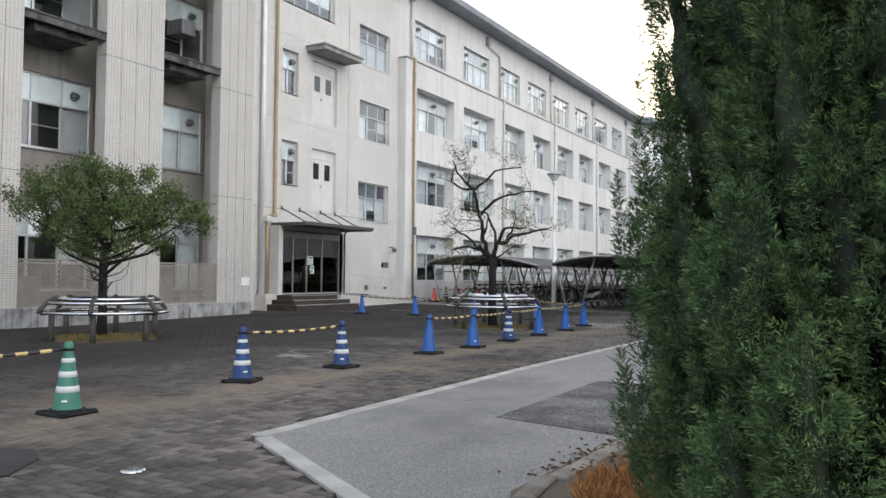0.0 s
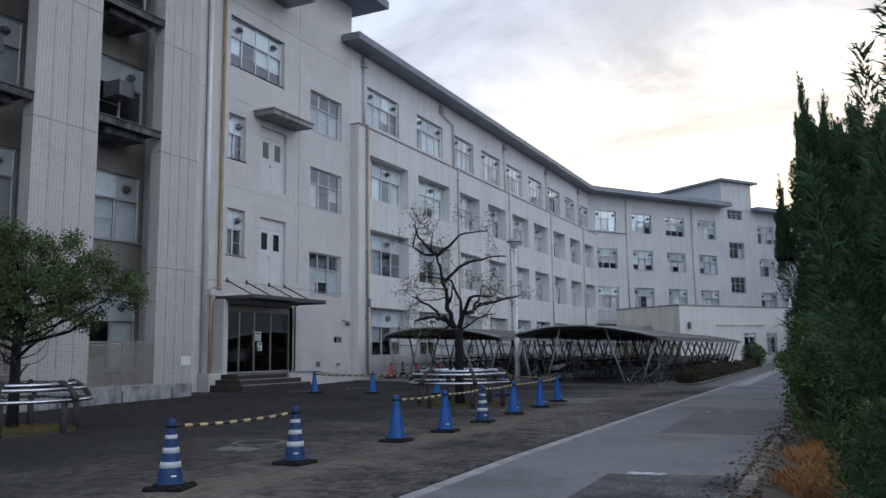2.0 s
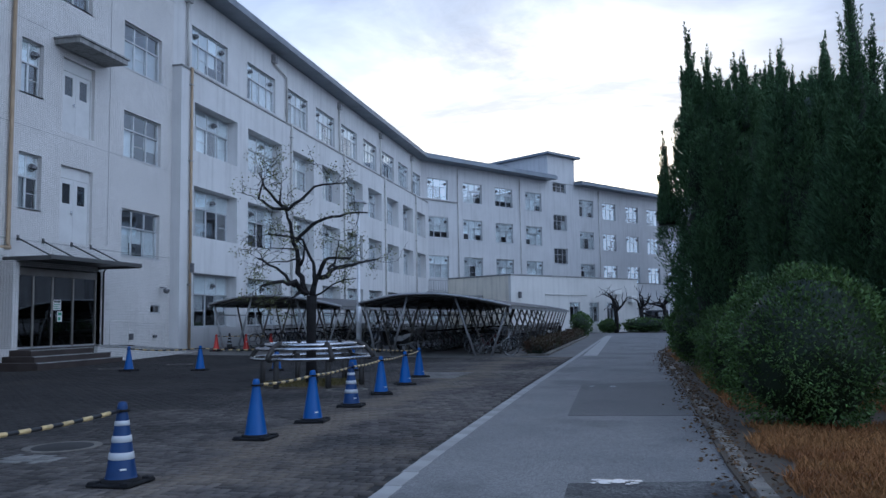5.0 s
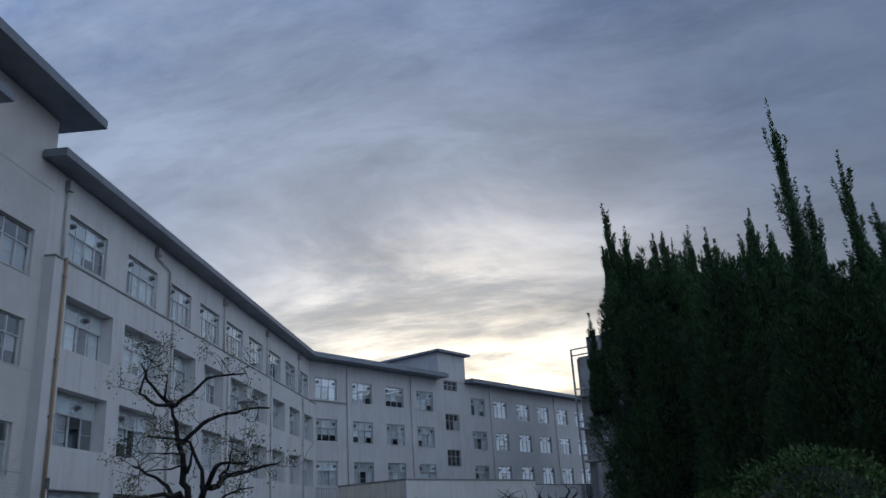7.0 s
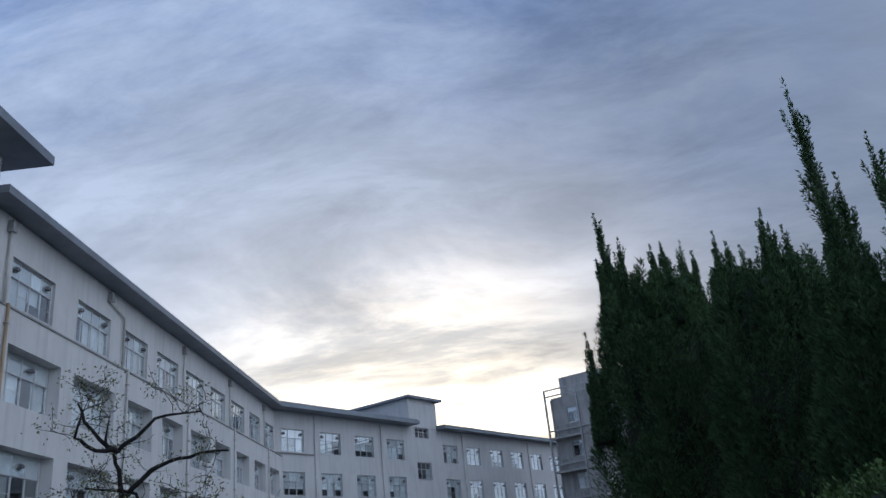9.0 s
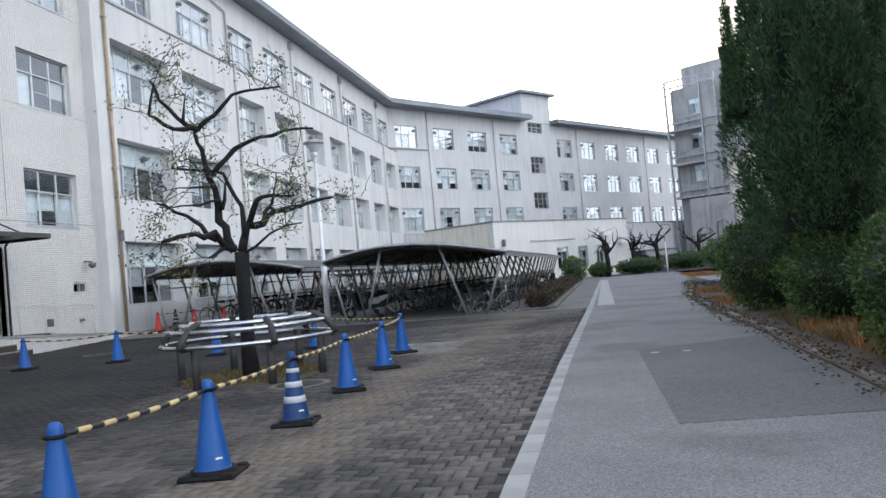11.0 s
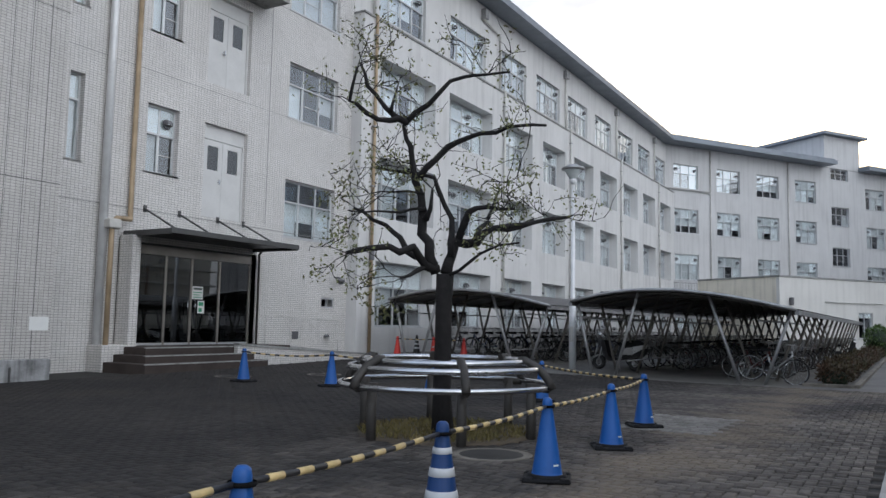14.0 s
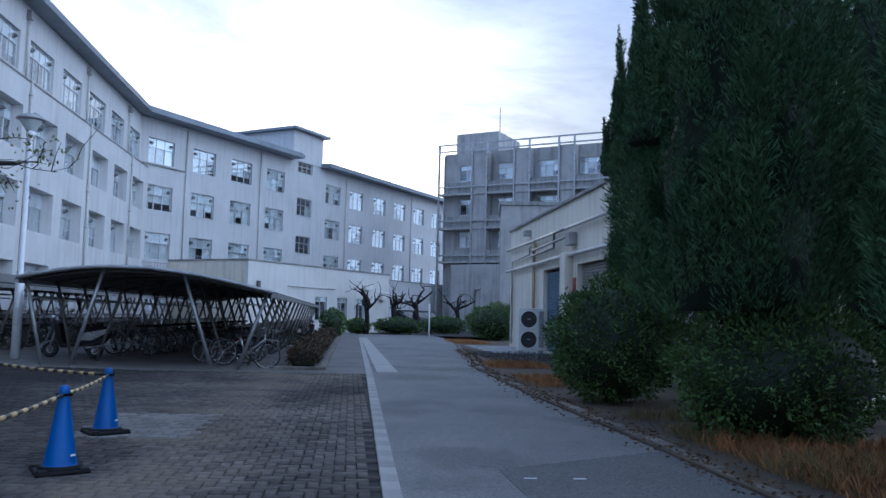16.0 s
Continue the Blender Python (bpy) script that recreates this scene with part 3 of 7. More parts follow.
def wall(x0, x1, z0, z1, holes=(), y0=0.0, y1=0.3):
    """A wall in x and z with openings (x0, x1, z0, z1) that go through it."""
    s = Shape()
    xs = sorted({x0, x1, *(round(h[i], 4) for h in holes for i in (0, 1))})
    zs = sorted({z0, z1, *(round(h[i], 4) for h in holes for i in (2, 3))})
    xs, zs = [x for x in xs if x0 <= x <= x1], [z for z in zs if z0 <= z <= z1]

    def solid(i, k):
        if not (0 <= i < len(xs) - 1 and 0 <= k < len(zs) - 1):
            return False
        cx, cz = (xs[i] + xs[i + 1]) / 2, (zs[k] + zs[k + 1]) / 2
        return not any(h[0] < cx < h[1] and h[2] < cz < h[3] for h in holes)

    for i in range(len(xs) - 1):
        for k in range(len(zs) - 1):
            if not solid(i, k):
                continue
            a, b, c, d = xs[i], xs[i + 1], zs[k], zs[k + 1]
            s.quad((a, y0, c), (b, y0, c), (b, y0, d), (a, y0, d))
            s.quad((b, y1, c), (a, y1, c), (a, y1, d), (b, y1, d))
            if not solid(i - 1, k):
                s.quad((a, y1, c), (a, y0, c), (a, y0, d), (a, y1, d))
            if not solid(i + 1, k):
                s.quad((b, y0, c), (b, y1, c), (b, y1, d), (b, y0, d))
            if not solid(i, k - 1):
                s.quad((a, y1, c), (b, y1, c), (b, y0, c), (a, y0, c))
            if not solid(i, k + 1):
                s.quad((a, y0, d), (b, y0, d), (b, y1, d), (a, y1, d))
    return s


MESHES = {}


def shared(key, make):
    if key not in MESHES:
        MESHES[key] = make()
    return MESHES[key]


def sheet_mesh(name, w, h, mat, thick=0.006):
    return shared((name, round(w, 3), round(h, 3), mat.name), lambda: Shape().box(-w / 2, w / 2, 0, thick, 0, h).mesh(name, mat))


rng = random.Random(7)


def window(parent, x0, x1, z0, z1, y, lights=3, transom=0.62, hoods=(), sill=True, curtain=1.0, mat=None, upper=True):
    """A sliding aluminium window under a row of upper lights, set at depth y. hoods: places (0 to 1) of round vents in the upper lights."""
    mat = mat or ALU
    w, h = x1 - x0, z1 - z0
    zt = h * transom
    t = 0.055

    def frame_mesh():
        s = Shape()
        s.box(-w / 2, -w / 2 + t, 0, 0.08, 0, h, 0.006).box(w / 2 - t, w / 2, 0, 0.08, 0, h, 0.006)
        s.box(-w / 2 + t, w / 2 - t, 0, 0.08, 0, t, 0.006).box(-w / 2 + t, w / 2 - t, 0, 0.08, h - t, h, 0.006)
        s.box(-w / 2 + t, w / 2 - t, -0.015, 0.08, zt - t / 2, zt + t / 2, 0.006)
        for i in range(1, lights):
            x = -w / 2 + w * i / lights
            s.box(x - 0.025, x + 0.025, 0.005, 0.07, t, zt - t / 2, 0.005)
            s.box(x - 0.025, x + 0.025, 0.005, 0.07, zt + t / 2, h - t, 0.005)
            s.box(x - 0.06, x - 0.026, -0.012, 0.03, t, zt - t / 2, 0.004)
            if i % 2:
                s.box(x + 0.03, x + w / lights - 0.03, 0.008, 0.028, zt * 0.5 - 0.014, zt * 0.5 + 0.014, 0.003)
        return s.mesh("window", mat)

    ob = part("window", shared(("win", round(w, 2), round(h, 2), lights, transom, mat.name), frame_mesh), mat, parent, "", pose((x0 + x1) / 2, y, z0))
    pw = w / lights - 0.052
    for i in range(lights):
        x = -w / 2 + w * (i + 0.5) / lights
        lower = part("pane", sheet_mesh("pane", pw, zt - 1.5 * t, GLASS), GLASS, ob, "", pose(x, 0.03, t))
        top = part("pane", sheet_mesh("pane", pw, h - zt - 1.5 * t, GLASS), GLASS, ob, "", pose(x, 0.03, zt + t / 2))
        lower.visible_shadow = top.visible_shadow = False
        if rng.random() < curtain:
            deep = rng.choice((0.55, 1.0, 1.0, 1.0))
            part("curtain", sheet_mesh("curtain", w / lights - 0.03, zt * deep, CURTAIN, 0.01), CURTAIN, ob, "", pose(x, 0.13 + 0.02 * (i % 2), zt * (1 - deep) + 0.04))
        if upper:
            part("top_panel", sheet_mesh("top_panel", pw, h - zt - 1.5 * t, CURTAIN, 0.004), CURTAIN, ob, "", pose(x, 0.05, zt + t / 2))
    for p in hoods:
        part("vent_hood", shared("hood", hood_mesh), HOOD, ob, "dark metal vent hood", pose(-w / 2 + w * p, 0.0, zt + (h - zt) * 0.45))
    if sill:
        part("sill", shared(("sill", round(w, 2)), lambda: Shape().prism([(-w / 2 - 0.06, -0.05), (w / 2 + 0.06, -0.05), (w / 2 + 0.06, 0.0), (-w / 2 - 0.06, 0.0)], -0.16, 0.0).mesh("sill", ALU)), ALU, ob)
    return ob


def hood_mesh():
    s = Shape()
    n = 10
    for ring in range(4):
        a = ring * math.pi / 6
        for k in range(n):
            b = math.pi * k / (n - 1)
            r = 0.125 * math.cos(a) + 0.01
            s.v.append((r * math.cos(b), -0.02 - 0.17 * math.sin(a + 0.25), r * math.sin(b) - 0.02))
    for ring in range(3):
        for k in range(n - 1):
            q = ring * n + k
            s.f.append((q, q + 1, q + n + 1, q + n))
            s.s.append(True)
    s.ring((0, -0.015, 0.0), 0.125, 0.02, "y", 14, 5)
    s.box(-0.12, 0.12, -0.12, -0.01, -0.05, -0.02, 0.004)
    return s.mesh("vent_hood", HOOD)


def gz(x, y):
    """Height of the paving: level on the road, rising a little towards the entrance."""
    k = min(1.0, max(0.0, (-x - 9.0) / 11.5))
    return k * (-0.08 + 0.33 * min(1.0, max(0.0, (y - 15.0) / 22.0)))


# ---- ground ----
far_ground = tagged(new("ground", Shape().box(-900, 900, -900, 900, -0.9, -0.35).mesh("ground", EARTH)), "dark bare ground that runs to the horizon", "ground", kind="structure")


def strip(name, outline, mat, z, label, category, thick=0.04):
    s = Shape()
    n = len(outline)
    s.v = [(x, y, z) for x, y in outline] + [(x, y, z - thick) for x, y in outline]
    s.f = [tuple(range(n)), tuple(range(2 * n - 1, n - 1, -1))] + [(i, i + n, (i + 1) % n + n, (i + 1) % n) for i in range(n)]
    s.s = [False] * len(s.f)
    return tagged(new(name, s.mesh(name, mat)), label, category, kind="structure")


LINE_X = -4.22


def line_x(y):
    """The kerb line bows a little away from the lane."""
    return float(np.interp(y, (5, 11, 19, 32, 62), (-4.27, -4.45, -4.44, -4.31, -4.16)))


CORNER = (-4.23, 5.0)
LINE_END = (1.25, 1.55)
road_outline = [(-4.3, 5.0), LINE_END, (3.2, 0.3), (0.6, 2.2), (-1.1, 3.3), (-1.65, 4.4), (-1.57, 6.5), (-1.65, 11), (-1.57, 17), (-1.53, 22), (-1.6, 27), (-1.45, 34), (-0.75, 40), (-0.4, 45), (0.4, 52), (1.2, 62), (1.2, 70.5), (-4.2, 70.5), (-4.2, 62), (-4.33, 32), (-4.46, 19), (-4.47, 11)]
road = strip("road", road_outline, ASPHALT, 0.0, "grey worn asphalt lane beside the paved court", "road", 0.3)
# the bed under the pavers follows the slope
bed = Shape()
XS = [LINE_X, -9.0, -12, -15, -18, -22.3]
YS = [-12, 5.0, 10, 15, 20, 26, 32, 37, 48, 62, 76]
for i in range(len(XS) - 1):
    for k in range(len(YS) - 1):
        a, b, c, d = XS[i], XS[i + 1], YS[k], YS[k + 1]
        bed.quad(*[(x, y, gz(x, y) - 0.022) for x, y in ((b, c), (a, c), (a, d), (b, d))])
bed.quad((LINE_X, -12, -0.022), (8, -12, -0.022), (8, 1.2, -0.022), (LINE_X, 1.2, -0.022))
bed.quad((LINE_X, 1.2, -0.022), (1.8, 1.2, -0.022), (LINE_X, 5.0, -0.022))
bed.quad((-22.3, 76, 0.2), (LINE_X, 70.4, -0.025), (6, 70.4, -0.025), (30, 100, 0.0), (0, 118, 0.2))
bed.quad((-40, -12, -0.1), (-22.3, -12, -0.1), (-22.3, 20, -0.1), (-40, 20, -0.1))
pavement = tagged(new("pavement", bed.mesh("pavement", JOINT)), "brown-grey block paving in herringbone over the court", "pavement", kind="structure")
far_paving = Shape()
for i in range(len(XS) - 1):
    for c, d in ((31.4, 32), (32, 37), (37, 48), (48, 62), (62, 76)):
        a, b = XS[i], XS[i + 1]
        far_paving.quad(*[(x, y, gz(x, y) - 0.003) for x, y in ((b, c), (a, c), (a, d), (b, d))])
part("far_paving", far_paving, WORN_PAVING, pavement, "grey worn paving by the bicycle shelters")
garden = strip("garden_bed", [(12, -12), (12, 60), (1.5, 60), (0.4, 52), (-0.4, 45), (-0.75, 40), (-1.45, 34), (-1.6, 27), (-1.53, 22), (-1.57, 17), (-1.65, 11), (-1.57, 6.5), (-1.65, 4.4), (-1.1, 3.3), (0.6, 2.2), (3.2, 0.3), (8, -3), (8, -12)], SOIL, 0.03, "bare soil bed with fallen leaves under the trees", "soil", 0.3)

# flush kerb blocks of the lane
line = thing("road_line", "pale concrete kerb blocks set flush along the lane", "kerb", kind="structure")
block = Shape().box(-0.075, 0.075, -0.295, 0.295, -0.1, 0.006, 0.006).mesh("kerb_block", KERB)
for i in range(94):
    part("kerb_block", block, KERB, line, "", pose(line_x(5.3 + 0.6 * i), 5.3 + 0.6 * i, 0, 0, 0, rng.uniform(-0.5, 0.5)))
d = Vector((LINE_END[0] - CORNER[0], LINE_END[1] - CORNER[1], 0))
for i in range(int(d.length / 0.6)):
    p = Vector((*CORNER, 0)) + d.normalized() * (0.36 + 0.6 * i)
    part("kerb_block", block, KERB, line, "", pose(p.x, p.y, 0, 0, 0, math.degrees(math.atan2(d.y, d.x)) - 90))
slab = strip("drain_slab", [(-4.12, 32.0), (-3.62, 32.0), (-3.75, 61.5), (-4.12, 61.5)], KERB, 0.007, "pale concrete drain cover strip beside the lane", "drain")
patch = strip("asphalt_patch", [(-2.95, 6.9), (-1.62, 6.6), (-1.68, 10.4), (-3.0, 10.1)], PATCH, 0.006, "dark coarse asphalt repair patch", "road patch", 0.02)
patch_c = strip("asphalt_patch", [(-3.35, 14.74), (-1.5, 14.9), (-1.4, 21.0), (-3.45, 19.9)], PATCH_OLD, 0.005, "slightly darker worn asphalt repair patch", "road patch", 0.02)
patch_b = strip("asphalt_patch", [(-6.6, 2.0), (-4.75, 2.5), (-4.72, 3.1), (-5.0, 3.5), (-5.3, 3.66), (-5.7, 3.52), (-7.4, 3.3)], TAR, 0.011, "dark asphalt repair patch in the paving", "road patch", 0.02)

# ---- school: block with the entrance ----
W = -21.45
F0 = -21.0
school = thing("school_building", "pale grey four-storey school building with sliding windows", "building", pose(W, 0, 0, 0, 0, 90))
SHY = 1.72        # depth of the piers
TOP = 19.2
# openings of the tiled front, in y (along) and z
small = [(25.0, 26.05, 5.17, 7.0), (25.0, 26.0, 8.98, 10.8)]
slits = [(22.72, 23.12, 5.08, 7.22), (22.72, 23.12, 8.92, 11.0)]
doors = [(26.98, 28.68, 4.22, 6.92), (26.98, 28.68, 8.1, 10.75)]
wides = [(30.42, 32.98, 4.02, 5.86), (30.45, 33.0, 7.91, 9.74), (30.4, 32.98, 11.48, 13.34)]
top4 = [(25.0, 28.46, 12.78, 14.82)]
entry = (24.58, 29.13, 0.62, 3.3)
vent = (32.42, 33.12, 1.78, 2.14)
holes = small + slits + doors + wides + top4 + [entry, vent]
part("wall", wall(21.5, 33.85, -0.4, TOP, holes, 0, 0.3), TILES, school, "small pale glazed facing tiles")
for x0, x1, z0, z1 in small:
    window(school, x0, x1, z0, z1, 0.16, 2, 0.58, (0.72,), True, 0.8)
for x0, x1, z0, z1 in slits:
    window(school, x0, x1, z0, z1, 0.16, 1, 0.7, (), True, 0.9)
for x0, x1, z0, z1 in wides:
    window(school, x0, x1, z0, z1, 0.14, 3, 0.62, (), True, 0.7, ALU, False)
for x0, x1, z0, z1 in top4:
    window(school, x0, x1, z0, z1, 0.16, 4, 0.62, (0.18, 0.82), True, 0.9)
for x0, x1, z0, z1 in doors:
    w, h = x1 - x0, z1 - z0
    s = Shape().box(x0, x1, 0.14, 0.22, z1 - 0.42, z1, 0.01).box(x0, x0 + 0.07, 0.12, 0.24, z0, z1 - 0.42, 0.01).box(x1 - 0.07, x1, 0.12, 0.24, z0, z1 - 0.42, 0.01)
    frame_ob = part("door", s, DOOR_PAINT, school, "grey painted double service door")
    for k in (0, 1):
        a = x0 + 0.07 + k * (w - 0.14) / 2
        b = a + (w - 0.14) / 2 - 0.01
        g = (a + 0.2, b - 0.16, z0 + h * 0.52, z0 + h * 0.78)
        part("leaf", wall(a, b, z0, z1 - 0.43, [g], 0.15, 0.2), DOOR_PAINT, frame_ob)
        part("pane", Shape().box(g[0], g[1], 0.17, 0.178, g[2], g[3]), DARK_GLASS, frame_ob)
    part("handle", Shape().box(x0 + w / 2 - 0.14, x0 + w / 2 - 0.09, 0.09, 0.15, z0 + h * 0.38, z0 + h * 0.43, 0.008).tube([(x0 + w / 2 - 0.115, 0.1, z0 + h * 0.4), (x0 + w / 2 - 0.22, 0.1, z0 + h * 0.4)], 0.012), STEEL, frame_ob)
# concrete hood over the upper door
part("hood", Shape().prism([(26.5, 11.02), (29.2, 11.02), (29.2, 11.2), (26.5, 11.2)], -1.0, 0).prism([(26.44, 11.2), (29.26, 11.2), (29.26, 11.26), (26.44, 11.26)], -1.06, 0), CONCRETE, school, "stained concrete hood over a door")
for z in (4.12, 7.86, 11.4, 15.4):
    part("trim", Shape().box(21.6, 34.0, -0.006, 0.0, z, z + 0.02), CONCRETE, school)
part("trim", Shape().box(29.55, 29.57, -0.006, 0.0, 4.3, TOP), CONCRETE, school)
# recess behind the tiled wall: rooms, floors, with their shade in the colour
part("interior", Shape().box(10.0, 77.2, 2.6, 2.7, 0, TOP - 2.5).box(10.0, 33.9, 2.6, 2.7, TOP - 2.5, TOP).box(10.0, 77.2, 0.3, 2.6, 3.68, 3.76).box(21.3, 34.0, 0.32, 2.6, 7.4, 7.5).box(34.0, 77.2, 0.35, 2.6, 7.52, 7.6).box(34.0, 77.2, 0.35, 2.6, 11.3, 11.4), ROOM_SHADE, school, "room backs and floors behind the windows, coloured dark as unlit")
part("interior", Shape().box(10.0, 34.0, 0.32, 2.6, TOP - 0.1, TOP).box(10.0, 34.0, 0.32, 2.6, 11.2, 11.3).box(34.0, 77.2, 0.35, 2.6, 15.3, 15.4), ROOM_SHADE, school)
# upper eaves of the entrance block
part("roof", Shape().prism([(8, 18.6), (34.9, 18.6), (34.9, 19.0), (8, 19.0)], -1.56, 6).prism([(8, 19.0), (34.7, 19.0), (34.7, 19.15), (8, 19.15)], -1.35, 6), EAVE, school, "dark metal eaves")
part("roof", Shape().prism([(22.5, 16.45), (28.6, 16.45), (28.6, 16.8), (22.5, 16.8)], -1.5, 0), EAVE, school, "dark projecting eaves slab")
# gable end above the lower wing
part("wall", Shape().box(33.55, 33.85, 0.3, 8.0, 14.0, TOP), TILES, school)
part("wall", Shape().box(-14.0, 34.0, 8.0, 8.3, 0, TOP), PLASTER, school)

# piers and bays
PIERS = [(5.9, 8.0), (10.6, 12.7), (15.27, 17.4), (19.86, 21.47)]
for a, b in PIERS:
    part("pier", Shape().box(a, b, -SHY, -SHY + 0.45, 0.45, TOP - 0.6, 0.01).box(a + 0.93, b, -SHY + 0.45, 0.2, 0.45, TOP - 0.6), TILES_PIER, school, "tiled pier with dark vertical joints")
    for z in (4.1, 7.84, 11.5, 15.2):
        part("trim", Shape().box(a - 0.003, b + 0.003, -SHY - 0.004, -SHY + 0.3, z, z + 0.014), ALU_DARK, school)
    for k in range(1, 4):
        x = a + (b - a) * k / 4
        part("trim", Shape().box(x - 0.005, x + 0.005, -SHY - 0.003, -SHY, 0.45, TOP - 0.6), ALU_DARK, school)
part("plinth", Shape().box(5.9, 21.5, -SHY - 0.04, -SHY + 0.35, -0.5, 0.45, 0.02), PLINTH, school, "stained concrete plinth")
for x in (7.0, 9.1, 11.7, 14.1, 16.4, 18.6, 20.6):
    part("trim", Shape().box(x, x + 0.05, -SHY - 0.046, -SHY, -0.4, 0.3), ALU_DARK, school)
BAYS = [(8.0, 10.6), (12.7, 15.27), (17.4, 19.86)]
for a, b in BAYS:
    wins = [(a + 0.42, b + 0.75, 0.9, 3.45), (a + 0.42, b + 0.75, 5.07, 7.28), (a + 0.42, b + 0.75, 8.9, 11.1), (a + 0.42, b + 0.75, 12.5, 14.7)]
    wins = [(x0, b + 0.82, z0, z1) for x0, x1, z0, z1 in wins]
    part("bay_wall", wall(a - 0.02, b + 0.94, 0.0, TOP - 0.6, wins, -0.02, 0.25), BAY_PLASTER, school, "stained tan render in a recessed bay, with its shade put into the colour")
    for n, (x0, x1, z0, z1) in enumerate(wins):
        window(school, x0, x1, z0, z1, 0.06, 3, 0.62, (0.8,) if n else (0.2, 0.8), True, 0.55 if n else 0.15)
    for z in (8.45, 12.2):
        ledge = part("balcony", Shape().box(a, b, -SHY + 0.02, -SHY + 0.12, z - 0.2, z, 0.01).box(a, b, -SHY + 0.12, -0.02, z - 0.1, z - 0.05), STAINED, school, "stained concrete ledge with black rim")
        part("rim", Shape().box(a, b, -SHY - 0.02, -SHY + 0.14, z, z + 0.05, 0.01), ALU_DARK, ledge)
        part("bracket", Shape().box(a + 0.5, b - 0.4, -SHY + 0.3, -0.05, z - 0.4, z - 0.12, 0.03), STAINED, ledge)
        part("duct", Shape().prism([(b - 0.9, z + 1.7), (b - 0.35, z + 1.7), (b - 0.3, z + 1.55), (b - 0.3, z + 1.2), (b - 0.9, z + 1.2)], -0.75, -0.02), HOOD, ledge, "grey duct hood")
    # perforated screen between the piers
    fence = part("screen", Shape().box(a, b, -SHY + 0.02, -SHY + 0.06, 0.45, 0.5).box(a, b, -SHY + 0.02, -SHY + 0.06, 1.72, 1.77).box(a, a + 0.04, -SHY + 0.02, -SHY + 0.06, 0.5, 1.72).box(b - 0.04, b, -SHY + 0.02, -SHY + 0.06, 0.5, 1.72).box((a + b) / 2 - 0.02, (a + b) / 2 + 0.02, -SHY + 0.02, -SHY + 0.06, 0.5, 1.72), FENCE_PAINT, school, "beige perforated metal screen")
    mesh = Shape()
    step = 0.075
    for i in range(int((b - a) / step)):
        for k in range(int(1.22 / step)):
            x, z = a + 0.02 + i * step + (step / 2 if k % 2 else 0), 0.5 + k * step
            y = -SHY + 0.035
            mesh.quad((x, y, z), (x + step * 0.45, y, z + step), (x + step * 0.92, y, z + step), (x + step * 0.47, y, z))
            mesh.quad((x + step, y, z), (x + step * 0.55, y - 0.002, z + step), (x + step * 0.08, y - 0.002, z + step), (x + step * 0.53, y - 0.002, z))
    part("lattice", mesh, FENCE_PAINT, fence)
    ac = part("condenser", Shape().box(a + 0.3, a + 1.1, -1.1, -0.75, 0.0, 1.3, 0.02).box(a + 1.4, a + 2.2, -1.1, -0.75, 0.0, 0.7, 0.02), SHUTTER_GREY, school, "air conditioner unit behind the screen")

# ---- school: long wing with the grid front ----
TOP_WINDOWS = [(35.36, 38.7), (40.8, 44.2), (45.9, 48.85), (50.2, 53.5), (54.8, 58.1), (59.5, 62.7), (64.15, 67.45), (68.86, 71.9), (73.4, 76.3)]
RECESSES = [(34.9, 38.9), (40.05, 44.1), (45.4, 48.72), (50.1, 53.3), (54.68, 57.95), (59.24, 62.54), (63.95, 67.2), (68.6, 71.8), (73.2, 76.3)]
upper = [(p, q, 12.98, 14.95) for p, q in TOP_WINDOWS]
part("wall", wall(33.85, 77.4, 12.5, 16.48, upper, 0.0, 0.3), PLASTER, school, "pale grey painted wall")
back_rows = []
front_holes = []
for p, q in RECESSES:
    for z0, z1 in ((9.0, 11.18), (5.19, 7.42), (1.15, 3.57)):
        front_holes.append((p, q, z0, z1))
        back_rows.append((p + 0.03, q - 0.03, z0 + 0.04, z1 - 0.02))
DEEP = W - F0          # negative: the front stands before the wall
part("front_wall", wall(33.8, 78.0, -0.4, 12.5, front_holes, DEEP, DEEP + 0.6), PLASTER, school, "pale grey front with deep window recesses")
part("ledge", Shape().box(33.76, 77.9, DEEP - 0.05, 0.0, 12.5, 12.58, 0.01), CONCRETE, school)
for x0, x1, z0, z1 in upper:
    window(school, x0, x1, z0, z1, 0.14, 4, 0.62, (0.14, 0.86), True, 0.75)
for n, (x0, x1, z0, z1) in enumerate(back_rows):
    window(school, x0, x1, z0, z1, DEEP + 0.52, 4, 0.62, ((0.12, 0.64), (0.1, 0.62), (0.2, 0.32), (0.64,))[(n * 5) % 7 % 4], True, 0.8)
part("roof", Shape().prism([(32.9, 16.48), (76.6, 16.48), (76.6, 16.76), (32.9, 16.76)], -1.05, 8), EAVE, school, "dark metal eaves")
part("roof_edge", Shape().prism([(33.0, 16.76), (76.6, 16.76), (76.6, 16.88), (33.0, 16.88)], -0.98, 8), EAVE, school)
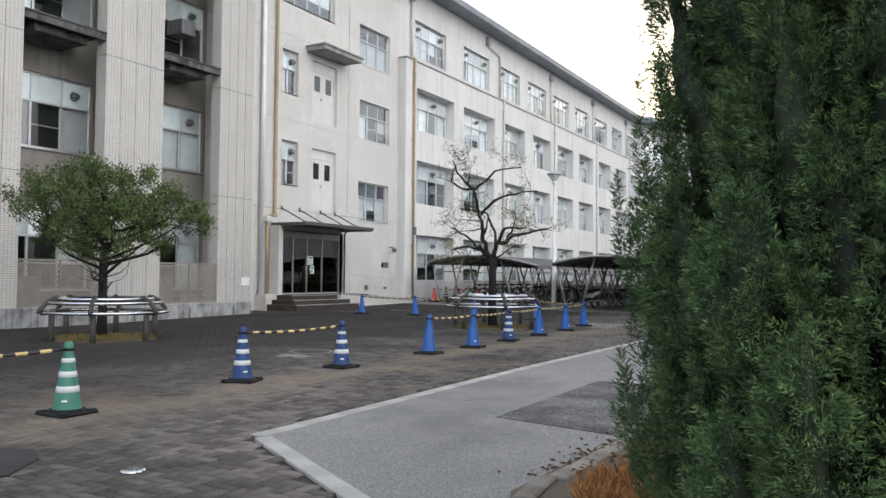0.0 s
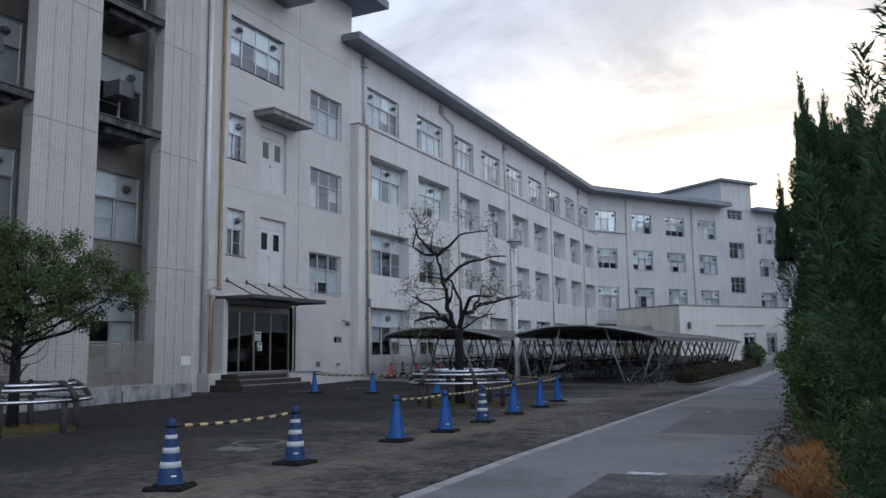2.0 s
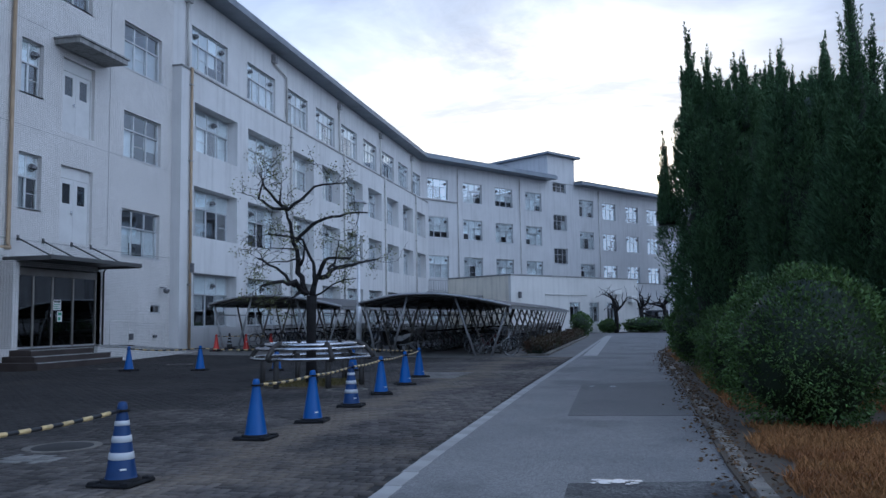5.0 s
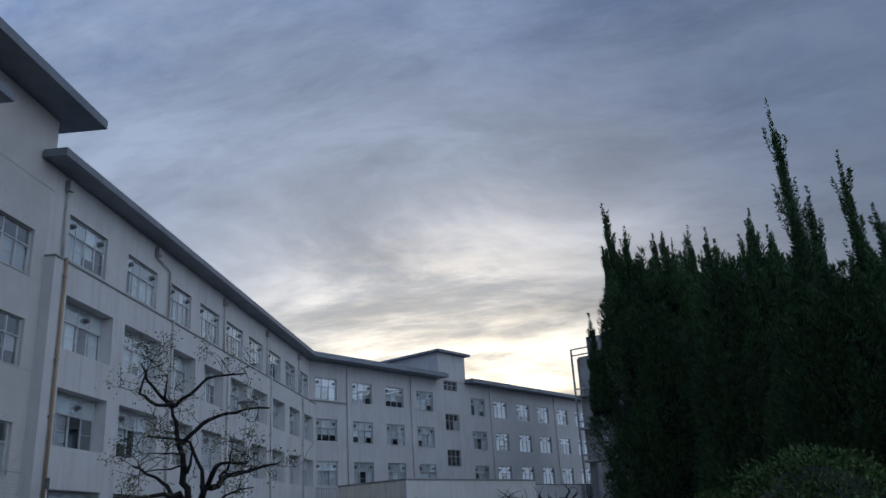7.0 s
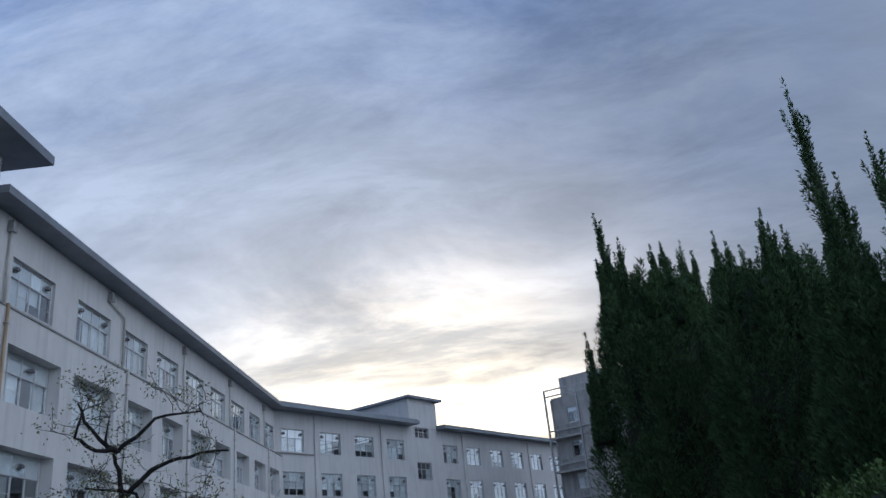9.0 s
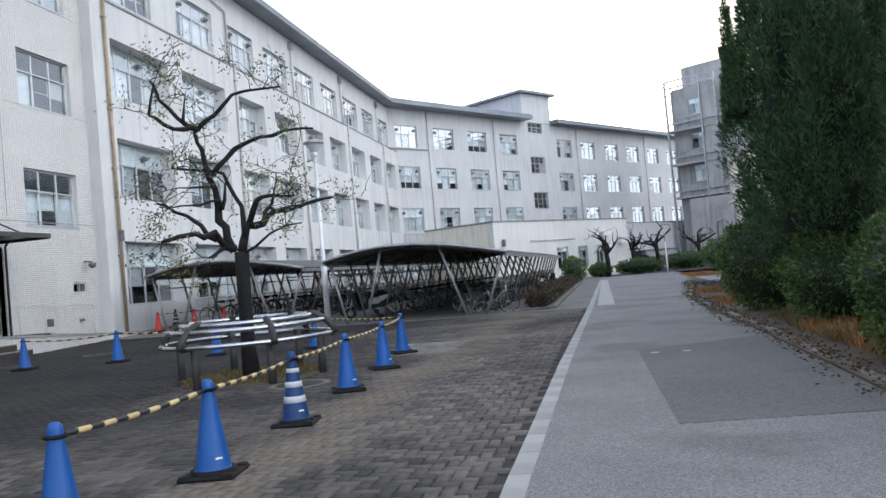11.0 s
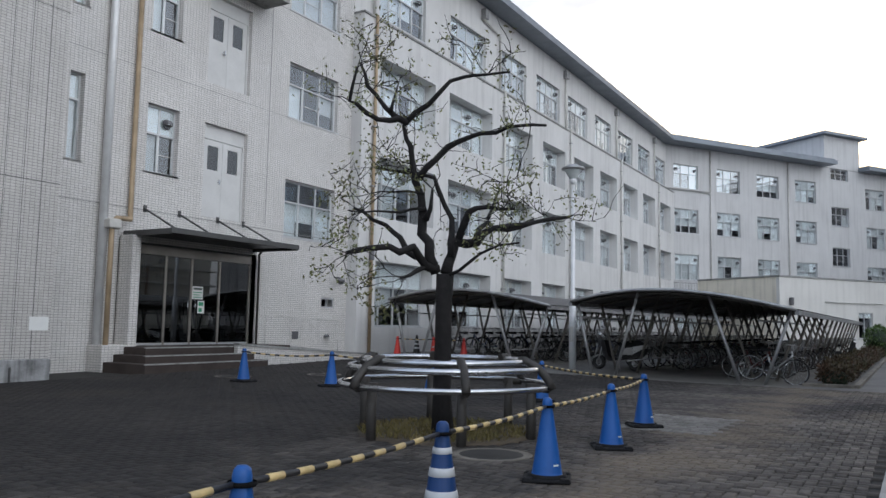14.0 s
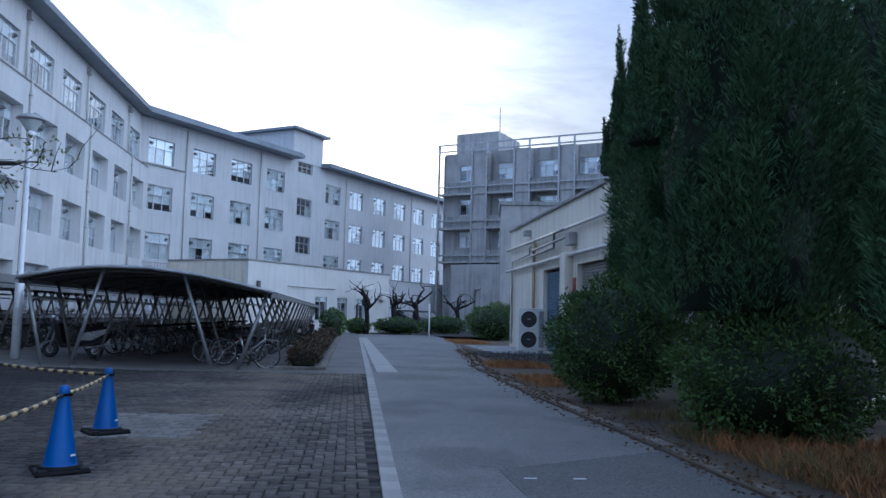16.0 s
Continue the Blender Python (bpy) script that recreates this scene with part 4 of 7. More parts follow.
for top_y, wall_y in ((34.87, 34.87), (43.8, 45.5), (54.18, 54.18), (63.5, 63.5), (72.85, 72.85)):
    front_y = wall_y - (0.38 if wall_y < 36 else 0.25)
    mat = COPPER if wall_y < 36 else PIPE
    upper_run = [(top_y, -0.12, 16.0), (top_y, -0.12, 15.75), (wall_y, -0.12, 15.45)] if top_y != wall_y else [(wall_y, -0.12, 16.3)]
    pipe = part("downpipe", Shape().tube(upper_run + [(wall_y, -0.12, 12.72)], 0.06, 8), PIPE, school, "pale rain downpipe")
    part("lower_pipe", Shape().tube([(wall_y, -0.12, 12.72), (front_y, DEEP - 0.1, 12.6), (front_y, DEEP - 0.1, gz(-20, wall_y))], 0.06, 8), mat, pipe, "weathered lower length of downpipe")
    part("gutter_box", Shape().box(top_y - 0.15, top_y + 0.15, -0.28, 0, 15.75, 16.25, 0.02), GALV, pipe)
    for z in (3.0, 6.2, 8.4, 11.8):
        part("clip", Shape().box(front_y - 0.09, front_y + 0.09, DEEP - 0.17, DEEP, z, z + 0.05, 0.004), GALV, pipe)
part("downpipe", Shape().tube([(24.55, -0.1, 18.5), (24.55, -0.1, 3.95), (24.45, -0.25, 3.8), (24.0, -0.3, 3.78), (23.88, -0.3, 3.65), (23.88, -0.3, 0.2)], 0.065, 8), COPPER, school, "weathered copper-brown downpipe")
part("gutter_box", Shape().box(23.72, 24.05, -0.45, -0.05, 3.5, 3.74, 0.03), PIPE, school)
part("downpipe", Shape().tube([(23.75, -0.12, 18.5), (23.75, -0.12, 0.1)], 0.1, 10), WHITE_PIPE, school, "bright metal downpipe")

# ---- entrance: dark glass doors, canopy, steps and ramp ----
x0, x1, z0, z1 = entry
door = part("entrance_door", Shape().box(x0, x1, 0.08, 0.16, z1 - 0.06, z1, 0.01), ALU_DARK, school, "dark bronze glazed entrance doors")
bars = [x0, 25.9, 26.8, 27.84, x1 - 0.07]
for b in bars:
    part("mullion", Shape().box(b, b + 0.06, 0.06, 0.16, z0, z1 - 0.3, 0.008), FRAME_BRONZE, door)
part("transom", Shape().box(x0, x1, 0.05, 0.17, z1 - 0.3, z1 - 0.06, 0.01), FRAME_BRONZE, door, "brushed bronze door header")
for a, b in zip(bars, bars[1:]):
    part("pane", Shape().box(a + 0.07, b, 0.105, 0.115, z0 + 0.06, z1 - 0.3), DARK_GLASS, door)
    part("rail", Shape().box(a + 0.07, b, 0.08, 0.14, z0, z0 + 0.06), ALU, door)
for a in (bars[2] - 0.12, bars[2] + 0.14):
    part("handle", Shape().tube([(a, 0.02, z0 + 0.8), (a, 0.02, z0 + 1.25)], 0.014), STEEL, door)
part("notice", Shape().box(26.88, 27.27, 0.092, 0.097, 1.88, 2.24), PAPER, door, "white paper notice")
part("writing", Shape().box(26.92, 27.23, 0.086, 0.09, 2.14, 2.2), INK, door)
for k in range(3):
    part("writing", Shape().box(26.92, 27.22 - 0.08 * (k % 2), 0.086, 0.09, 1.92 + 0.07 * k, 1.945 + 0.07 * k), NOTICE_GREEN, door)
part("notice", Shape().box(27.1, 27.34, 0.092, 0.097, 1.49, 1.84), PAPER, door)
part("writing", Shape().box(27.13, 27.25, 0.086, 0.09, 1.53, 1.64), NOTICE_GREEN, door)
part("writing", Shape().box(27.13, 27.3, 0.086, 0.09, 1.7, 1.8), NOTICE_GREEN, door)
part("reveal", Shape().box(x0 - 0.25, x0, 0.0, 0.6, 0.62, z1).box(x1, x1 + 0.12, 0.0, 0.6, 0.62, z1).box(x0 - 0.25, x1 + 0.12, 0.3, 0.6, z1, z1 + 0.1), TILES, school)
part("post", Shape().box(24.35, 24.62, -0.5, 0.0, 0.55, 3.4, 0.01), TILES, school)
part("downpipe", Shape().tube([(29.2, -0.3, 3.44), (29.25, -0.12, 3.3), (29.3, -0.08, 3.2), (29.3, -0.08, 0.62)], 0.035, 8), BRONZE_POST, school, "thin dark downpipe")
canopy = part("canopy", Shape().prism([(24.45, 3.46), (29.15, 3.46), (29.15, 3.52), (24.45, 3.52)], -1.72, 0).box(24.45, 29.15, -1.78, -1.72, 3.4, 3.54, 0.01).box(24.45, 24.51, -1.72, 0, 3.38, 3.46).box(29.09, 29.15, -1.72, 0, 3.38, 3.46), ALU_DARK, school, "flat dark metal entrance canopy")
for y in (25.06, 26.2, 27.6, 28.62):
    part("stay", Shape().tube([(y, 0.0, 4.17), (y, -1.35, 3.52)], 0.028).box(y - 0.05, y + 0.05, -0.03, 0.0, 4.08, 4.26, 0.005), ALU_DARK, canopy)
steps = part("steps", Shape().box(23.65, 27.72, -2.05, 0.0, -0.15, 0.265, 0.012).box(23.93, 27.55, -1.7, 0.0, 0.25, 0.442, 0.012).box(24.22, 29.4, -1.34, 0.6, 0.43, 0.62, 0.012), STEP, school, "dark brown tiled entrance steps")
for x0_, x1_, y_, z_ in ((23.65, 27.72, -2.05, 0.265), (23.93, 27.55, -1.7, 0.442), (24.22, 27.1, -1.34, 0.62)):
    part("nosing", Shape().box(x0_, x1_, y_ - 0.006, y_ + 0.06, z_ - 0.022, z_ + 0.004, 0.003), CONCRETE, steps, "paler worn nosing")
part("plinth", Shape().box(23.6, 24.58, -0.56, 0.0, -0.3, 0.66, 0.01), TILES, school)
part("ramp_wall", Shape().prism([(27.12, -0.3), (33.9, -0.3), (33.9, 0.2), (27.12, 0.64)], -1.5, -1.36), TILES, school, "low tiled wall of an access ramp")
part("ramp", Shape().prism([(29.4, -0.3), (33.9, -0.3), (33.9, 0.18), (29.4, 0.6)], -1.36, -0.02), CONCRETE, school)
part("ramp_coping", Shape().prism([(27.12, 0.64), (33.9, 0.2), (33.9, 0.26), (27.12, 0.7)], -1.53, -1.33), CONCRETE, school, "pale coping")
rail = part("rail", Shape().tube([(29.5, -0.2, 1.5), (33.2, -0.2, 1.35)], 0.013).tube([(29.55, -0.2, 0.5), (29.55, -0.2, 1.5)], 0.013).tube([(30.7, -0.2, 0.4), (30.7, -0.2, 1.45)], 0.013).tube([(33.15, -0.2, 0.2), (33.15, -0.2, 1.35)], 0.013), PIPE, school, "thin pale handrail")
a, b, c, e = vent
part("vent_window", wall(a, b, c, e, [(a + 0.06, (a + b) / 2 - 0.02, c + 0.06, e - 0.06), ((a + b) / 2 + 0.02, b - 0.06, c + 0.06, e - 0.06)], 0.03, 0.1), ALU, school, "small ventilation window")
part("vent_grille", Shape().box(31.0, 31.3, -0.02, 0.02, 0.75, 1.0, 0.005), HOOD, school)
part("vent_cap", Shape().lathe([(0.0, 0.0), (0.09, 0.0), (0.1, 0.06), (0.07, 0.1), (0.0, 0.1)], (32.7, -0.05, 0.8), 12), HOOD, school)
part("camera_dome", Shape().lathe([(0.0, -0.16), (0.08, -0.14), (0.13, -0.05), (0.13, 0.02), (0.0, 0.04)], (33.1, -0.3, 2.76), 14).tube([(33.1, 0, 2.86), (33.1, -0.3, 2.82)], 0.03), HOOD, school, "dark wall-mounted lamp")
part("junction_box", Shape().box(33.8, 34.0, -1.05, -0.93, 3.5, 3.9, 0.02), HOOD, school)
notice = tagged(new("paper_notice", Shape().box(-0.21, 0.21, 0, 0.01, 0, 0.28).mesh("paper_notice", PAPER)), "white paper notice taped to a tiled pier", "notice")
notice.matrix_world = pose(W + SHY + 0.014, 21.2, 1.03, 0, 0, 90)

# ---- school: angled wing, tower, annex ----
ANG = 56.1
u2 = Vector((math.cos(radians(ANG)), math.sin(radians(ANG)), 0))
wing = thing("school_wing", "pale grey angled wing of the school with four rows of windows", "building", pose(-22.13, 75.59, -0.05, 0, 0, ANG) @ Matrix.Scale(1.036, 4))
cols = [1.95, 6.55, 11.08, 15.68, 24.85, 29.2, 33.9, 38.4, 43.0, 47.6, 52.2]
rows = [(12.6, 14.52), (8.98, 10.92), (5.2, 7.27), (1.3, 3.5)]
wholes = [(s, s + 2.6, a, b) for s in cols for a, b in rows]
tower_wins = [(20.25, 22.55, 14.98, 16.4), (20.25, 22.55, 10.8, 12.5), (20.25, 22.55, 7.15, 8.82)]
part("wall", wall(0.0, 57.6, -0.4, 16.0, wholes + [(x0, x1, z0, min(z1, 15.995)) for x0, x1, z0, z1 in tower_wins], 0, 0.3), PLASTER_FAR, wing)
for x0, x1, z0, z1 in wholes:
    window(wing, x0, x1, z0, z1, 0.12, 3, 0.62, (0.12, 0.88), True, 0.85)
for x0, x1, z0, z1 in tower_wins:
    window(wing, x0, x1, z0, min(z1, 15.99), 0.12, 3, 0.6, (), True, 0.2, ALU, False)
part("interior", Shape().box(0, 57.6, 2.2, 2.3, 0, 16).box(0, 57.6, 0.3, 2.2, 7.6, 7.7).box(0, 57.6, 0.3, 2.2, 11.4, 11.5).box(0, 57.6, 0.3, 2.2, 3.9, 4.0).box(0, 57.6, 0.3, 2.2, 15.9, 16.0), ROOM_SHADE, wing)
part("wall", Shape().box(57.3, 57.6, 0.3, 12, -0.4, 16.0), PLASTER_FAR, wing)
part("roof", Shape().prism([(-1.0, 16.0), (19.3, 16.0), (19.3, 16.34), (-1.0, 16.34)], -1.5, 10).prism([(-1.0, 16.34), (19.2, 16.34), (19.2, 16.48), (-1.0, 16.48)], -1.35, 10), EAVE, wing, "dark metal eaves")
part("roof", Shape().prism([(23.9, 16.0), (58.2, 16.0), (58.2, 16.3), (23.9, 16.3)], -1.2, 10).prism([(23.9, 16.3), (58.1, 16.3), (58.1, 16.42), (23.9, 16.42)], -1.1, 10), EAVE, wing)
part("tower", Shape().box(19.4, 24.1, -0.05, 16, 16.0, 18.95, 0.02), PLASTER_FAR, wing, "stair tower above the eaves")
part("tower_roof", Shape().box(18.9, 24.6, -0.6, 16.4, 18.95, 19.2, 0.02), EAVE, wing)
for s in (5.8, 14.75, 28.4, 42.3):
    part("downpipe", Shape().tube([(s, -0.1, 15.9), (s, -0.1, 0.2)], 0.06, 6), PIPE, wing)
part("trim", Shape().box(0, 5.7, -0.12, 0.0, 12.4, 12.5), CONCRETE, wing)

annex = thing("annex_building", "low white flat-roofed annex before the school wing", "building", pose(-11.3, 64.5, 0, 0, 0, ANG))
ah = 4.65
awins = [(7.2, 8.6, 0.9, 2.6), (9.9, 11.2, 0.9, 2.6), (12.4, 13.6, 0.3, 2.6)]
part("wall", wall(0, 17.2, -0.4, ah, awins, 0, 0.25), WHITE_WALL, annex)
for x in (0.0, 16.95):
    part("wall", Shape().box(x, x + 0.25, 0.25, 7.0, -0.4, ah), CREAM, annex)
part("roof", Shape().box(-0.06, 17.26, -0.06, 7.0, ah, ah + 0.12, 0.02), CONCRETE, annex)
part("interior", Shape().box(0.3, 16.9, 1.6, 1.7, 0, 4.5), ROOM_SHADE, annex)
for x0, x1, z0, z1 in awins:
    window(annex, x0, x1, z0, z1, 0.1, 2, 0.8, (), True, 0.1)
part("pipe", Shape().tube([(4.0, -0.08, 3.2), (9.5, -0.08, 3.2)], 0.04, 6), PIPE, annex)
part("lamp", Shape().box(0.8, 1.0, -0.25, 0, 2.9, 3.4, 0.03), HOOD, annex)
part("condenser", Shape().box(13.2, 14.2, -0.35, 0.0, 3.3, 3.7, 0.02), AC_WHITE, annex)
part("condenser", Shape().box(15.6, 16.4, -0.4, 0, 2.6, 3.2, 0.02), AC_WHITE, annex)
railing = part("railing", Shape().tube([(1.68, -0.3, 4.95), (5.56, -0.3, 4.95)], 0.03, 5).tube([(1.68, -0.3, 4.05), (5.56, -0.3, 4.05)], 0.03, 5), GALV, wing, "grey roof railing")
for k in range(14):
    part("rail_post", Shape().tube([(1.68 + 0.2985 * k, -0.3, 3.9), (1.68 + 0.2985 * k, -0.3, 4.95)], 0.022, 5), GALV, railing)
part("ledge", Shape().box(1.2, 6.0, -0.6, 0.0, 3.7, 3.9, 0.02), CONCRETE, wing)
part("roof", Shape().box(-5.2, -0.1, 2.9, 7.0, 2.9, 3.2), CONCRETE, annex)
lower = thing("annex_building", "low pale annex with a dark car port beside the school wing", "building", pose(-2.2, 88.0, 0, 0, 0, ANG))
part("wall", wall(-4.0, 14, -0.4, 4.7, [(-3.0, 1.2, -0.3, 3.3)], 0, 0.25), PLASTER_FAR, lower)
part("roof", Shape().box(-4.05, 14.05, -0.06, 5.5, 4.7, 4.8), CONCRETE, lower)
part("interior", Shape().box(-4, 14, 4.0, 4.1, 0, 4.6), ROOM_SHADE, lower)

# ---- far block behind a frame of balconies, concrete shaft, shed ----
far = thing("apartment_building", "grey five-storey block behind a steel balcony frame", "building", pose(4.1, 96.3, 0, 0, 0, ANG - 90))
fw = []
for k in range(6):
    x = 1.2 + 4.4 * k
    for z in (15.8, 12.15, 8.7):
        fw.append((x + 0.6, x + 3.0, z, z + 1.65))
part("wall", wall(0.0, 30, -0.4, 18.6, fw, 1.4, 1.7), GREY_CONCRETE, far)
part("wall", Shape().box(0.0, 0.3, 1.7, 12, -0.4, 18.6), GREY_CONCRETE, far)
part("roof", Shape().box(0.0, 30, 1.4, 12, 18.6, 18.8), GREY_CONCRETE, far)
part("interior", Shape().box(0.3, 29.8, 3.2, 3.3, 0, 18.5), ROOM_SHADE, far)
for x0, x1, z0, z1 in fw:
    window(far, x0, x1, z0, z1, 1.5, 3, 0.7, (), True, 0.8)
for z in (7.2, 10.7, 14.3):
    part("balcony", Shape().box(0, 30, 0.0, 1.4, z - 0.2, z), GREY_CONCRETE, far)
for k in range(7):
    for z in (7.2, 10.7, 14.3):
        x = 0.6 + 4.4 * k
        part("balcony_panel", Shape().box(x + 0.3, x + 3.4, 0.25, 0.3, z, z + 1.15), CONCRETE, far)
for x in (0.0, 3.85, 5.5, 8.55, 10.2, 13.3, 14.9, 18.0, 19.6, 22.7):
    part("post", Shape().box(x - 0.09, x + 0.09, -0.1, 0.08, 0 if x < 0.1 else 6.9, 19.5), GALV, far)
    part("post", Shape().box(x - 0.06, x + 0.06, 1.2, 1.3, 7.2, 18.6), GALV, far)
for z in (19.4, 18.7, 14.9, 11.3, 7.7):
    part("beam", Shape().box(0, 30, -0.08, 0.06, z, z + 0.14), GALV, far)
for k in range(3):
    part("wall_panel", Shape().box(3.9 + 4.7 * k, 5.5 + 4.7 * k, 0.1, 1.4, 7.2, 18.6), GREY_CONCRETE, far)
part("penthouse", Shape().box(1.0, 5.9, 2.0, 8, 18.8, 21.05, 0.02), GREY_CONCRETE, far)
part("mast", Shape().tube([(5.6, 3.0, 21.0), (5.6, 3.0, 23.8)], 0.05, 6), GALV, far)
part("base_wall", Shape().box(1.8, 30, -0.3, 1.38, -0.4, 6.8, 0.02), GREY_CONCRETE, far, "streaked concrete lower wall")
part("pipe", Shape().tube([(4.6, -0.4, 0.3), (4.6, -0.4, 4.2), (5.3, -0.4, 4.4)], 0.1, 6), GALV, far)
shaft = thing("concrete_shaft", "plain weathered concrete block with a flat top", "building", pose(4.6, 63.0, 0, 0, 0, -10))
part("wall", Shape().box(0, 9, 0, 6, -0.4, 8.6, 0.03), GREY_CONCRETE, shaft)
part("coping", Shape().box(-0.1, 9.1, -0.1, 6.1, 8.6, 8.85, 0.02), CONCRETE, shaft)

SX = 2.8
shed = thing("utility_shed", "cream rendered single-storey plant building with pipes along it", "building", pose(SX, 50.6, 0, 0, 0, -90))
# local x runs back towards the start of the lane
dz = [(6.6, 9.2, 0.1, 3.3), (11.4, 16.2, 0.1, 3.24), (19.0, 21.5, 0.1, 3.2)]
part("wall", wall(0, 26, -0.4, 5.5, dz, 0, 0.3), CREAM, shed)
part("wall", Shape().box(0, 0.3, 0.3, 9, -0.4, 5.5), CREAM, shed)
part("wall", Shape().box(25.7, 26, 0.3, 9, -0.4, 5.5), CREAM, shed)
part("wall", Shape().box(0.3, 25.7, 8.7, 9, -0.4, 5.5), CREAM, shed)
part("roof", Shape().box(-0.1, 26.1, -0.1, 9.1, 5.5, 5.62, 0.02), CONCRETE, shed)
for n, (x0, x1, z0, z1) in enumerate(dz):
    mat = SHUTTER_BLUE if n == 0 else SHUTTER_GREY
    folds = []
    for k in range(int((z1 - z0) / 0.1)):
        folds += [(0.22, z0 + 0.1 * k), (0.18, z0 + 0.1 * k + 0.02), (0.18, z0 + 0.1 * k + 0.075), (0.22, z0 + 0.1 * k + 0.095)]
    sh = Shape().fold(folds, x0, x1)
    part("shutter", sh, mat, shed, "ribbed roller shutter")
part("pipe", Shape().tube([(-0.3, -0.15, 4.6), (24, -0.15, 4.5)], 0.06, 8), PIPE, shed)
part("pipe", Shape().tube([(-0.3, -0.15, 3.6), (10, -0.15, 3.6), (24, -0.15, 3.5)], 0.07, 8), PIPE, shed)
part("pipe", Shape().tube([(1.0, -0.12, 0.2), (1.0, -0.12, 4.0), (4.6, -0.12, 4.1), (4.6, -0.12, 4.4), (5.2, -0.12, 4.4)], 0.05, 8), PIPE, shed)
part("pipe", Shape().tube([(5.4, -0.12, 0.3), (5.4, -0.12, 4.6)], 0.07, 8), COPPER, shed)
part("pipe", Shape().tube([(5.4, -0.2, 4.15), (11.0, -0.2, 4.25), (11.0, -0.2, 4.0)], 0.05, 8).tube([(5.4, -0.2, 3.95), (9.0, -0.2, 4.0), (9.0, -0.2, 4.55), (10.4, -0.2, 4.55)], 0.05, 8), GALV, shed)
part("junction_box", Shape().box(10.9, 11.4, -0.3, 0, 3.9, 4.35, 0.02), GALV, shed)
part("junction_box", Shape().box(4.0, 4.4, -0.3, 0, 4.9, 5.15, 0.02), GALV, shed)
part("pillar", Shape().box(10.2, 10.9, -0.3, 0, 0, 3.7, 0.03), CREAM, shed)
part("sign", Shape().box(10.95, 11.3, -0.03, 0, 1.7, 2.8), material("red_sign", (0.33, 0.10, 0.08), 0.6), shed, "red and white warning sign")


def condenser(at):
    ac = thing("air_conditioner", "white double-fan outdoor unit on a concrete base", "air conditioner", at)
    part("casing", Shape().box(-0.5, 0.5, -0.19, 0.19, 0.08, 1.72, 0.02), AC_WHITE, ac)
    part("base", Shape().box(-0.45, -0.35, -0.22, 0.22, 0, 0.08).box(0.35, 0.45, -0.22, 0.22, 0, 0.08), CONCRETE, ac)
    for z in (0.5, 1.28):
        fan = part("fan", Shape().ring((-0.12, -0.2, z), 0.33, 0.018, "y", 24, 5).lathe([(0, 0), (0.07, 0.0), (0.07, 0.02), (0, 0.02)], (-0.12, -0.2, z), 10), AC_WHITE, ac, "round fan guard")
        disc = Shape()
        disc.quad(*[(-0.12 + 0.33 * math.cos(q * math.pi / 12), -0.193, z + 0.33 * math.sin(q * math.pi / 12)) for q in range(24)])
        part("opening", disc, FAN_DARK, fan)
        bl = Shape()
        for r in (0.1, 0.17, 0.24):
            bl.ring((-0.12, -0.2, z), r, 0.006, "y", 20, 4)
        part("guard", bl, FAN_DARK, fan)
    part("grille", Shape().box(0.28, 0.48, -0.2, -0.18, 0.2, 1.6), GALV, ac)
    return ac


ac1 = condenser(pose(2.2, 43.5, 0.06, 0, 0, 0))
ac_base = tagged(new("concrete_slab", Shape().box(0.6, 2.78, 42.6, 50.4, -0.3, 0.06, 0.02).mesh("concrete_slab", CONCRETE)), "low concrete equipment slab beside the shed", "slab")


# ---- vegetation ----
def blades_mesh(name, mat, base, tip, width, rnd, bend=0.0):
    """Many thin leaves at once: from base to tip (n x 3 arrays), each a folded kite of that width."""
    n = len(base)
    axis = tip - base
    length = np.linalg.norm(axis, axis=1, keepdims=True) + 1e-9
    side = np.cross(axis / length, rnd.normal(size=(n, 3)))
    side /= np.linalg.norm(side, axis=1, keepdims=True) + 1e-9
    mid = base + axis * 0.45 + np.cross(axis / length, side) * length * bend
    v = np.empty((n, 4, 3))
    v[:, 0], v[:, 1], v[:, 2], v[:, 3] = base, mid + side * width, tip, mid - side * width
    me = bpy.data.meshes.new(name)
    me.vertices.add(n * 4)
    me.vertices.foreach_set("co", v.reshape(-1))
    me.loops.add(n * 4)
    me.loops.foreach_set("vertex_index", np.arange(n * 4))
    me.polygons.add(n)
    me.polygons.foreach_set("loop_start", np.arange(0, n * 4, 4))
    me.polygons.foreach_set("loop_total", np.full(n, 4))
    me.materials.append(mat)
    me.update(calc_edges=True)
    return me


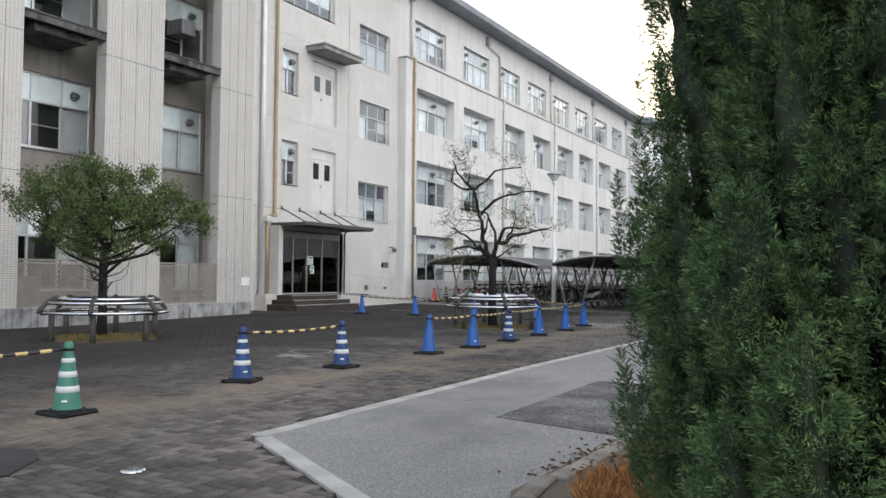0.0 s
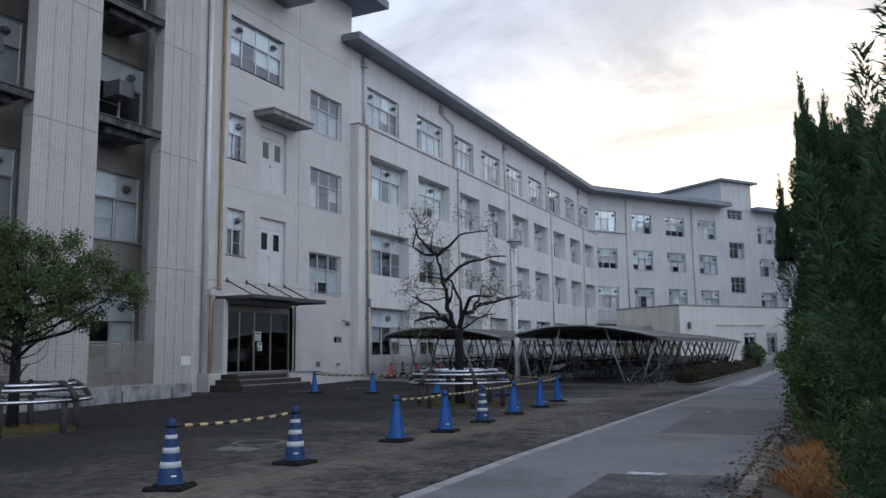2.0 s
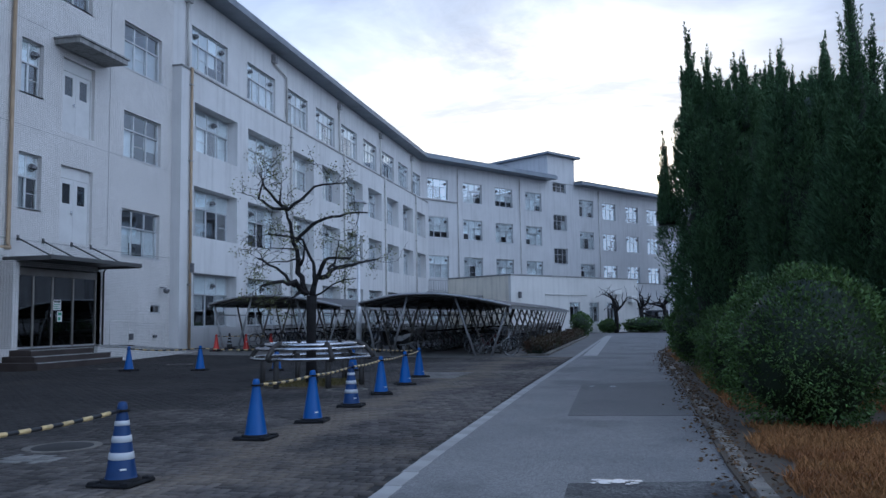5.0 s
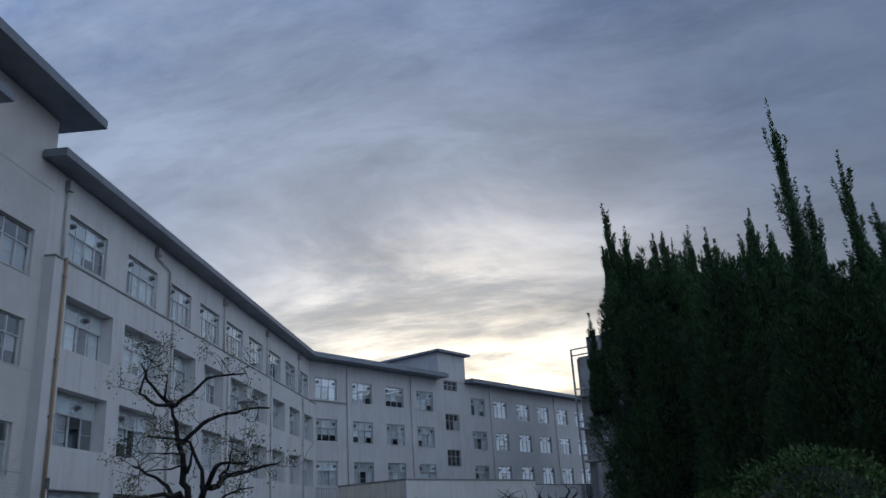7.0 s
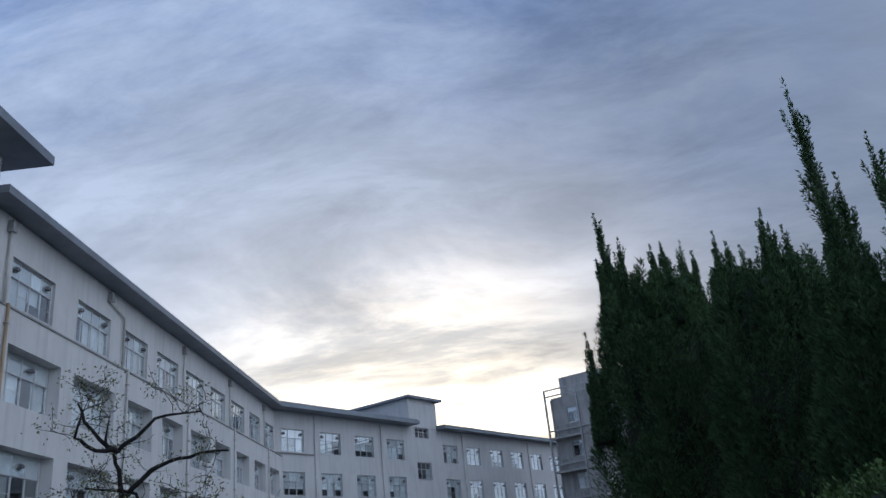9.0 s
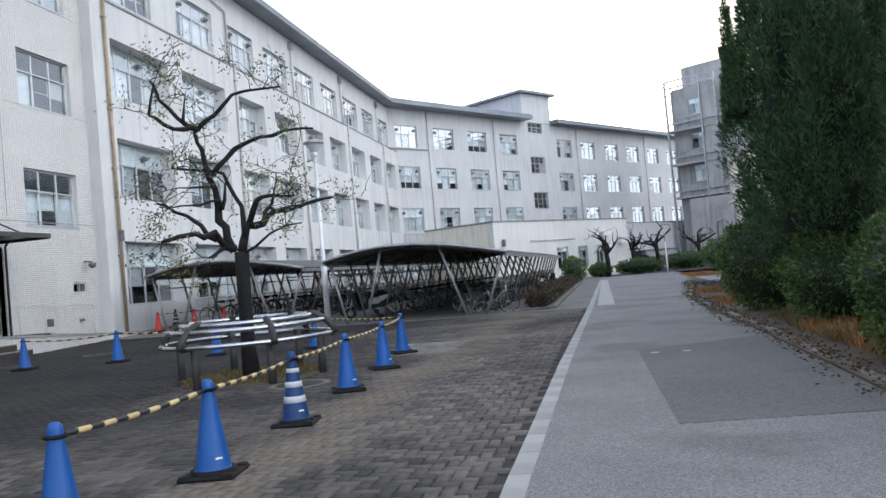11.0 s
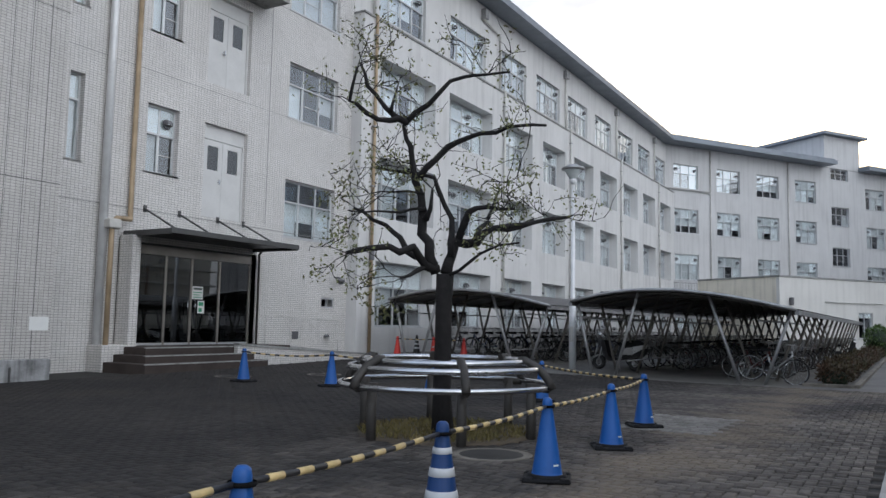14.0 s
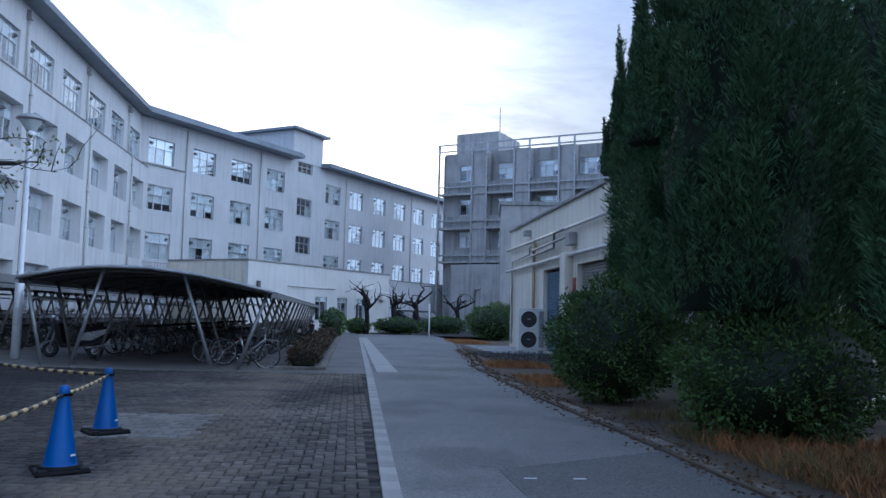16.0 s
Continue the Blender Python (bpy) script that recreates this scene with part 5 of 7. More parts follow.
def cypress(x, y, radius, tall, plumes, needles, seed, tips=(), size=1.0, foot=0.0, thick=1.0, slim=0.078, low=1.0):
    """A columnar cypress: a trunk, an inner body coloured for shade and a crown of upright plumes of fine sprays.
    tips: spires (dx, dy, height); foot: height at which the crown begins; size: of one spray."""
    rnd = np.random.default_rng(seed)
    tree = thing("cypress_tree", "tall dense dark green columnar cypress beside the lane", "tree", pose(x, y, 0.03), "cypresses along the lane")
    part("trunk", Shape().tube([(0, 0, -0.1), (0.03, 0.02, tall * 0.5), (0, 0, tall * 0.85)], [0.16, 0.1, 0.02], 8), BARK, tree)

    def envelope(h):
        return radius * np.interp(h, (0, 0.05, 0.25, 0.55, 0.8, 0.92, 1.0), (0.85, 0.95, 1.0, 0.96, 0.80, 0.62, 0.35))

    # solid core, coloured dark so gaps between the plumes read as shaded
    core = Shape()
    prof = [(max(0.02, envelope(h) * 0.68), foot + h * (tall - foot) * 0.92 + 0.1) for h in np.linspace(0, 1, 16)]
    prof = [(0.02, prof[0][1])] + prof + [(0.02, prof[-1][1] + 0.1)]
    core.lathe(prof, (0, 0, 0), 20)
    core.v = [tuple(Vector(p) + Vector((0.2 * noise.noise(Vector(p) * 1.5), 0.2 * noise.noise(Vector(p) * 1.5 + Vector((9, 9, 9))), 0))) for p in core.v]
    part("inner_crown", core, CORE_SHADE, tree)
    bases, ends = [], []

    def plume(p, lean, length, fat, count, grow=1.0):
        t = rnd.random(count) ** 0.85
        a = rnd.random(count) * 2 * np.pi
        axis = np.array([lean[0], lean[1], 1.0])
        axis /= np.linalg.norm(axis)
        bow = np.outer(t * t, np.array([-lean[0], -lean[1], 0]) * 0.4 * length)
        r = fat * np.interp(t, (0, 0.25, 0.6, 0.85, 1), (0.45, 1.0, 0.72, 0.3, 0.03)) * rnd.random(count) ** 0.45
        c = np.asarray(p) + np.outer(t * length, axis) + bow
        o = np.stack([np.cos(a), np.sin(a), np.zeros(count)], 1)
        b = c + o * r[:, None]
        e = b + (o * (0.55 + 0.4 * rnd.random(count))[:, None] + axis * (0.7 + 0.5 * rnd.random(count))[:, None] + 0.25 * rnd.normal(size=(count, 3))) * (0.024 + 0.03 * rnd.random(count))[:, None] * size * grow
        bases.append(b)
        ends.append(e)

    for i in range(plumes):
        h = ((i + rnd.random()) / plumes) ** low * 0.95
        a = i * 2.39996 + 0.5 * rnd.normal()
        lump = 1 + 0.10 * np.sin(3 * a + seed) * np.cos(5 * h + seed)
        r = envelope(h) * (0.74 + 0.22 * rnd.random()) * lump
        f = 0.42 * (1 - 0.55 * h)
        plume((r * np.cos(a), r * np.sin(a), foot + h * (tall - foot) * 0.9 - 0.1), (f * np.cos(a), f * np.sin(a)), (0.6 + 0.5 * rnd.random()) * thick, (0.15 + 0.09 * rnd.random()) * thick, needles)
    # solid leaders in the shade colour close the spires
    leaders = Shape()

    def spire(dx, dy, z0, h, fat):
        """A ragged leader with shorter shoots beside it, all drawn out to thin wisps."""
        way = np.array([0.045 * rnd.normal(), 0.045 * rnd.normal()])
        n = max(3, int(h / 0.2))
        steps_ = [q / 8 for q in range(9)]
        leaders.tube([(dx + way[0] * h * f * f, dy + way[1] * h * f * f, z0 + h * f * 0.98) for f in steps_], [0.004 + 0.72 * fat * (1 - f) ** 1.1 * (0.8 + 0.4 * rnd.random()) for f in steps_], 6)
        for k in range(n):
            f = k / n
            p = (dx + way[0] * h * f * f, dy + way[1] * h * f * f, z0 + h * f * 0.9)
            plume(p, (way[0] * f, way[1] * f), h * 0.3, fat * (1 - f) ** 0.9 + 0.006, max(40, int(needles * (0.3 + 0.9 * (1 - f)))), 0.75 - 0.3 * f)
            for q in range(2):
                a = rnd.random() * 6.28
                plume(p, (0.45 * np.cos(a), 0.45 * np.sin(a)), h * (0.32 - 0.16 * f) * (0.7 + 0.6 * rnd.random()), 0.022 + 0.024 * (1 - f), needles // 3, 0.5)

    for i in range(15):
        a = i * 2.39996
        r = radius * (0.12 + 0.72 * ((i + 0.5) / 15) ** 0.5)
        spire(r * np.cos(a), r * np.sin(a), tall - 1.0 - 0.35 * (r / radius), 0.85 + 0.75 * rnd.random(), 0.10 + 0.05 * rnd.random())
    for dx, dy, th in tips:
        root = min(th - 1.9, tall - 0.9)
        spire(dx, dy, root, th - root, slim * (2.2 + 0.5 * (th - root - 1.9)))
        for k in range(5):
            a = rnd.random() * 6.28
            up = (th - root - 1.9) * rnd.random()
            spire(dx + 0.16 * np.cos(a), dy + 0.16 * np.sin(a), root + up, 0.8 + 0.5 * rnd.random(), slim)
    part("leader_shoot", leaders, CORE_SHADE, tree, "solid upright leading shoots, dark green for the shade within")["kind"] = "stuff"
    part("crown", blades_mesh("crown", CYPRESS, np.concatenate(bases), np.concatenate(ends), 0.0052 * size, rnd, 0.1), CYPRESS, tree)
    return tree


def bushy_cypress(x, y, radius, tall, seed):
    """A broad cypress close to the lane: overlapping flame-shaped plumes of fine curved sprays down to the soil."""
    rnd = np.random.default_rng(seed)
    tree = thing("cypress_tree", "broad bushy green cypress growing down to the soil", "tree", pose(x, y, 0.03), "cypresses along the lane")
    part("trunk", Shape().tube([(0, 0, -0.1), (0.03, 0.02, tall * 0.5), (0, 0, tall * 0.85)], [0.16, 0.1, 0.02], 8), BARK, tree)

    def envelope(z):
        return radius * np.interp(z / tall, (0, 0.06, 0.2, 0.5, 0.8, 0.92, 1.0), (1.02, 1.06, 0.98, 0.78, 0.68, 0.52, 0.3))

    # inner column; its dark green carries the shade behind the plumes
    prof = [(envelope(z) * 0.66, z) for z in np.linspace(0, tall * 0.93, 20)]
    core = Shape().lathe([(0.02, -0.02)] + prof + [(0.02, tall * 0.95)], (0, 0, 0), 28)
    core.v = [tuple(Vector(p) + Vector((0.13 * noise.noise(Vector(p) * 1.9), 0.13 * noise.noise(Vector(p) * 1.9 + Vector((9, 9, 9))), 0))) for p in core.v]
    part("inner_crown", core, CORE_SHADE, tree)
    bases, ends = [], []

    def flame(p, lean, length, fat, count):
        t = rnd.random(count) ** 0.8
        a = rnd.random(count) * 2 * np.pi
        axis = np.array([lean[0], lean[1], 1.0])
        axis /= np.linalg.norm(axis)
        bow = np.outer(t * t, np.array([-lean[0], -lean[1], 0]) * 0.3 * length)
        knob = 1 + 0.22 * np.sin(9 * t * length / 0.5 + 3 * a + rnd.random() * 6)
        r = fat * np.interp(t, (0, 0.22, 0.55, 0.82, 1), (0.6, 1.0, 0.74, 0.34, 0.02)) * knob * rnd.random(count) ** 0.33
        c = np.asarray(p) + np.outer(t * length, axis) + bow
        o = np.stack([np.cos(a), np.sin(a), np.zeros(count)], 1)
        b = c + o * r[:, None]
        grow = (0.016 + 0.02 * rnd.random(count))[:, None]
        e = b + (o * (0.75 + 0.4 * rnd.random(count))[:, None] + axis * (0.55 + 0.4 * rnd.random(count))[:, None] + 0.35 * rnd.normal(size=(count, 3))) * grow
        bases.append(b)
        ends.append(e)

    def on_body(a, z, count, fat):
        r = envelope(z) * (0.66 + 0.24 * rnd.random()) * (1 + 0.07 * np.sin(3 * a + 2.5 * z))
        f = 0.42 + 0.25 * rnd.random()
        flame((r * np.cos(a), r * np.sin(a), z - 0.15), (f * np.cos(a), f * np.sin(a)), 0.46 + 0.36 * rnd.random(), fat * (0.75 + 0.45 * rnd.random()), count)

    # towards the lane: large upright plumes, each built of tufts with dark gaps between them
    tuft_base, tuft_end, tip_base, tip_end = [], [], [], []
    # solid plume bodies, with the shade behind the tufts in their colour
    bodies = Shape()

    def tufts(foot, lean, length, fat, number, blades):
        t = rnd.random(number) ** 0.9
        a = math.atan2(lean[1], lean[0]) + (rnd.random(number) - 0.5) * math.radians(230)
        axis = np.array([lean[0], lean[1], 1.0])
        axis /= np.linalg.norm(axis)
        o = np.stack([np.cos(a), np.sin(a), np.zeros(number)], 1)
        r = fat * np.interp(t, (0, 0.25, 0.6, 0.85, 1), (0.75, 1.0, 0.72, 0.36, 0.02)) * (0.68 + 0.34 * rnd.random(number))
        c = np.asarray(foot) + np.outer(t * length, axis) - np.outer(t * t, np.array([lean[0], lean[1], 0])) * 0.35 * length + o * r[:, None]
        rings = [(f, fat * 0.66 * float(np.interp(f, (0, 0.25, 0.6, 0.85, 1), (0.6, 1.0, 0.72, 0.34, 0.02)))) for f in (0.0, 0.12, 0.25, 0.42, 0.6, 0.76, 0.9, 1.0)]
        line = [Vector(foot) + Vector(axis) * (f * length) - Vector((lean[0], lean[1], 0)) * (0.35 * length * f * f) + Vector((0.02 * rnd.normal(), 0.02 * rnd.normal(), 0)) for f, _ in rings]
        bodies.tube(line, [w * (0.85 + 0.3 * rnd.random()) for _, w in rings], 9)
        d = 0.75 * o + axis + 0.3 * rnd.normal(size=(number, 3))
        d /= np.linalg.norm(d, axis=1, keepdims=True)
        long_ = 0.075 + 0.075 * rnd.random(number)
        c, d, long_, oo = (np.repeat(q, blades, axis=0) for q in (c, d, long_, o))
        m = len(c)
        u = rnd.random(m)
        side = rnd.normal(size=(m, 3))
        side -= d * np.sum(side * d, axis=1, keepdims=True)
        side /= np.linalg.norm(side, axis=1, keepdims=True) + 1e-9
        b = c + d * (u * long_)[:, None] + side * (0.040 * np.interp(u, (0, 0.3, 1), (0.5, 1.0, 0.12)) * rnd.random(m) ** 0.5)[:, None]
        e = b + (d * 0.9 + side * 0.75 + 0.2 * oo + 0.2 * rnd.normal(size=(m, 3))) * (0.012 + 0.014 * rnd.random(m))[:, None]
        young = (u > 0.7) & (rnd.random(m) < 0.6)
        tuft_base.append(b[~young])
        tuft_end.append(e[~young])
        tip_base.append(b[young])
        tip_end.append(e[young])

    plumes = 100
    for i in range(plumes):
        a = math.radians(-105) + (((i * 0.618034) % 1.0) - 0.5) * math.radians(232) + 0.05 * rnd.normal()
        z = 3.5 * (i + rnd.random()) / plumes
        r = envelope(z) * (0.56 + 0.36 * rnd.random()) * (1 + 0.06 * np.sin(3 * a + 2.5 * z))
        f = 0.28 + 0.22 * rnd.random()
        tufts((r * np.cos(a), r * np.sin(a), z - 0.3), (f * np.cos(a), f * np.sin(a)), 0.7 + 0.5 * rnd.random(), 0.13 + 0.08 * rnd.random(), 120, 62)
    for i in range(130):      # behind
        on_body(math.radians(75) + (((i * 0.618034) % 1.0) - 0.5) * math.radians(130), 3.4 * (i + rnd.random()) / 130, 150, 0.15)
    for i in range(190):      # above
        on_body(i * 2.39996, 3.4 + (tall - 3.9) * (i + rnd.random()) / 190, 260, 0.16)
    for i in range(14):
        a = i * 2.4
        flame((0.3 * radius * np.cos(a), 0.3 * radius * np.sin(a), tall - 0.9), (0.1 * np.cos(a), 0.1 * np.sin(a)), 0.9 + 0.4 * rnd.random(), 0.12, 400)
    # slender leading shoots hugging the side
    for foot, tip in (((-0.80, -0.02, 0.1), (-1.22, -0.08, 1.75)), ((-0.82, -0.22, 0.2), (-1.08, -0.25, 2.0)), ((-0.78, -0.1, 0.5), (-0.98, -0.3, 2.25)),
                      ((-0.85, 0.12, 0.0), (-1.2, 0.15, 1.15)), ((-0.8, -0.2, 0.0), (-1.16, -0.3, 0.95)), ((-0.7, 0.1, 0.9), (-0.9, 0.05, 2.6)), ((-0.85, 0.05, -0.1), (-1.2, 0.0, 0.7))):
        p, q = np.array(foot), np.array(tip)
        n = int((q[2] - p[2]) / 0.13)
        for k in range(n + 1):
            s = k / n
            c = p + (q - p) * s - np.array((0, 0, 0.3 * s))
            flame(c + 0.018 * rnd.normal(size=3), (0.1 * rnd.normal() - 0.1, 0.1 * rnd.normal()), 0.36, 0.024 + 0.085 * (1 - s) ** 0.8, int(330 + 500 * (1 - s)))
            a = rnd.random() * 6.28
            flame(c, (0.7 * np.cos(a), 0.7 * np.sin(a)), 0.2 + 0.1 * rnd.random(), 0.022, 160)
    part("crown", blades_mesh("crown", CYPRESS, np.concatenate(bases + tuft_base), np.concatenate(ends + tuft_end), 0.0027, rnd, 0.2), CYPRESS, tree)
    part("inner_plume", bodies, CORE_SHADE, tree, "solid inner plumes, dark green for the shade within")["kind"] = "stuff"
    part("young_sprays", blades_mesh("young_sprays", CYPRESS_TIP, np.concatenate(tip_base), np.concatenate(tip_end), 0.0023, rnd, 0.2), CYPRESS_TIP, tree, "paler green young sprays")
    return tree


bushy_cypress(0.55, 3.6, 0.86, 6.4, 3)
cypress(-0.3, 21.6, 1.2, 6.5, 300, 300, 5, [(-0.65, -0.25, 7.6), (-0.25, 0.4, 7.3), (0.5, 0.0, 6.9), (-1.25, -0.3, 5.2), (0.9, 0.2, 6.7)], 1.8, 1.35)
cypress(0.95, 19.0, 1.05, 5.5, 240, 300, 6, [(0.2, 0.2, 6.4), (-0.5, 0.3, 6.2), (0.6, 0.1, 6.0)], 1.8, 1.0)
cypress(1.45, 16.5, 1.1, 4.35, 240, 330, 8, [(-0.37, 0.0, 6.9), (0.4, -0.1, 6.1), (-0.15, 0.15, 5.7), (0.9, 0, 5.4)], 1.8, 0.8)
cypress(2.2, 13.6, 1.0, 4.3, 220, 160, 9, [(-0.75, 0.1, 5.9), (-0.3, 0.2, 6.9)], 1.8, 0.8)
cypress(1.6, 28.6, 1.0, 7.0, 240, 240, 10, [(-0.5, 0.0, 8.3), (-0.85, 0.2, 7.4), (0.2, 0, 8.9), (-1.1, 0, 6.2)], 2.0, 1.4)
cypress(1.5, 25.0, 1.2, 7.2, 220, 160, 11, [(0.0, 0.2, 8.3)], 2.2, 1.5)
cypress(2.6, 22.5, 1.35, 6.8, 180, 120, 12, (), 2.2, 1.0)


def bush(x, y, rx, ry, tall, count, seed, mat=None, leaf=0.05, name="round_bush", label="dense clipped round evergreen bush", z=0.03):
    rnd = np.random.default_rng(seed)
    ob = thing(name, label, "bush", pose(x, y, z))
    stems = Shape()
    for k in range(5):
        a = k * 1.3
        stems.tube([(0.1 * math.cos(a), 0.1 * math.sin(a), -0.05), (0.35 * rx * math.cos(a), 0.35 * ry * math.sin(a), tall * 0.55)], [0.03, 0.012], 5)
    part("stems", stems, BARK, ob)
    # smooth core; the shade inside the bush is in its colour
    core = Shape().lathe([(max(0.02, 0.86 * math.sin(q)), 0.5 - 0.46 * math.cos(q)) for q in np.linspace(0.25, math.pi - 0.02, 11)], (0, 0, 0), 16)
    core.v = [(px * rx * (1 + 0.2 * noise.noise(Vector((px, py, pz)) * 2.2)), py * ry * (1 + 0.2 * noise.noise(Vector((px, py, pz)) * 2.2 + Vector((5, 0, 0)))), pz * tall) for px, py, pz in core.v]
    part("inner_leaves", core, CORE_SHADE, ob)
    u = rnd.normal(size=(count, 3))
    u /= np.linalg.norm(u, axis=1, keepdims=True)
    lump = 1 + 0.10 * np.sin(4 * u[:, 0] + seed) * np.cos(5 * u[:, 1]) + 0.07 * np.sin(9 * u[:, 2] + 7 * u[:, 0]) + 0.05 * rnd.normal(size=count)
    p = u * lump[:, None] * (0.86 + 0.14 * rnd.random(count) ** 0.5)[:, None]
    p = p * np.array([rx, ry, tall * 0.5]) + np.array([0, 0, tall * 0.52])
    keep = p[:, 2] > 0.03
    p, u = p[keep], u[keep]
    d = u + 0.7 * rnd.normal(size=u.shape) + np.array([0, 0, 0.35])
    d /= np.linalg.norm(d, axis=1, keepdims=True)
    e = p + d * (leaf * (0.7 + 0.7 * rnd.random(len(p))))[:, None]
    part("leaves", blades_mesh("leaves", mat or BUSH, p, e, leaf * 0.24, rnd, 0.1), mat or BUSH, ob)
    return ob


bush(-0.5, 25.5, 1.03, 1.1, 1.9, 12000, 21, None, 0.07)
bush(-0.02, 21.35, 1.15, 1.1, 1.5, 14000, 22, None, 0.06)
bush(-0.4, 13.55, 0.95, 0.98, 1.82, 17000, 23, None, 0.05)
bush(-0.66, 17.0, 0.66, 0.75, 1.56, 10000, 24, None, 0.055)
bush(0.05, 8.45, 0.72, 0.7, 0.96, 13000, 25, None, 0.042)
bush(3.9, 60.0, 1.75, 1.6, 2.1, 6000, 26, None, 0.12)
bush(-4.2, 72.5, 0.9, 0.8, 1.0, 1500, 27, None, 0.14)
bush(-1.2, 73.0, 1.9, 0.9, 1.1, 2500, 28, None, 0.14)
bush(3.0, 78.5, 1.8, 1.0, 1.3, 2500, 29, None, 0.14)
bush(-5.8, 60.5, 0.7, 1.8, 1.6, 2500, 30, None, 0.11, "shrub", "leafy green shrub at the end of the planting strip")

# low hedge in the planting strip
hedge = thing("low_hedge", "low straggly brownish hedge along the bicycle shelter", "hedge", pose(0, 0, 0))
hr = np.random.default_rng(40)
n = 16000
hp = np.stack([hr.uniform(-6.3, -5.55, n), 32.7 + 27.5 * hr.random(n) ** 1.3, 0.08 + 0.5 * hr.random(n) ** 0.6], 1)
hp[:, 2] *= 0.85 + 0.3 * np.sin(hp[:, 1] * 2.1) * np.cos(hp[:, 0] * 4 + hp[:, 1])
hd = hr.normal(size=(n, 3)) + np.array([0, 0, 0.8])
hd /= np.linalg.norm(hd, axis=1, keepdims=True)
part("leaves", blades_mesh("leaves", HEDGE_LEAF, hp, hp + hd * 0.09, 0.022, hr, 0.1), HEDGE_LEAF, hedge)
# plain box under the leaves, coloured dark as the hedge's inner shade
part("inner_twigs", Shape().box(-6.2, -5.65, 32.8, 60, 0.0, 0.36, 0.1), CORE_SHADE, hedge)
dirty = Shape().box(-0.07, 0.07, -0.29, 0.29, -0.1, 0.006, 0.012).mesh("kerb_block", DIRTY_KERB)
planter = thing("planter_kerb", "concrete kerb round a planting strip", "kerb", kind="structure")
for i in range(47):
    part("kerb_block", dirty, DIRTY_KERB, planter, "", pose(-5.42, 32.75 + 0.6 * i, 0.07))
for x in (-5.75, -6.3):
    part("kerb_block", dirty, DIRTY_KERB, planter, "", pose(x, 32.42, 0.07, 0, 0, 90))


def grass(name, label, xs, ys, count, tall, mat, seed, z=0.03, keep=None):
    g = np.random.default_rng(seed)
    p = np.stack([g.uniform(*xs, count), g.uniform(*ys, count), np.full(count, z)], 1)
    if keep:
        p = p[[keep(*q) for q in p]]
    m = len(p)
    d = np.stack([0.45 * g.normal(size=m), 0.45 * g.normal(size=m), np.ones(m)], 1)
    e = p + d * (tall * (0.4 + 0.8 * g.random(m)))[:, None]
    return tagged(new(name, blades_mesh(name, mat, p, e, 0.006, g, 0.1)), label, "grass", kind="stuff")


def edge_x(y):
    return float(np.interp(y, (2.2, 3.3, 4.4, 6.5, 11, 17, 22, 27, 34, 40, 45, 52, 60), (0.6, -1.1, -1.65, -1.57, -1.65, -1.57, -1.53, -1.6, -1.45, -0.75, -0.4, 0.4, 1.2)))


grass("dry_grass", "orange-brown withered grass under the trees", (-1.3, 1.6), (5.8, 13.6), 42000, 0.11, DRY, 50, 0.03, lambda x, y, z: x > edge_x(y) + 0.42 + 0.15 * math.sin(3 * y))
grass("dry_grass", "orange-brown withered grass at the lane edge", (-1.45, 0.8), (3.2, 5.8), 17000, 0.13, DRY, 51, 0.03, lambda x, y, z: x > edge_x(y) + 0.4 + 0.06 * math.sin(5 * y))
grass("dry_grass", "straw-coloured withered grass at the lane edge", (-1.3, 1.5), (15.0, 21.0), 9000, 0.2, DRY, 52, 0.03, lambda x, y, z: x > edge_x(y) + 0.45)
grass("grass_tufts", "yellow-green grass tufts at the lane edge", (-1.1, 0.2), (18.0, 23.5), 5000, 0.2, WEED, 53, 0.03, lambda x, y, z: x > edge_x(y) + 0.35 and math.sin(y * 3) > -0.2)
grass("dry_grass", "straw-coloured withered grass at the lane edge", (-1.2, 0.6), (27.0, 36.0), 7000, 0.16, DRY, 54, 0.03, lambda x, y, z: x > edge_x(y) + 0.3 and math.sin(y * 1.1 + 1) > 0)
grass("dry_grass", "straw-coloured withered grass by the slab", (0.5, 2.2), (52.0, 58.0), 3000, 0.15, DRY, 55)

# kerb stones and leaf litter along the right edge of the lane
edge = thing("lane_kerb", "worn concrete kerb stones along the planted edge", "kerb", kind="structure")
y = 4.5
while y < 52:
    a = math.atan2(edge_x(y + 0.3) - edge_x(y - 0.3), 0.6)
    part("kerb_block", dirty, DIRTY_KERB, edge, "", pose(edge_x(y) + 0.12 + rng.uniform(-0.012, 0.012), y, 0.035 + rng.uniform(-0.012, 0.02), 0, rng.uniform(-3, 3), -math.degrees(a)))
    y += 0.6
lr = np.random.default_rng(60)
n = 4200
ly = lr.uniform(4.9, 46, n)
lx = np.array([edge_x(q) for q in ly]) + 0.12 + 0.15 * lr.normal(size=n)
lp = np.stack([lx, ly, np.full(n, 0.012) + 0.035 * (lx > np.array([edge_x(q) for q in ly]))], 1)
ld = np.stack([lr.normal(size=n), lr.normal(size=n), 0.12 * np.abs(lr.normal(size=n))], 1)
ld /= np.linalg.norm(ld, axis=1, keepdims=True)
tagged(new("leaf_litter", blades_mesh("leaf_litter", leafy("litter", (0.13, 0.085, 0.045), (0.08, 0.05, 0.03), 0.5, 0.95), lp, lp + ld * 0.055, 0.013, lr, 0.05)), "brown fallen leaves along the lane edge", "leaves", kind="stuff")
gr = np.random.default_rng(61)
n = 5000
gp = np.stack([gr.uniform(-0.3, 2.6, n), gr.uniform(34, 44, n), np.full(n, 0.03)], 1)
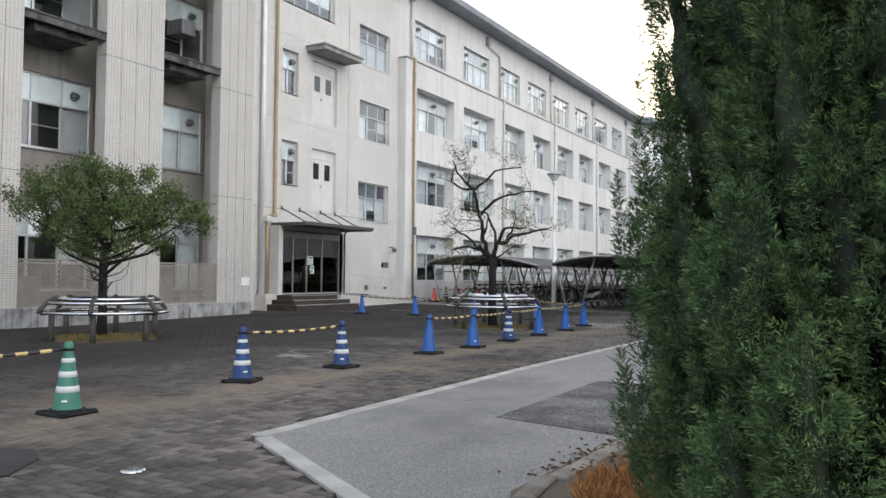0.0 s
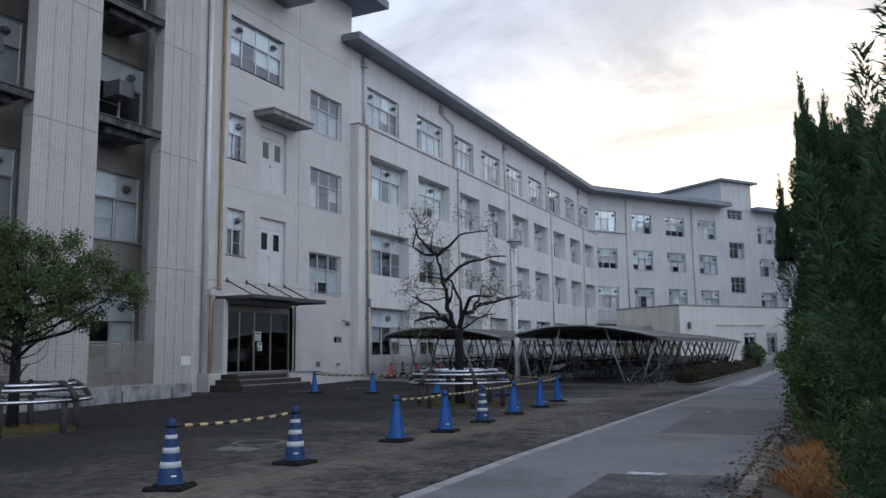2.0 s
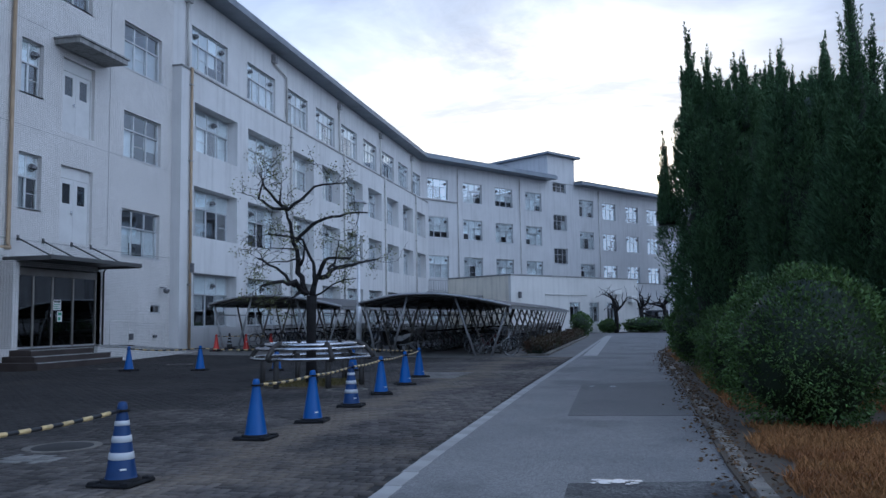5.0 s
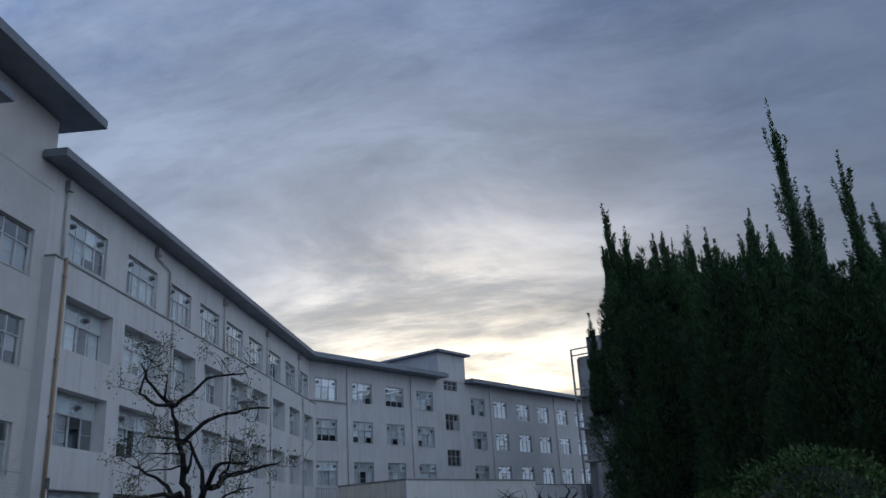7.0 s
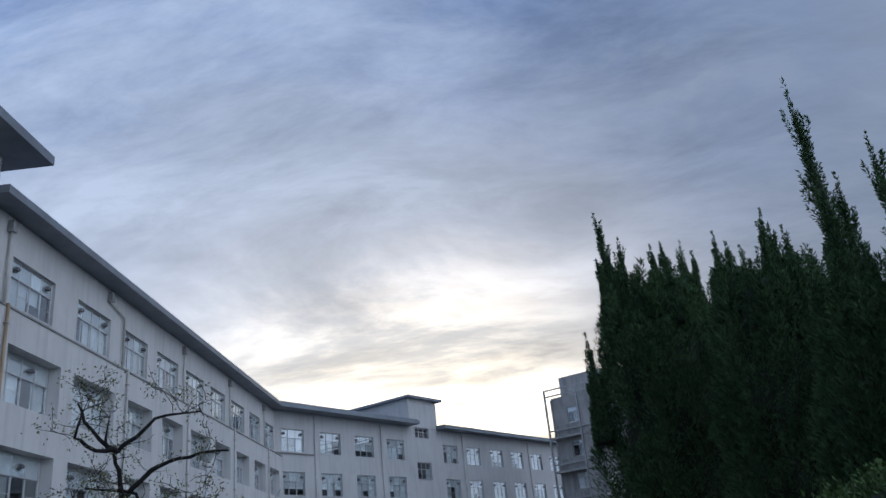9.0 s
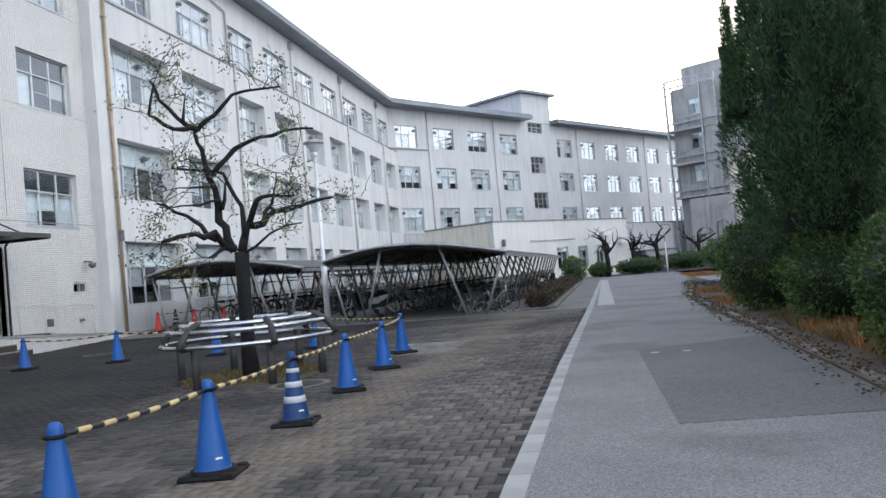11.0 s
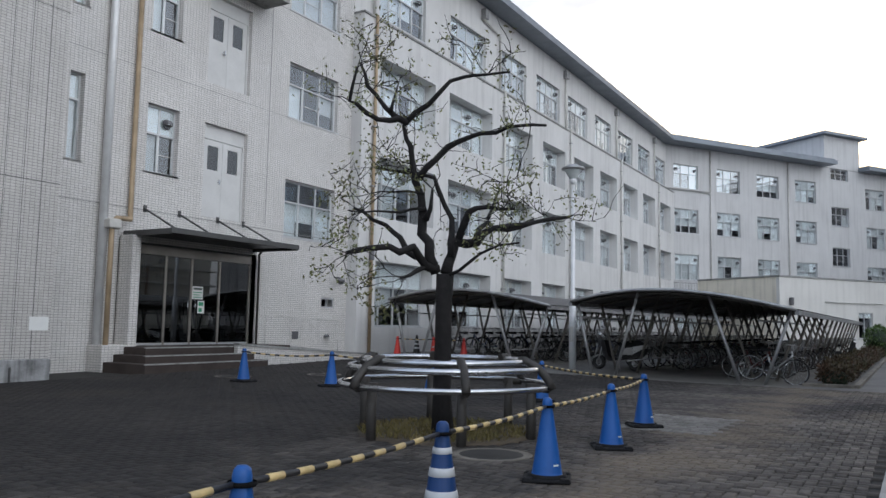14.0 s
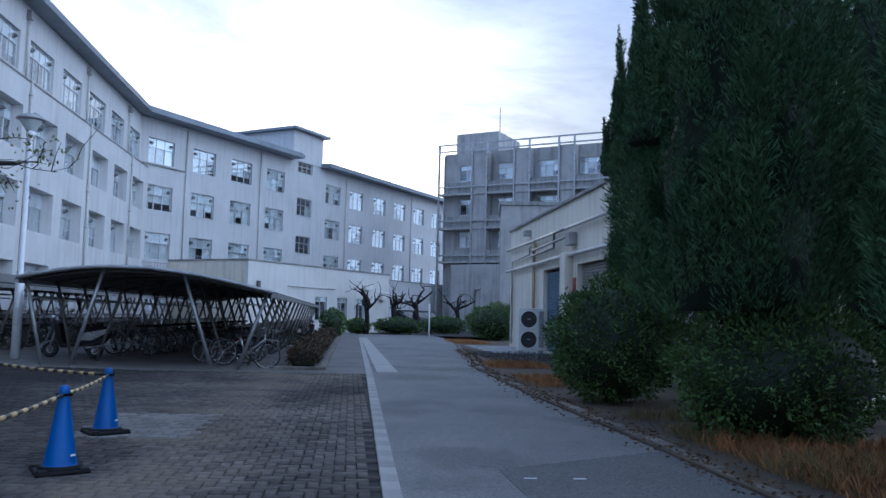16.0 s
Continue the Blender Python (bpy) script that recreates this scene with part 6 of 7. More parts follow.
gd = gr.normal(size=(n, 3))
gd[:, 2] = np.abs(gd[:, 2]) * 0.5
tagged(new("gravel", blades_mesh("gravel", GRAVEL, gp, gp + 0.07 * gd / np.linalg.norm(gd, axis=1, keepdims=True), 0.03, gr, 0.3)), "grey gravel before the shed", "gravel", kind="stuff")

RIGHT = Vector((0.726, 0.688, 0))
AWAY = Vector((-0.688, 0.726, 0))


def branch(shape, rnd, p, d, length, r, depth, ends, droop=0.0, twist=0.35):
    """One crooked limb and its side shoots."""
    pts, radii = [p], [r]
    steps = 4
    q, dd = p.copy(), d.normalized()
    for i in range(steps):
        dd = (dd + Vector((rnd.gauss(0, twist), rnd.gauss(0, twist), rnd.gauss(0, twist * 0.7) - droop))).normalized()
        q = q + dd * length / steps
        pts.append(q.copy())
        radii.append(r * (1 - 0.62 * (i + 1) / steps))
    shape.tube(pts, radii, 7 if r > 0.03 else 5, True)
    if depth == 0:
        ends += [pts[-1], pts[-2], pts[-3]]
        return
    ends.append(pts[-1])
    for i in range(2 if depth > 1 else 3):
        k = rnd.choice((2, 3, 4))
        side = Vector((rnd.gauss(0, 1), rnd.gauss(0, 1), rnd.gauss(0.35, 0.6))).normalized()
        branch(shape, rnd, pts[k], (dd * 0.6 + side).normalized(), length * rnd.uniform(0.45, 0.75), max(0.006, radii[k] * 0.62), depth - 1, ends, droop, twist)


def leaf_cluster(points, per, spread, leaf, seed, mat, droop=0.4):
    g = np.random.default_rng(seed)
    c = np.repeat(np.array([tuple(q) for q in points]), per, axis=0)
    p = c + g.normal(size=c.shape) * spread
    d = g.normal(size=c.shape) + np.array([0, 0, -droop])
    d /= np.linalg.norm(d, axis=1, keepdims=True)
    return blades_mesh("leaves", mat, p, p + d * (leaf * (0.7 + 0.6 * g.random(len(p))))[:, None], leaf * 0.24, g, 0.15)


# the pollarded tree in the court
base = Vector((-9.15, 19.55, gz(-9.15, 19.55)))
court_tree = thing("court_tree", "gnarled pollarded tree with sparse olive leaves in a ring seat", "tree", Matrix.Translation(base))
wood = Shape()
ends = []
tr = random.Random(5)


def at_(px, pz, depth=0.0):
    return RIGHT * px + AWAY * depth + Vector((0, 0, pz))


wood.tube([at_(0.02, -0.1), at_(0.0, 0.5, 0.02), at_(0.0, 1.1), at_(0.0, 1.6), at_(0.01, 1.92)], [0.15, 0.112, 0.104, 0.104, 0.112], 12)
limbs = [
    (0.085, [(-0.1, 1.93, 0.0), (-0.19, 2.31, 0.03), (-0.27, 2.63, 0.06), (-0.37, 3.07, 0.09), (-0.43, 3.5, 0.12), (-0.52, 3.77, 0.15)]),
    (0.05, [(-0.52, 3.77, -0.0), (-0.73, 3.76, -0.07), (-1.03, 3.81, -0.15), (-1.24, 3.92, -0.22), (-1.17, 4.31, -0.3)]),
    (0.05, [(-0.52, 3.77, 0.0), (-0.76, 3.97, 0.12), (-0.98, 4.26, 0.23), (-1.06, 4.58, 0.35)]),
    (0.03, [(-0.71, 3.9, 0.0), (-0.57, 4.36, 0.3)]),
    (0.045, [(-0.52, 3.76, -0.0), (-0.27, 3.98, -0.12), (-0.03, 4.26, -0.25), (0.21, 4.31, -0.38), (0.65, 4.36, -0.5)]),
    (0.055, [(-0.34, 3.08, -0.0), (-0.16, 3.31, -0.12), (0.05, 3.5, -0.24), (0.32, 3.61, -0.36), (0.65, 3.69, -0.48), (1.08, 3.71, -0.6)]),
    (0.05, [(-0.25, 2.58, -0.0), (-0.19, 2.95, -0.1)]),
    (0.055, [(0.08, 2.15, 0.0), (0.11, 2.42, 0.1), (0.04, 2.79, 0.2), (-0.08, 3.16, 0.3), (-0.43, 3.23, 0.4), (-0.81, 3.28, 0.5)]),
    (0.085, [(0.02, 1.93, 0.0), (0.11, 2.17, 0.09), (0.13, 2.35, 0.17), (0.48, 2.36, 0.26), (0.7, 2.55, 0.34), (0.97, 2.61, 0.43), (1.35, 2.69, 0.51), (1.84, 2.79, 0.6)]),
    (0.06, [(0.17, 2.36, -0.0), (0.27, 2.69, -0.13), (0.48, 2.74, -0.27), (0.76, 2.71, -0.4)]),
    (0.05, [(0.4, 2.39, 0.0), (0.48, 2.52, 0.18), (0.65, 2.63, 0.36), (0.81, 2.59, 0.54), (1.19, 2.62, 0.72), (1.46, 2.79, 0.9)]),
    (0.03, [(0.54, 2.63, 0.0), (0.7, 2.9, 0.25), (0.84, 3.2, 0.5)]),
    (0.075, [(-0.08, 1.98, -0.0), (-0.33, 2.1, -0.11), (-0.6, 2.15, -0.23), (-0.98, 2.17, -0.34), (-1.25, 2.1, -0.45)]),
    (0.05, [(-0.16, 1.97, -0.0), (-0.38, 1.94, -0.15), (-0.57, 1.85, -0.3)]),
    (0.05, [(-0.35, 2.12, 0.0), (-0.54, 2.36, 0.1), (-0.71, 2.52, 0.2), (-0.98, 2.69, 0.3), (-1.08, 2.74, 0.4)]),
    (0.025, [(-0.25, 2.71, -0.0), (-0.6, 2.63, -0.17), (-0.92, 2.61, -0.33), (-1.25, 2.58, -0.5)]),
    (0.02, [(-0.27, 2.9, 0.0), (-0.6, 2.95, 0.3), (-0.87, 2.96, 0.6)]),
    (0.03, [(-0.0, 1.88, -0.0), (0.32, 2.15, -0.45), (0.65, 2.25, -0.9)]),
]
for thick, lm in limbs:
    pts = [at_(*q) for q in lm]
    fine = []
    for a, b in zip(pts, pts[1:]):
        fine += [a, (a + b) / 2 + Vector((tr.gauss(0, 0.025), tr.gauss(0, 0.025), tr.gauss(0, 0.025)))]
    fine.append(pts[-1])
    wood.tube(fine, [0.84 * thick * (1 - 0.66 * i / (len(fine) - 1)) * tr.uniform(0.92, 1.12) for i in range(len(fine))], 9)
    for k in range(4):
        i = tr.randrange((2 * len(fine)) // 3, len(fine))
        dd = (fine[i] - fine[i - 1]).normalized() * 0.5 + Vector((tr.gauss(0, 0.7), tr.gauss(0, 0.7), tr.gauss(0.25, 0.6)))
        branch(wood, tr, fine[i], dd, tr.uniform(0.35, 0.8), 0.0065, 1, ends, 0.03, 0.3)
part("trunk", wood, BARK, court_tree, "dark knotted trunk and limbs")
picked = [q for q in ends if tr.random() < 0.34]
part("leaves", leaf_cluster(picked, 10, 0.075, 0.056, 70, TREE_LEAF), TREE_LEAF, court_tree, "sparse drooping olive-green leaves")

# the small round-headed tree
base = Vector((-14.9, 11.6, gz(-14.9, 11.6)))
round_tree = thing("court_tree", "small round-headed evergreen tree in a ring seat", "tree", Matrix.Translation(base))
wood, ends = Shape(), []
tr = random.Random(11)
wood.tube([(0, 0, -0.1), (0.03, 0, 0.6), (-0.02, 0.03, 1.2), (0.03, 0.0, 1.9), (0.0, 0.05, 2.7), (0.02, 0.02, 3.4)], [0.13, 0.1, 0.095, 0.085, 0.06, 0.02], 10)
# long bowed limbs that carry the crown
for k in range(20):
    a = k * 2.39996
    z = 1.35 + 0.085 * k
    reach = 1.68 * math.sin(math.pi * (0.32 + 0.5 * k / 20)) * tr.uniform(0.85, 1.1)
    out_ = Vector((math.cos(a), math.sin(a), 0))
    tip = out_ * reach + Vector((0, 0, z + 0.75 - 0.012 * k))
    mid = out_ * reach * 0.55 + Vector((tr.gauss(0, 0.08), tr.gauss(0, 0.08), z + 0.28))
    wood.tube([Vector((0, 0, z)), mid, tip], [0.045, 0.028, 0.01], 6)
    for q in range(6):
        f = 0.35 + 0.65 * q / 5
        p = mid.lerp(tip, max(0.0, 2 * f - 1)) if f > 0.5 else Vector((0, 0, z)).lerp(mid, 2 * f)
        branch(wood, tr, p, (out_ * 0.5 + Vector((tr.gauss(0, 0.7), tr.gauss(0, 0.7), 0.55))).normalized(), tr.uniform(0.35, 0.6), 0.011, 1, ends, -0.02, 0.25)
# bare lower boughs
for a, z in ((2.2, 0.95), (2.5, 1.2), (-0.75, 1.05), (-0.55, 1.35)):
    branch(wood, tr, Vector((0, 0, z)), Vector((math.cos(a), math.sin(a), 0.12)), 1.3, 0.035, 1, [], -0.03, 0.2)
# a sprig that stands apart from the crown
sprig = []
side_ = RIGHT * 1.95
wood.tube([Vector((0, 0, 1.7)), RIGHT * 1.0 + Vector((0, 0, 2.15)), side_ + Vector((0, 0, 2.75))], [0.03, 0.02, 0.008], 6)
for q in range(7):
    branch(wood, tr, side_ * 0.9 + Vector((0, 0, 2.5 + 0.04 * q)), (RIGHT + Vector((tr.gauss(0, 0.5), tr.gauss(0, 0.5), tr.gauss(0.3, 0.5)))).normalized(), 0.4, 0.008, 1, sprig, 0.0, 0.3)
part("trunk", wood, BARK, round_tree)
top = [q for q in ends if q.z > 1.75]
part("leaves", leaf_cluster(top, 25, 0.08, 0.066, 71, ROUND_LEAF, 0.0), ROUND_LEAF, round_tree, "dense small green leaves")
part("sprig_leaves", leaf_cluster(sprig, 16, 0.07, 0.07, 72, ROUND_LEAF, 0.0), ROUND_LEAF, round_tree)
far_trees = [(-3.6, 72.0, 3.9, 81), (-1.5, 74.5, 3.8, 82), (0.6, 78.5, 4.4, 83), (4.2, 80.0, 4.0, 84)]
for x, y, h, sd in far_trees:
    t_ = thing("bare_tree", "bare heavily pollarded tree beyond the lane", "tree", pose(x, y, 0.0), "pollarded trees at the end of the lane")
    wood, ends, tr = Shape(), [], random.Random(sd)
    wood.tube([(0, 0, -0.3), (0.05, 0, h * 0.3), (-0.05, 0.05, h * 0.55)], [0.22, 0.18, 0.17], 8)
    for k in range(6):
        a = k * 1.1 + sd
        branch(wood, tr, Vector((0, 0, h * (0.42 + 0.03 * k))), Vector((math.cos(a), math.sin(a), 0.8)), h * 0.42, 0.12, 1, ends, -0.05, 0.4)
    part("trunk", wood, BARK, t_)


# ---- ring seats round the trees ----
def ring_seat(x, y):
    z = gz(x, y)
    ob = thing("ring_seat", "round steel tube seat on dark posts about a tree", "bench", pose(x, y, z, 0, 0, 10), "ring seats round the trees")
    for r, h, th in ((1.28, 0.60, 0.035), (1.16, 0.80, 0.038), (0.98, 0.88, 0.038)):
        part("tube", Shape().ring((0, 0, h), r, th, "z", 48, 8), STEEL, ob, "bright steel ring")
    for k in range(6):
        a = k * math.pi / 3
        c, s = math.cos(a), math.sin(a)
        part("post", Shape().tube([(1.08 * c, 1.08 * s, -0.15), (1.08 * c, 1.08 * s, 0.64)], 0.06, 8), BRONZE_POST, ob)
        br = Shape().tube([(1.34 * c, 1.34 * s, 0.58), (1.29 * c, 1.29 * s, 0.68), (1.17 * c, 1.17 * s, 0.82), (1.0 * c, 1.0 * s, 0.91), (0.93 * c, 0.93 * s, 0.9)], 0.05, 7).tube([(1.3 * c, 1.3 * s, 0.58), (1.02 * c, 1.02 * s, 0.6)], 0.045, 7)
        part("bracket", br, BRONZE_POST, ob)
    return ob


ring_seat(-9.2, 19.7)
ring_seat(-14.45, 11.35)
for x, y, sd in ((-9.2, 19.7, 90), (-14.45, 11.35, 91)):
    z = gz(x, y)
    tagged(new("tree_pit", Shape().lathe([(0.0, 0.02), (0.9, 0.02), (1.05, 0.015), (1.06, -0.1)], (x, y, z), 24).mesh("tree_pit", SOIL)), "bare soil round a tree", "soil", kind="structure")
    grass("grass_tufts", "thin yellow-green grass under a tree", (x - 1.05, x + 1.05), (y - 1.05, y + 1.05), 4000, 0.085, WEED, sd, z + 0.02, lambda px, py, pz, x=x, y=y: (px - x) ** 2 + (py - y) ** 2 < 1.05)


# ---- traffic cones and bars ----
def cone(x, y, body, striped, label, group, tag=True, size=1.0, turn=0.0):
    z = gz(x, y)
    ob = thing("traffic_cone", label, "traffic cone", pose(x, y, z, 0, 0, turn), group)

    def make(kind):
        s = Shape()
        if kind == "base":
            s.box(-0.205, 0.205, -0.205, 0.205, 0.0, 0.03, 0.012)
            s.lathe([(0.17, 0.03), (0.165, 0.055), (0.14, 0.058), (0.13, 0.03)], (0, 0, 0), 20)
            for a, b in ((-1, -1), (-1, 1), (1, -1), (1, 1)):
                s.box(0.155 * a - 0.045, 0.155 * a + 0.045, 0.155 * b - 0.045, 0.155 * b + 0.045, -0.002, 0.045, 0.012)
            return s.mesh("base", RUBBER)
        if kind == "body":
            s.lathe([(0.16, 0.045), (0.135, 0.05), (0.128, 0.075), (0.046, 0.60), (0.043, 0.62), (0.044, 0.655), (0.038, 0.685), (0.022, 0.70), (0.0, 0.702)], (0, 0, 0), 22)
            return s.mesh("body", body)
        lo, hi = kind
        r = lambda h: 0.128 - 0.082 * (h - 0.075) / 0.525
        s.lathe([(r(lo) + 0.001, lo), (r(lo) + 0.004, lo + 0.002), (r(hi) + 0.004, hi - 0.002), (r(hi) + 0.001, hi)], (0, 0, 0), 22)
        return s.mesh("band", BAND)

    b = part("body", shared(("cone", body.name), lambda: make("body")), body, ob)
    part("base", shared("cone_base", lambda: make("base")), RUBBER, ob, "black rubber weight")
    if striped:
        for lo, hi in ((0.215, 0.275), (0.36, 0.415), (0.50, 0.54)):
            part("band", shared(("band", lo), lambda: make((lo, hi))), BAND, ob, "white reflective band")
    if tag:
        part("sticker", shared("sticker", lambda: Shape().box(-0.026, 0.026, -0.006, 0.004, 0, 0.016, 0.002).mesh("sticker", PAPER)), PAPER, ob, "", pose(0.079, -0.09, 0.13, -8, 0, 42))
    return ob


def bar(p, q, sag=0.03):
    """A black and yellow bar between two cone heads."""
    a, b = Vector((*p, gz(*p) + 0.625)), Vector((*q, gz(*q) + 0.625))
    ob = thing("barrier_bar", "black and yellow striped bar hung between cones", "barrier", None, "barrier bars")
    d = (b - a).normalized()
    a0, b0 = a + d * 0.055, b - d * 0.055
    n = max(6, int((b0 - a0).length / 0.11))
    pts = [a0 + (b0 - a0) * i / n - Vector((0, 0, sag * 4 * (i / n) * (1 - i / n))) for i in range(n + 1)]
    part("pole", Shape().tube(pts, 0.0165, 8), BLACK, ob)
    for i in range(1, n - 1, 2):
        part("stripe", Shape().tube([pts[i], pts[i + 1]], 0.0185, 8), YELLOW, ob, "faded yellow stripe")
    for c in (a, b):
        part("ring", Shape().ring((c.x, c.y, c.z), 0.055, 0.012, "z", 16, 6), RUBBER, ob, "black end ring")
    return ob


FRONT = [(-6.8, 12.15), (-6.73, 13.72), (-6.85, 15.62), (-7.0, 17.68), (-7.13, 19.78), (-7.4, 21.95)]
g1 = "cones along the court"
cone(-6.55, 4.83, GREEN, True, "green traffic cone with white reflective bands", g1)
cone(-6.9, 2.75, GREEN, True, "green traffic cone with white reflective bands", g1)
cone(-6.85, 7.53, NAVY, True, "dark blue traffic cone with white reflective bands", g1, True, 1, 20)
cone(-6.77, 9.53, NAVY, True, "dark blue traffic cone with white reflective bands", g1)
for n, (x, y) in enumerate(FRONT):
    if n == 2:
        cone(x, y, NAVY, True, "dark blue traffic cone with white reflective bands", g1, True, 1, 8)
    else:
        cone(x, y, BLUE, False, "plain bright blue traffic cone on a black base", g1, n > 0, 1, 7 * n)
BACK = [(-16.45, 23.75), (-14.4, 24.1), (-12.1, 24.2), (-9.9, 24.3)]
for n, (x, y) in enumerate(BACK):
    cone(x, y, BLUE, False, "plain bright blue traffic cone on a black base", g1, False, 1, 11 * n)
REDS = [(-19.3, 33.9), (-18.3, 34.6), (-17.4, 35.1)]
for x, y in REDS:
    cone(x, y, RED, False, "plain red traffic cone by the bicycle shelter", "red cones", False)
cone(-19.6, 35.6, material("black_cone", (0.03, 0.03, 0.03), 0.6), True, "black traffic cone with pale bands", "red cones", False)
bar((-6.55, 4.83), (-6.9, 2.75))
bar((-6.85, 7.53), (-6.77, 9.53))
for a, b in zip(FRONT, FRONT[1:]):
    bar(a, b, 0.02)
for a, b in zip(BACK, BACK[1:]):
    bar(a, b, 0.05)
bar(BACK[3], FRONT[5], 0.03)
for a, b in zip(REDS, REDS[1:]):
    bar(a, b, 0.02)

# ---- street lamp ----
LX, LY = -13.0, 33.8
lamp = thing("street_lamp", "pale steel lamp post with a conical lamp head", "street lamp", pose(LX, LY, gz(LX, LY)))
part("pole", Shape().tube([(0, 0, -0.1), (0, 0, 1.9), (0, 0, 1.95), (0, 0, 5.6)], [0.11, 0.105, 0.07, 0.05], 12), WHITE_PIPE, lamp, "pale grey tapered pole")
part("collar", Shape().lathe([(0.07, 5.55), (0.1, 5.6), (0.1, 5.7), (0.06, 5.75)], (0, 0, 0), 14), WHITE_PIPE, lamp)
part("bowl", Shape().lathe([(0.09, 5.7), (0.13, 5.75), (0.27, 5.98), (0.28, 6.0)], (0, 0, 0), 20), LAMP_GLASS, lamp, "frosted conical bowl")
part("cap", Shape().lathe([(0.29, 5.98), (0.36, 6.0), (0.33, 6.06), (0.15, 6.14), (0.0, 6.16)], (0, 0, 0), 20), GALV, lamp, "flat metal cap")
part("hatch", Shape().box(-0.05, 0.05, -0.12, -0.08, 0.8, 1.25, 0.01), PIPE, lamp)


# ---- bicycle shelters ----
def shelter(x0, x1, y0, y1, label):
    """Arched sheet roof on leaning struts in pairs."""
    ob = thing("bicycle_shelter", label, "bicycle shelter", None, "bicycle shelters")
    z0 = gz((x0 + x1) / 2, y0)
    wdt = x1 - x0

    def top(f):
        return z0 + float(np.interp(f, (0, 0.1, 0.2, 0.32, 0.5, 0.68, 0.85, 1.0), (2.02, 2.16, 2.26, 2.33, 2.32, 2.21, 2.03, 1.83)))

    prof = [(x0 + wdt * f, top(f)) for f in np.linspace(0, 1, 15)]
    roof = Shape()
    for (xa, za), (xb, zb) in zip(prof, prof[1:]):
        for dz, flip in ((0.0, False), (-0.05, True)):
            q = [(xa, y0 - 0.3, za + dz), (xb, y0 - 0.3, zb + dz), (xb, y1, zb + dz), (xa, y1, za + dz)]
            roof.quad(*(q[::-1] if flip else q), smooth=False)
    part("roof", roof, ROOF_SHEET, ob, "dark arched sheet roof")
    for yy in (y0 - 0.3, y1):
        part("edge_trim", Shape().tube([(x, yy, z - 0.025) for x, z in prof], 0.045, 6), GALV, ob)
    for f in (0.0, 1.0):
        part("eave_beam", Shape().box(x0 + wdt * f - 0.05, x0 + wdt * f + 0.05, y0 - 0.3, y1, top(f) - 0.14, top(f) - 0.03), GALV, ob)
    strut = {}
    feet = (((0.55, 0.1), (1.15, 1.8)), ((wdt - 1.35, wdt - 2.1), (wdt - 0.8, wdt - 0.15)))
    y = y0
    n = 0
    while y <= y1:
        for pair in feet:
            for foot_x, top_x in pair:
                part("strut", Shape().tube([(x0 + foot_x, y, gz(x0 + foot_x, y) - 0.05), (x0 + top_x, y, top(top_x / wdt) - 0.05)], 0.042 if n else 0.046, 6), GALV if n == 0 else RACK_STEEL, ob)
        part("rafter", Shape().tube([(x, y, z - 0.09) for x, z in prof[::2]], 0.035, 5), RACK_STEEL, ob)
        y += 2.0
        n += 1
    for fx in (x0 + 0.2, x1 - 0.9):
        part("rail", Shape().tube([(fx, y0, z0 + 1.55), (fx, y1, z0 + 1.55)], 0.025, 5), GALV, ob)
    part("wheel_rail", Shape().tube([(x1 - 1.6, y0 + 0.3, z0 + 0.42), (x1 - 1.6, y1, z0 + 0.42)], 0.022, 5), GALV, ob)
    part("wheel_rail", Shape().tube([(x0 + 1.4, y0 + 0.3, z0 + 0.42), (x0 + 1.4, y1, z0 + 0.42)], 0.022, 5), GALV, ob)
    return ob


shelter(-12.3, -6.6, 32.1, 60.5, "bicycle shelter with a dark arched roof on slanted struts")
shelter(-19.5, -13.65, 33.9, 62.0, "bicycle shelter with a dark arched roof near the school wall")


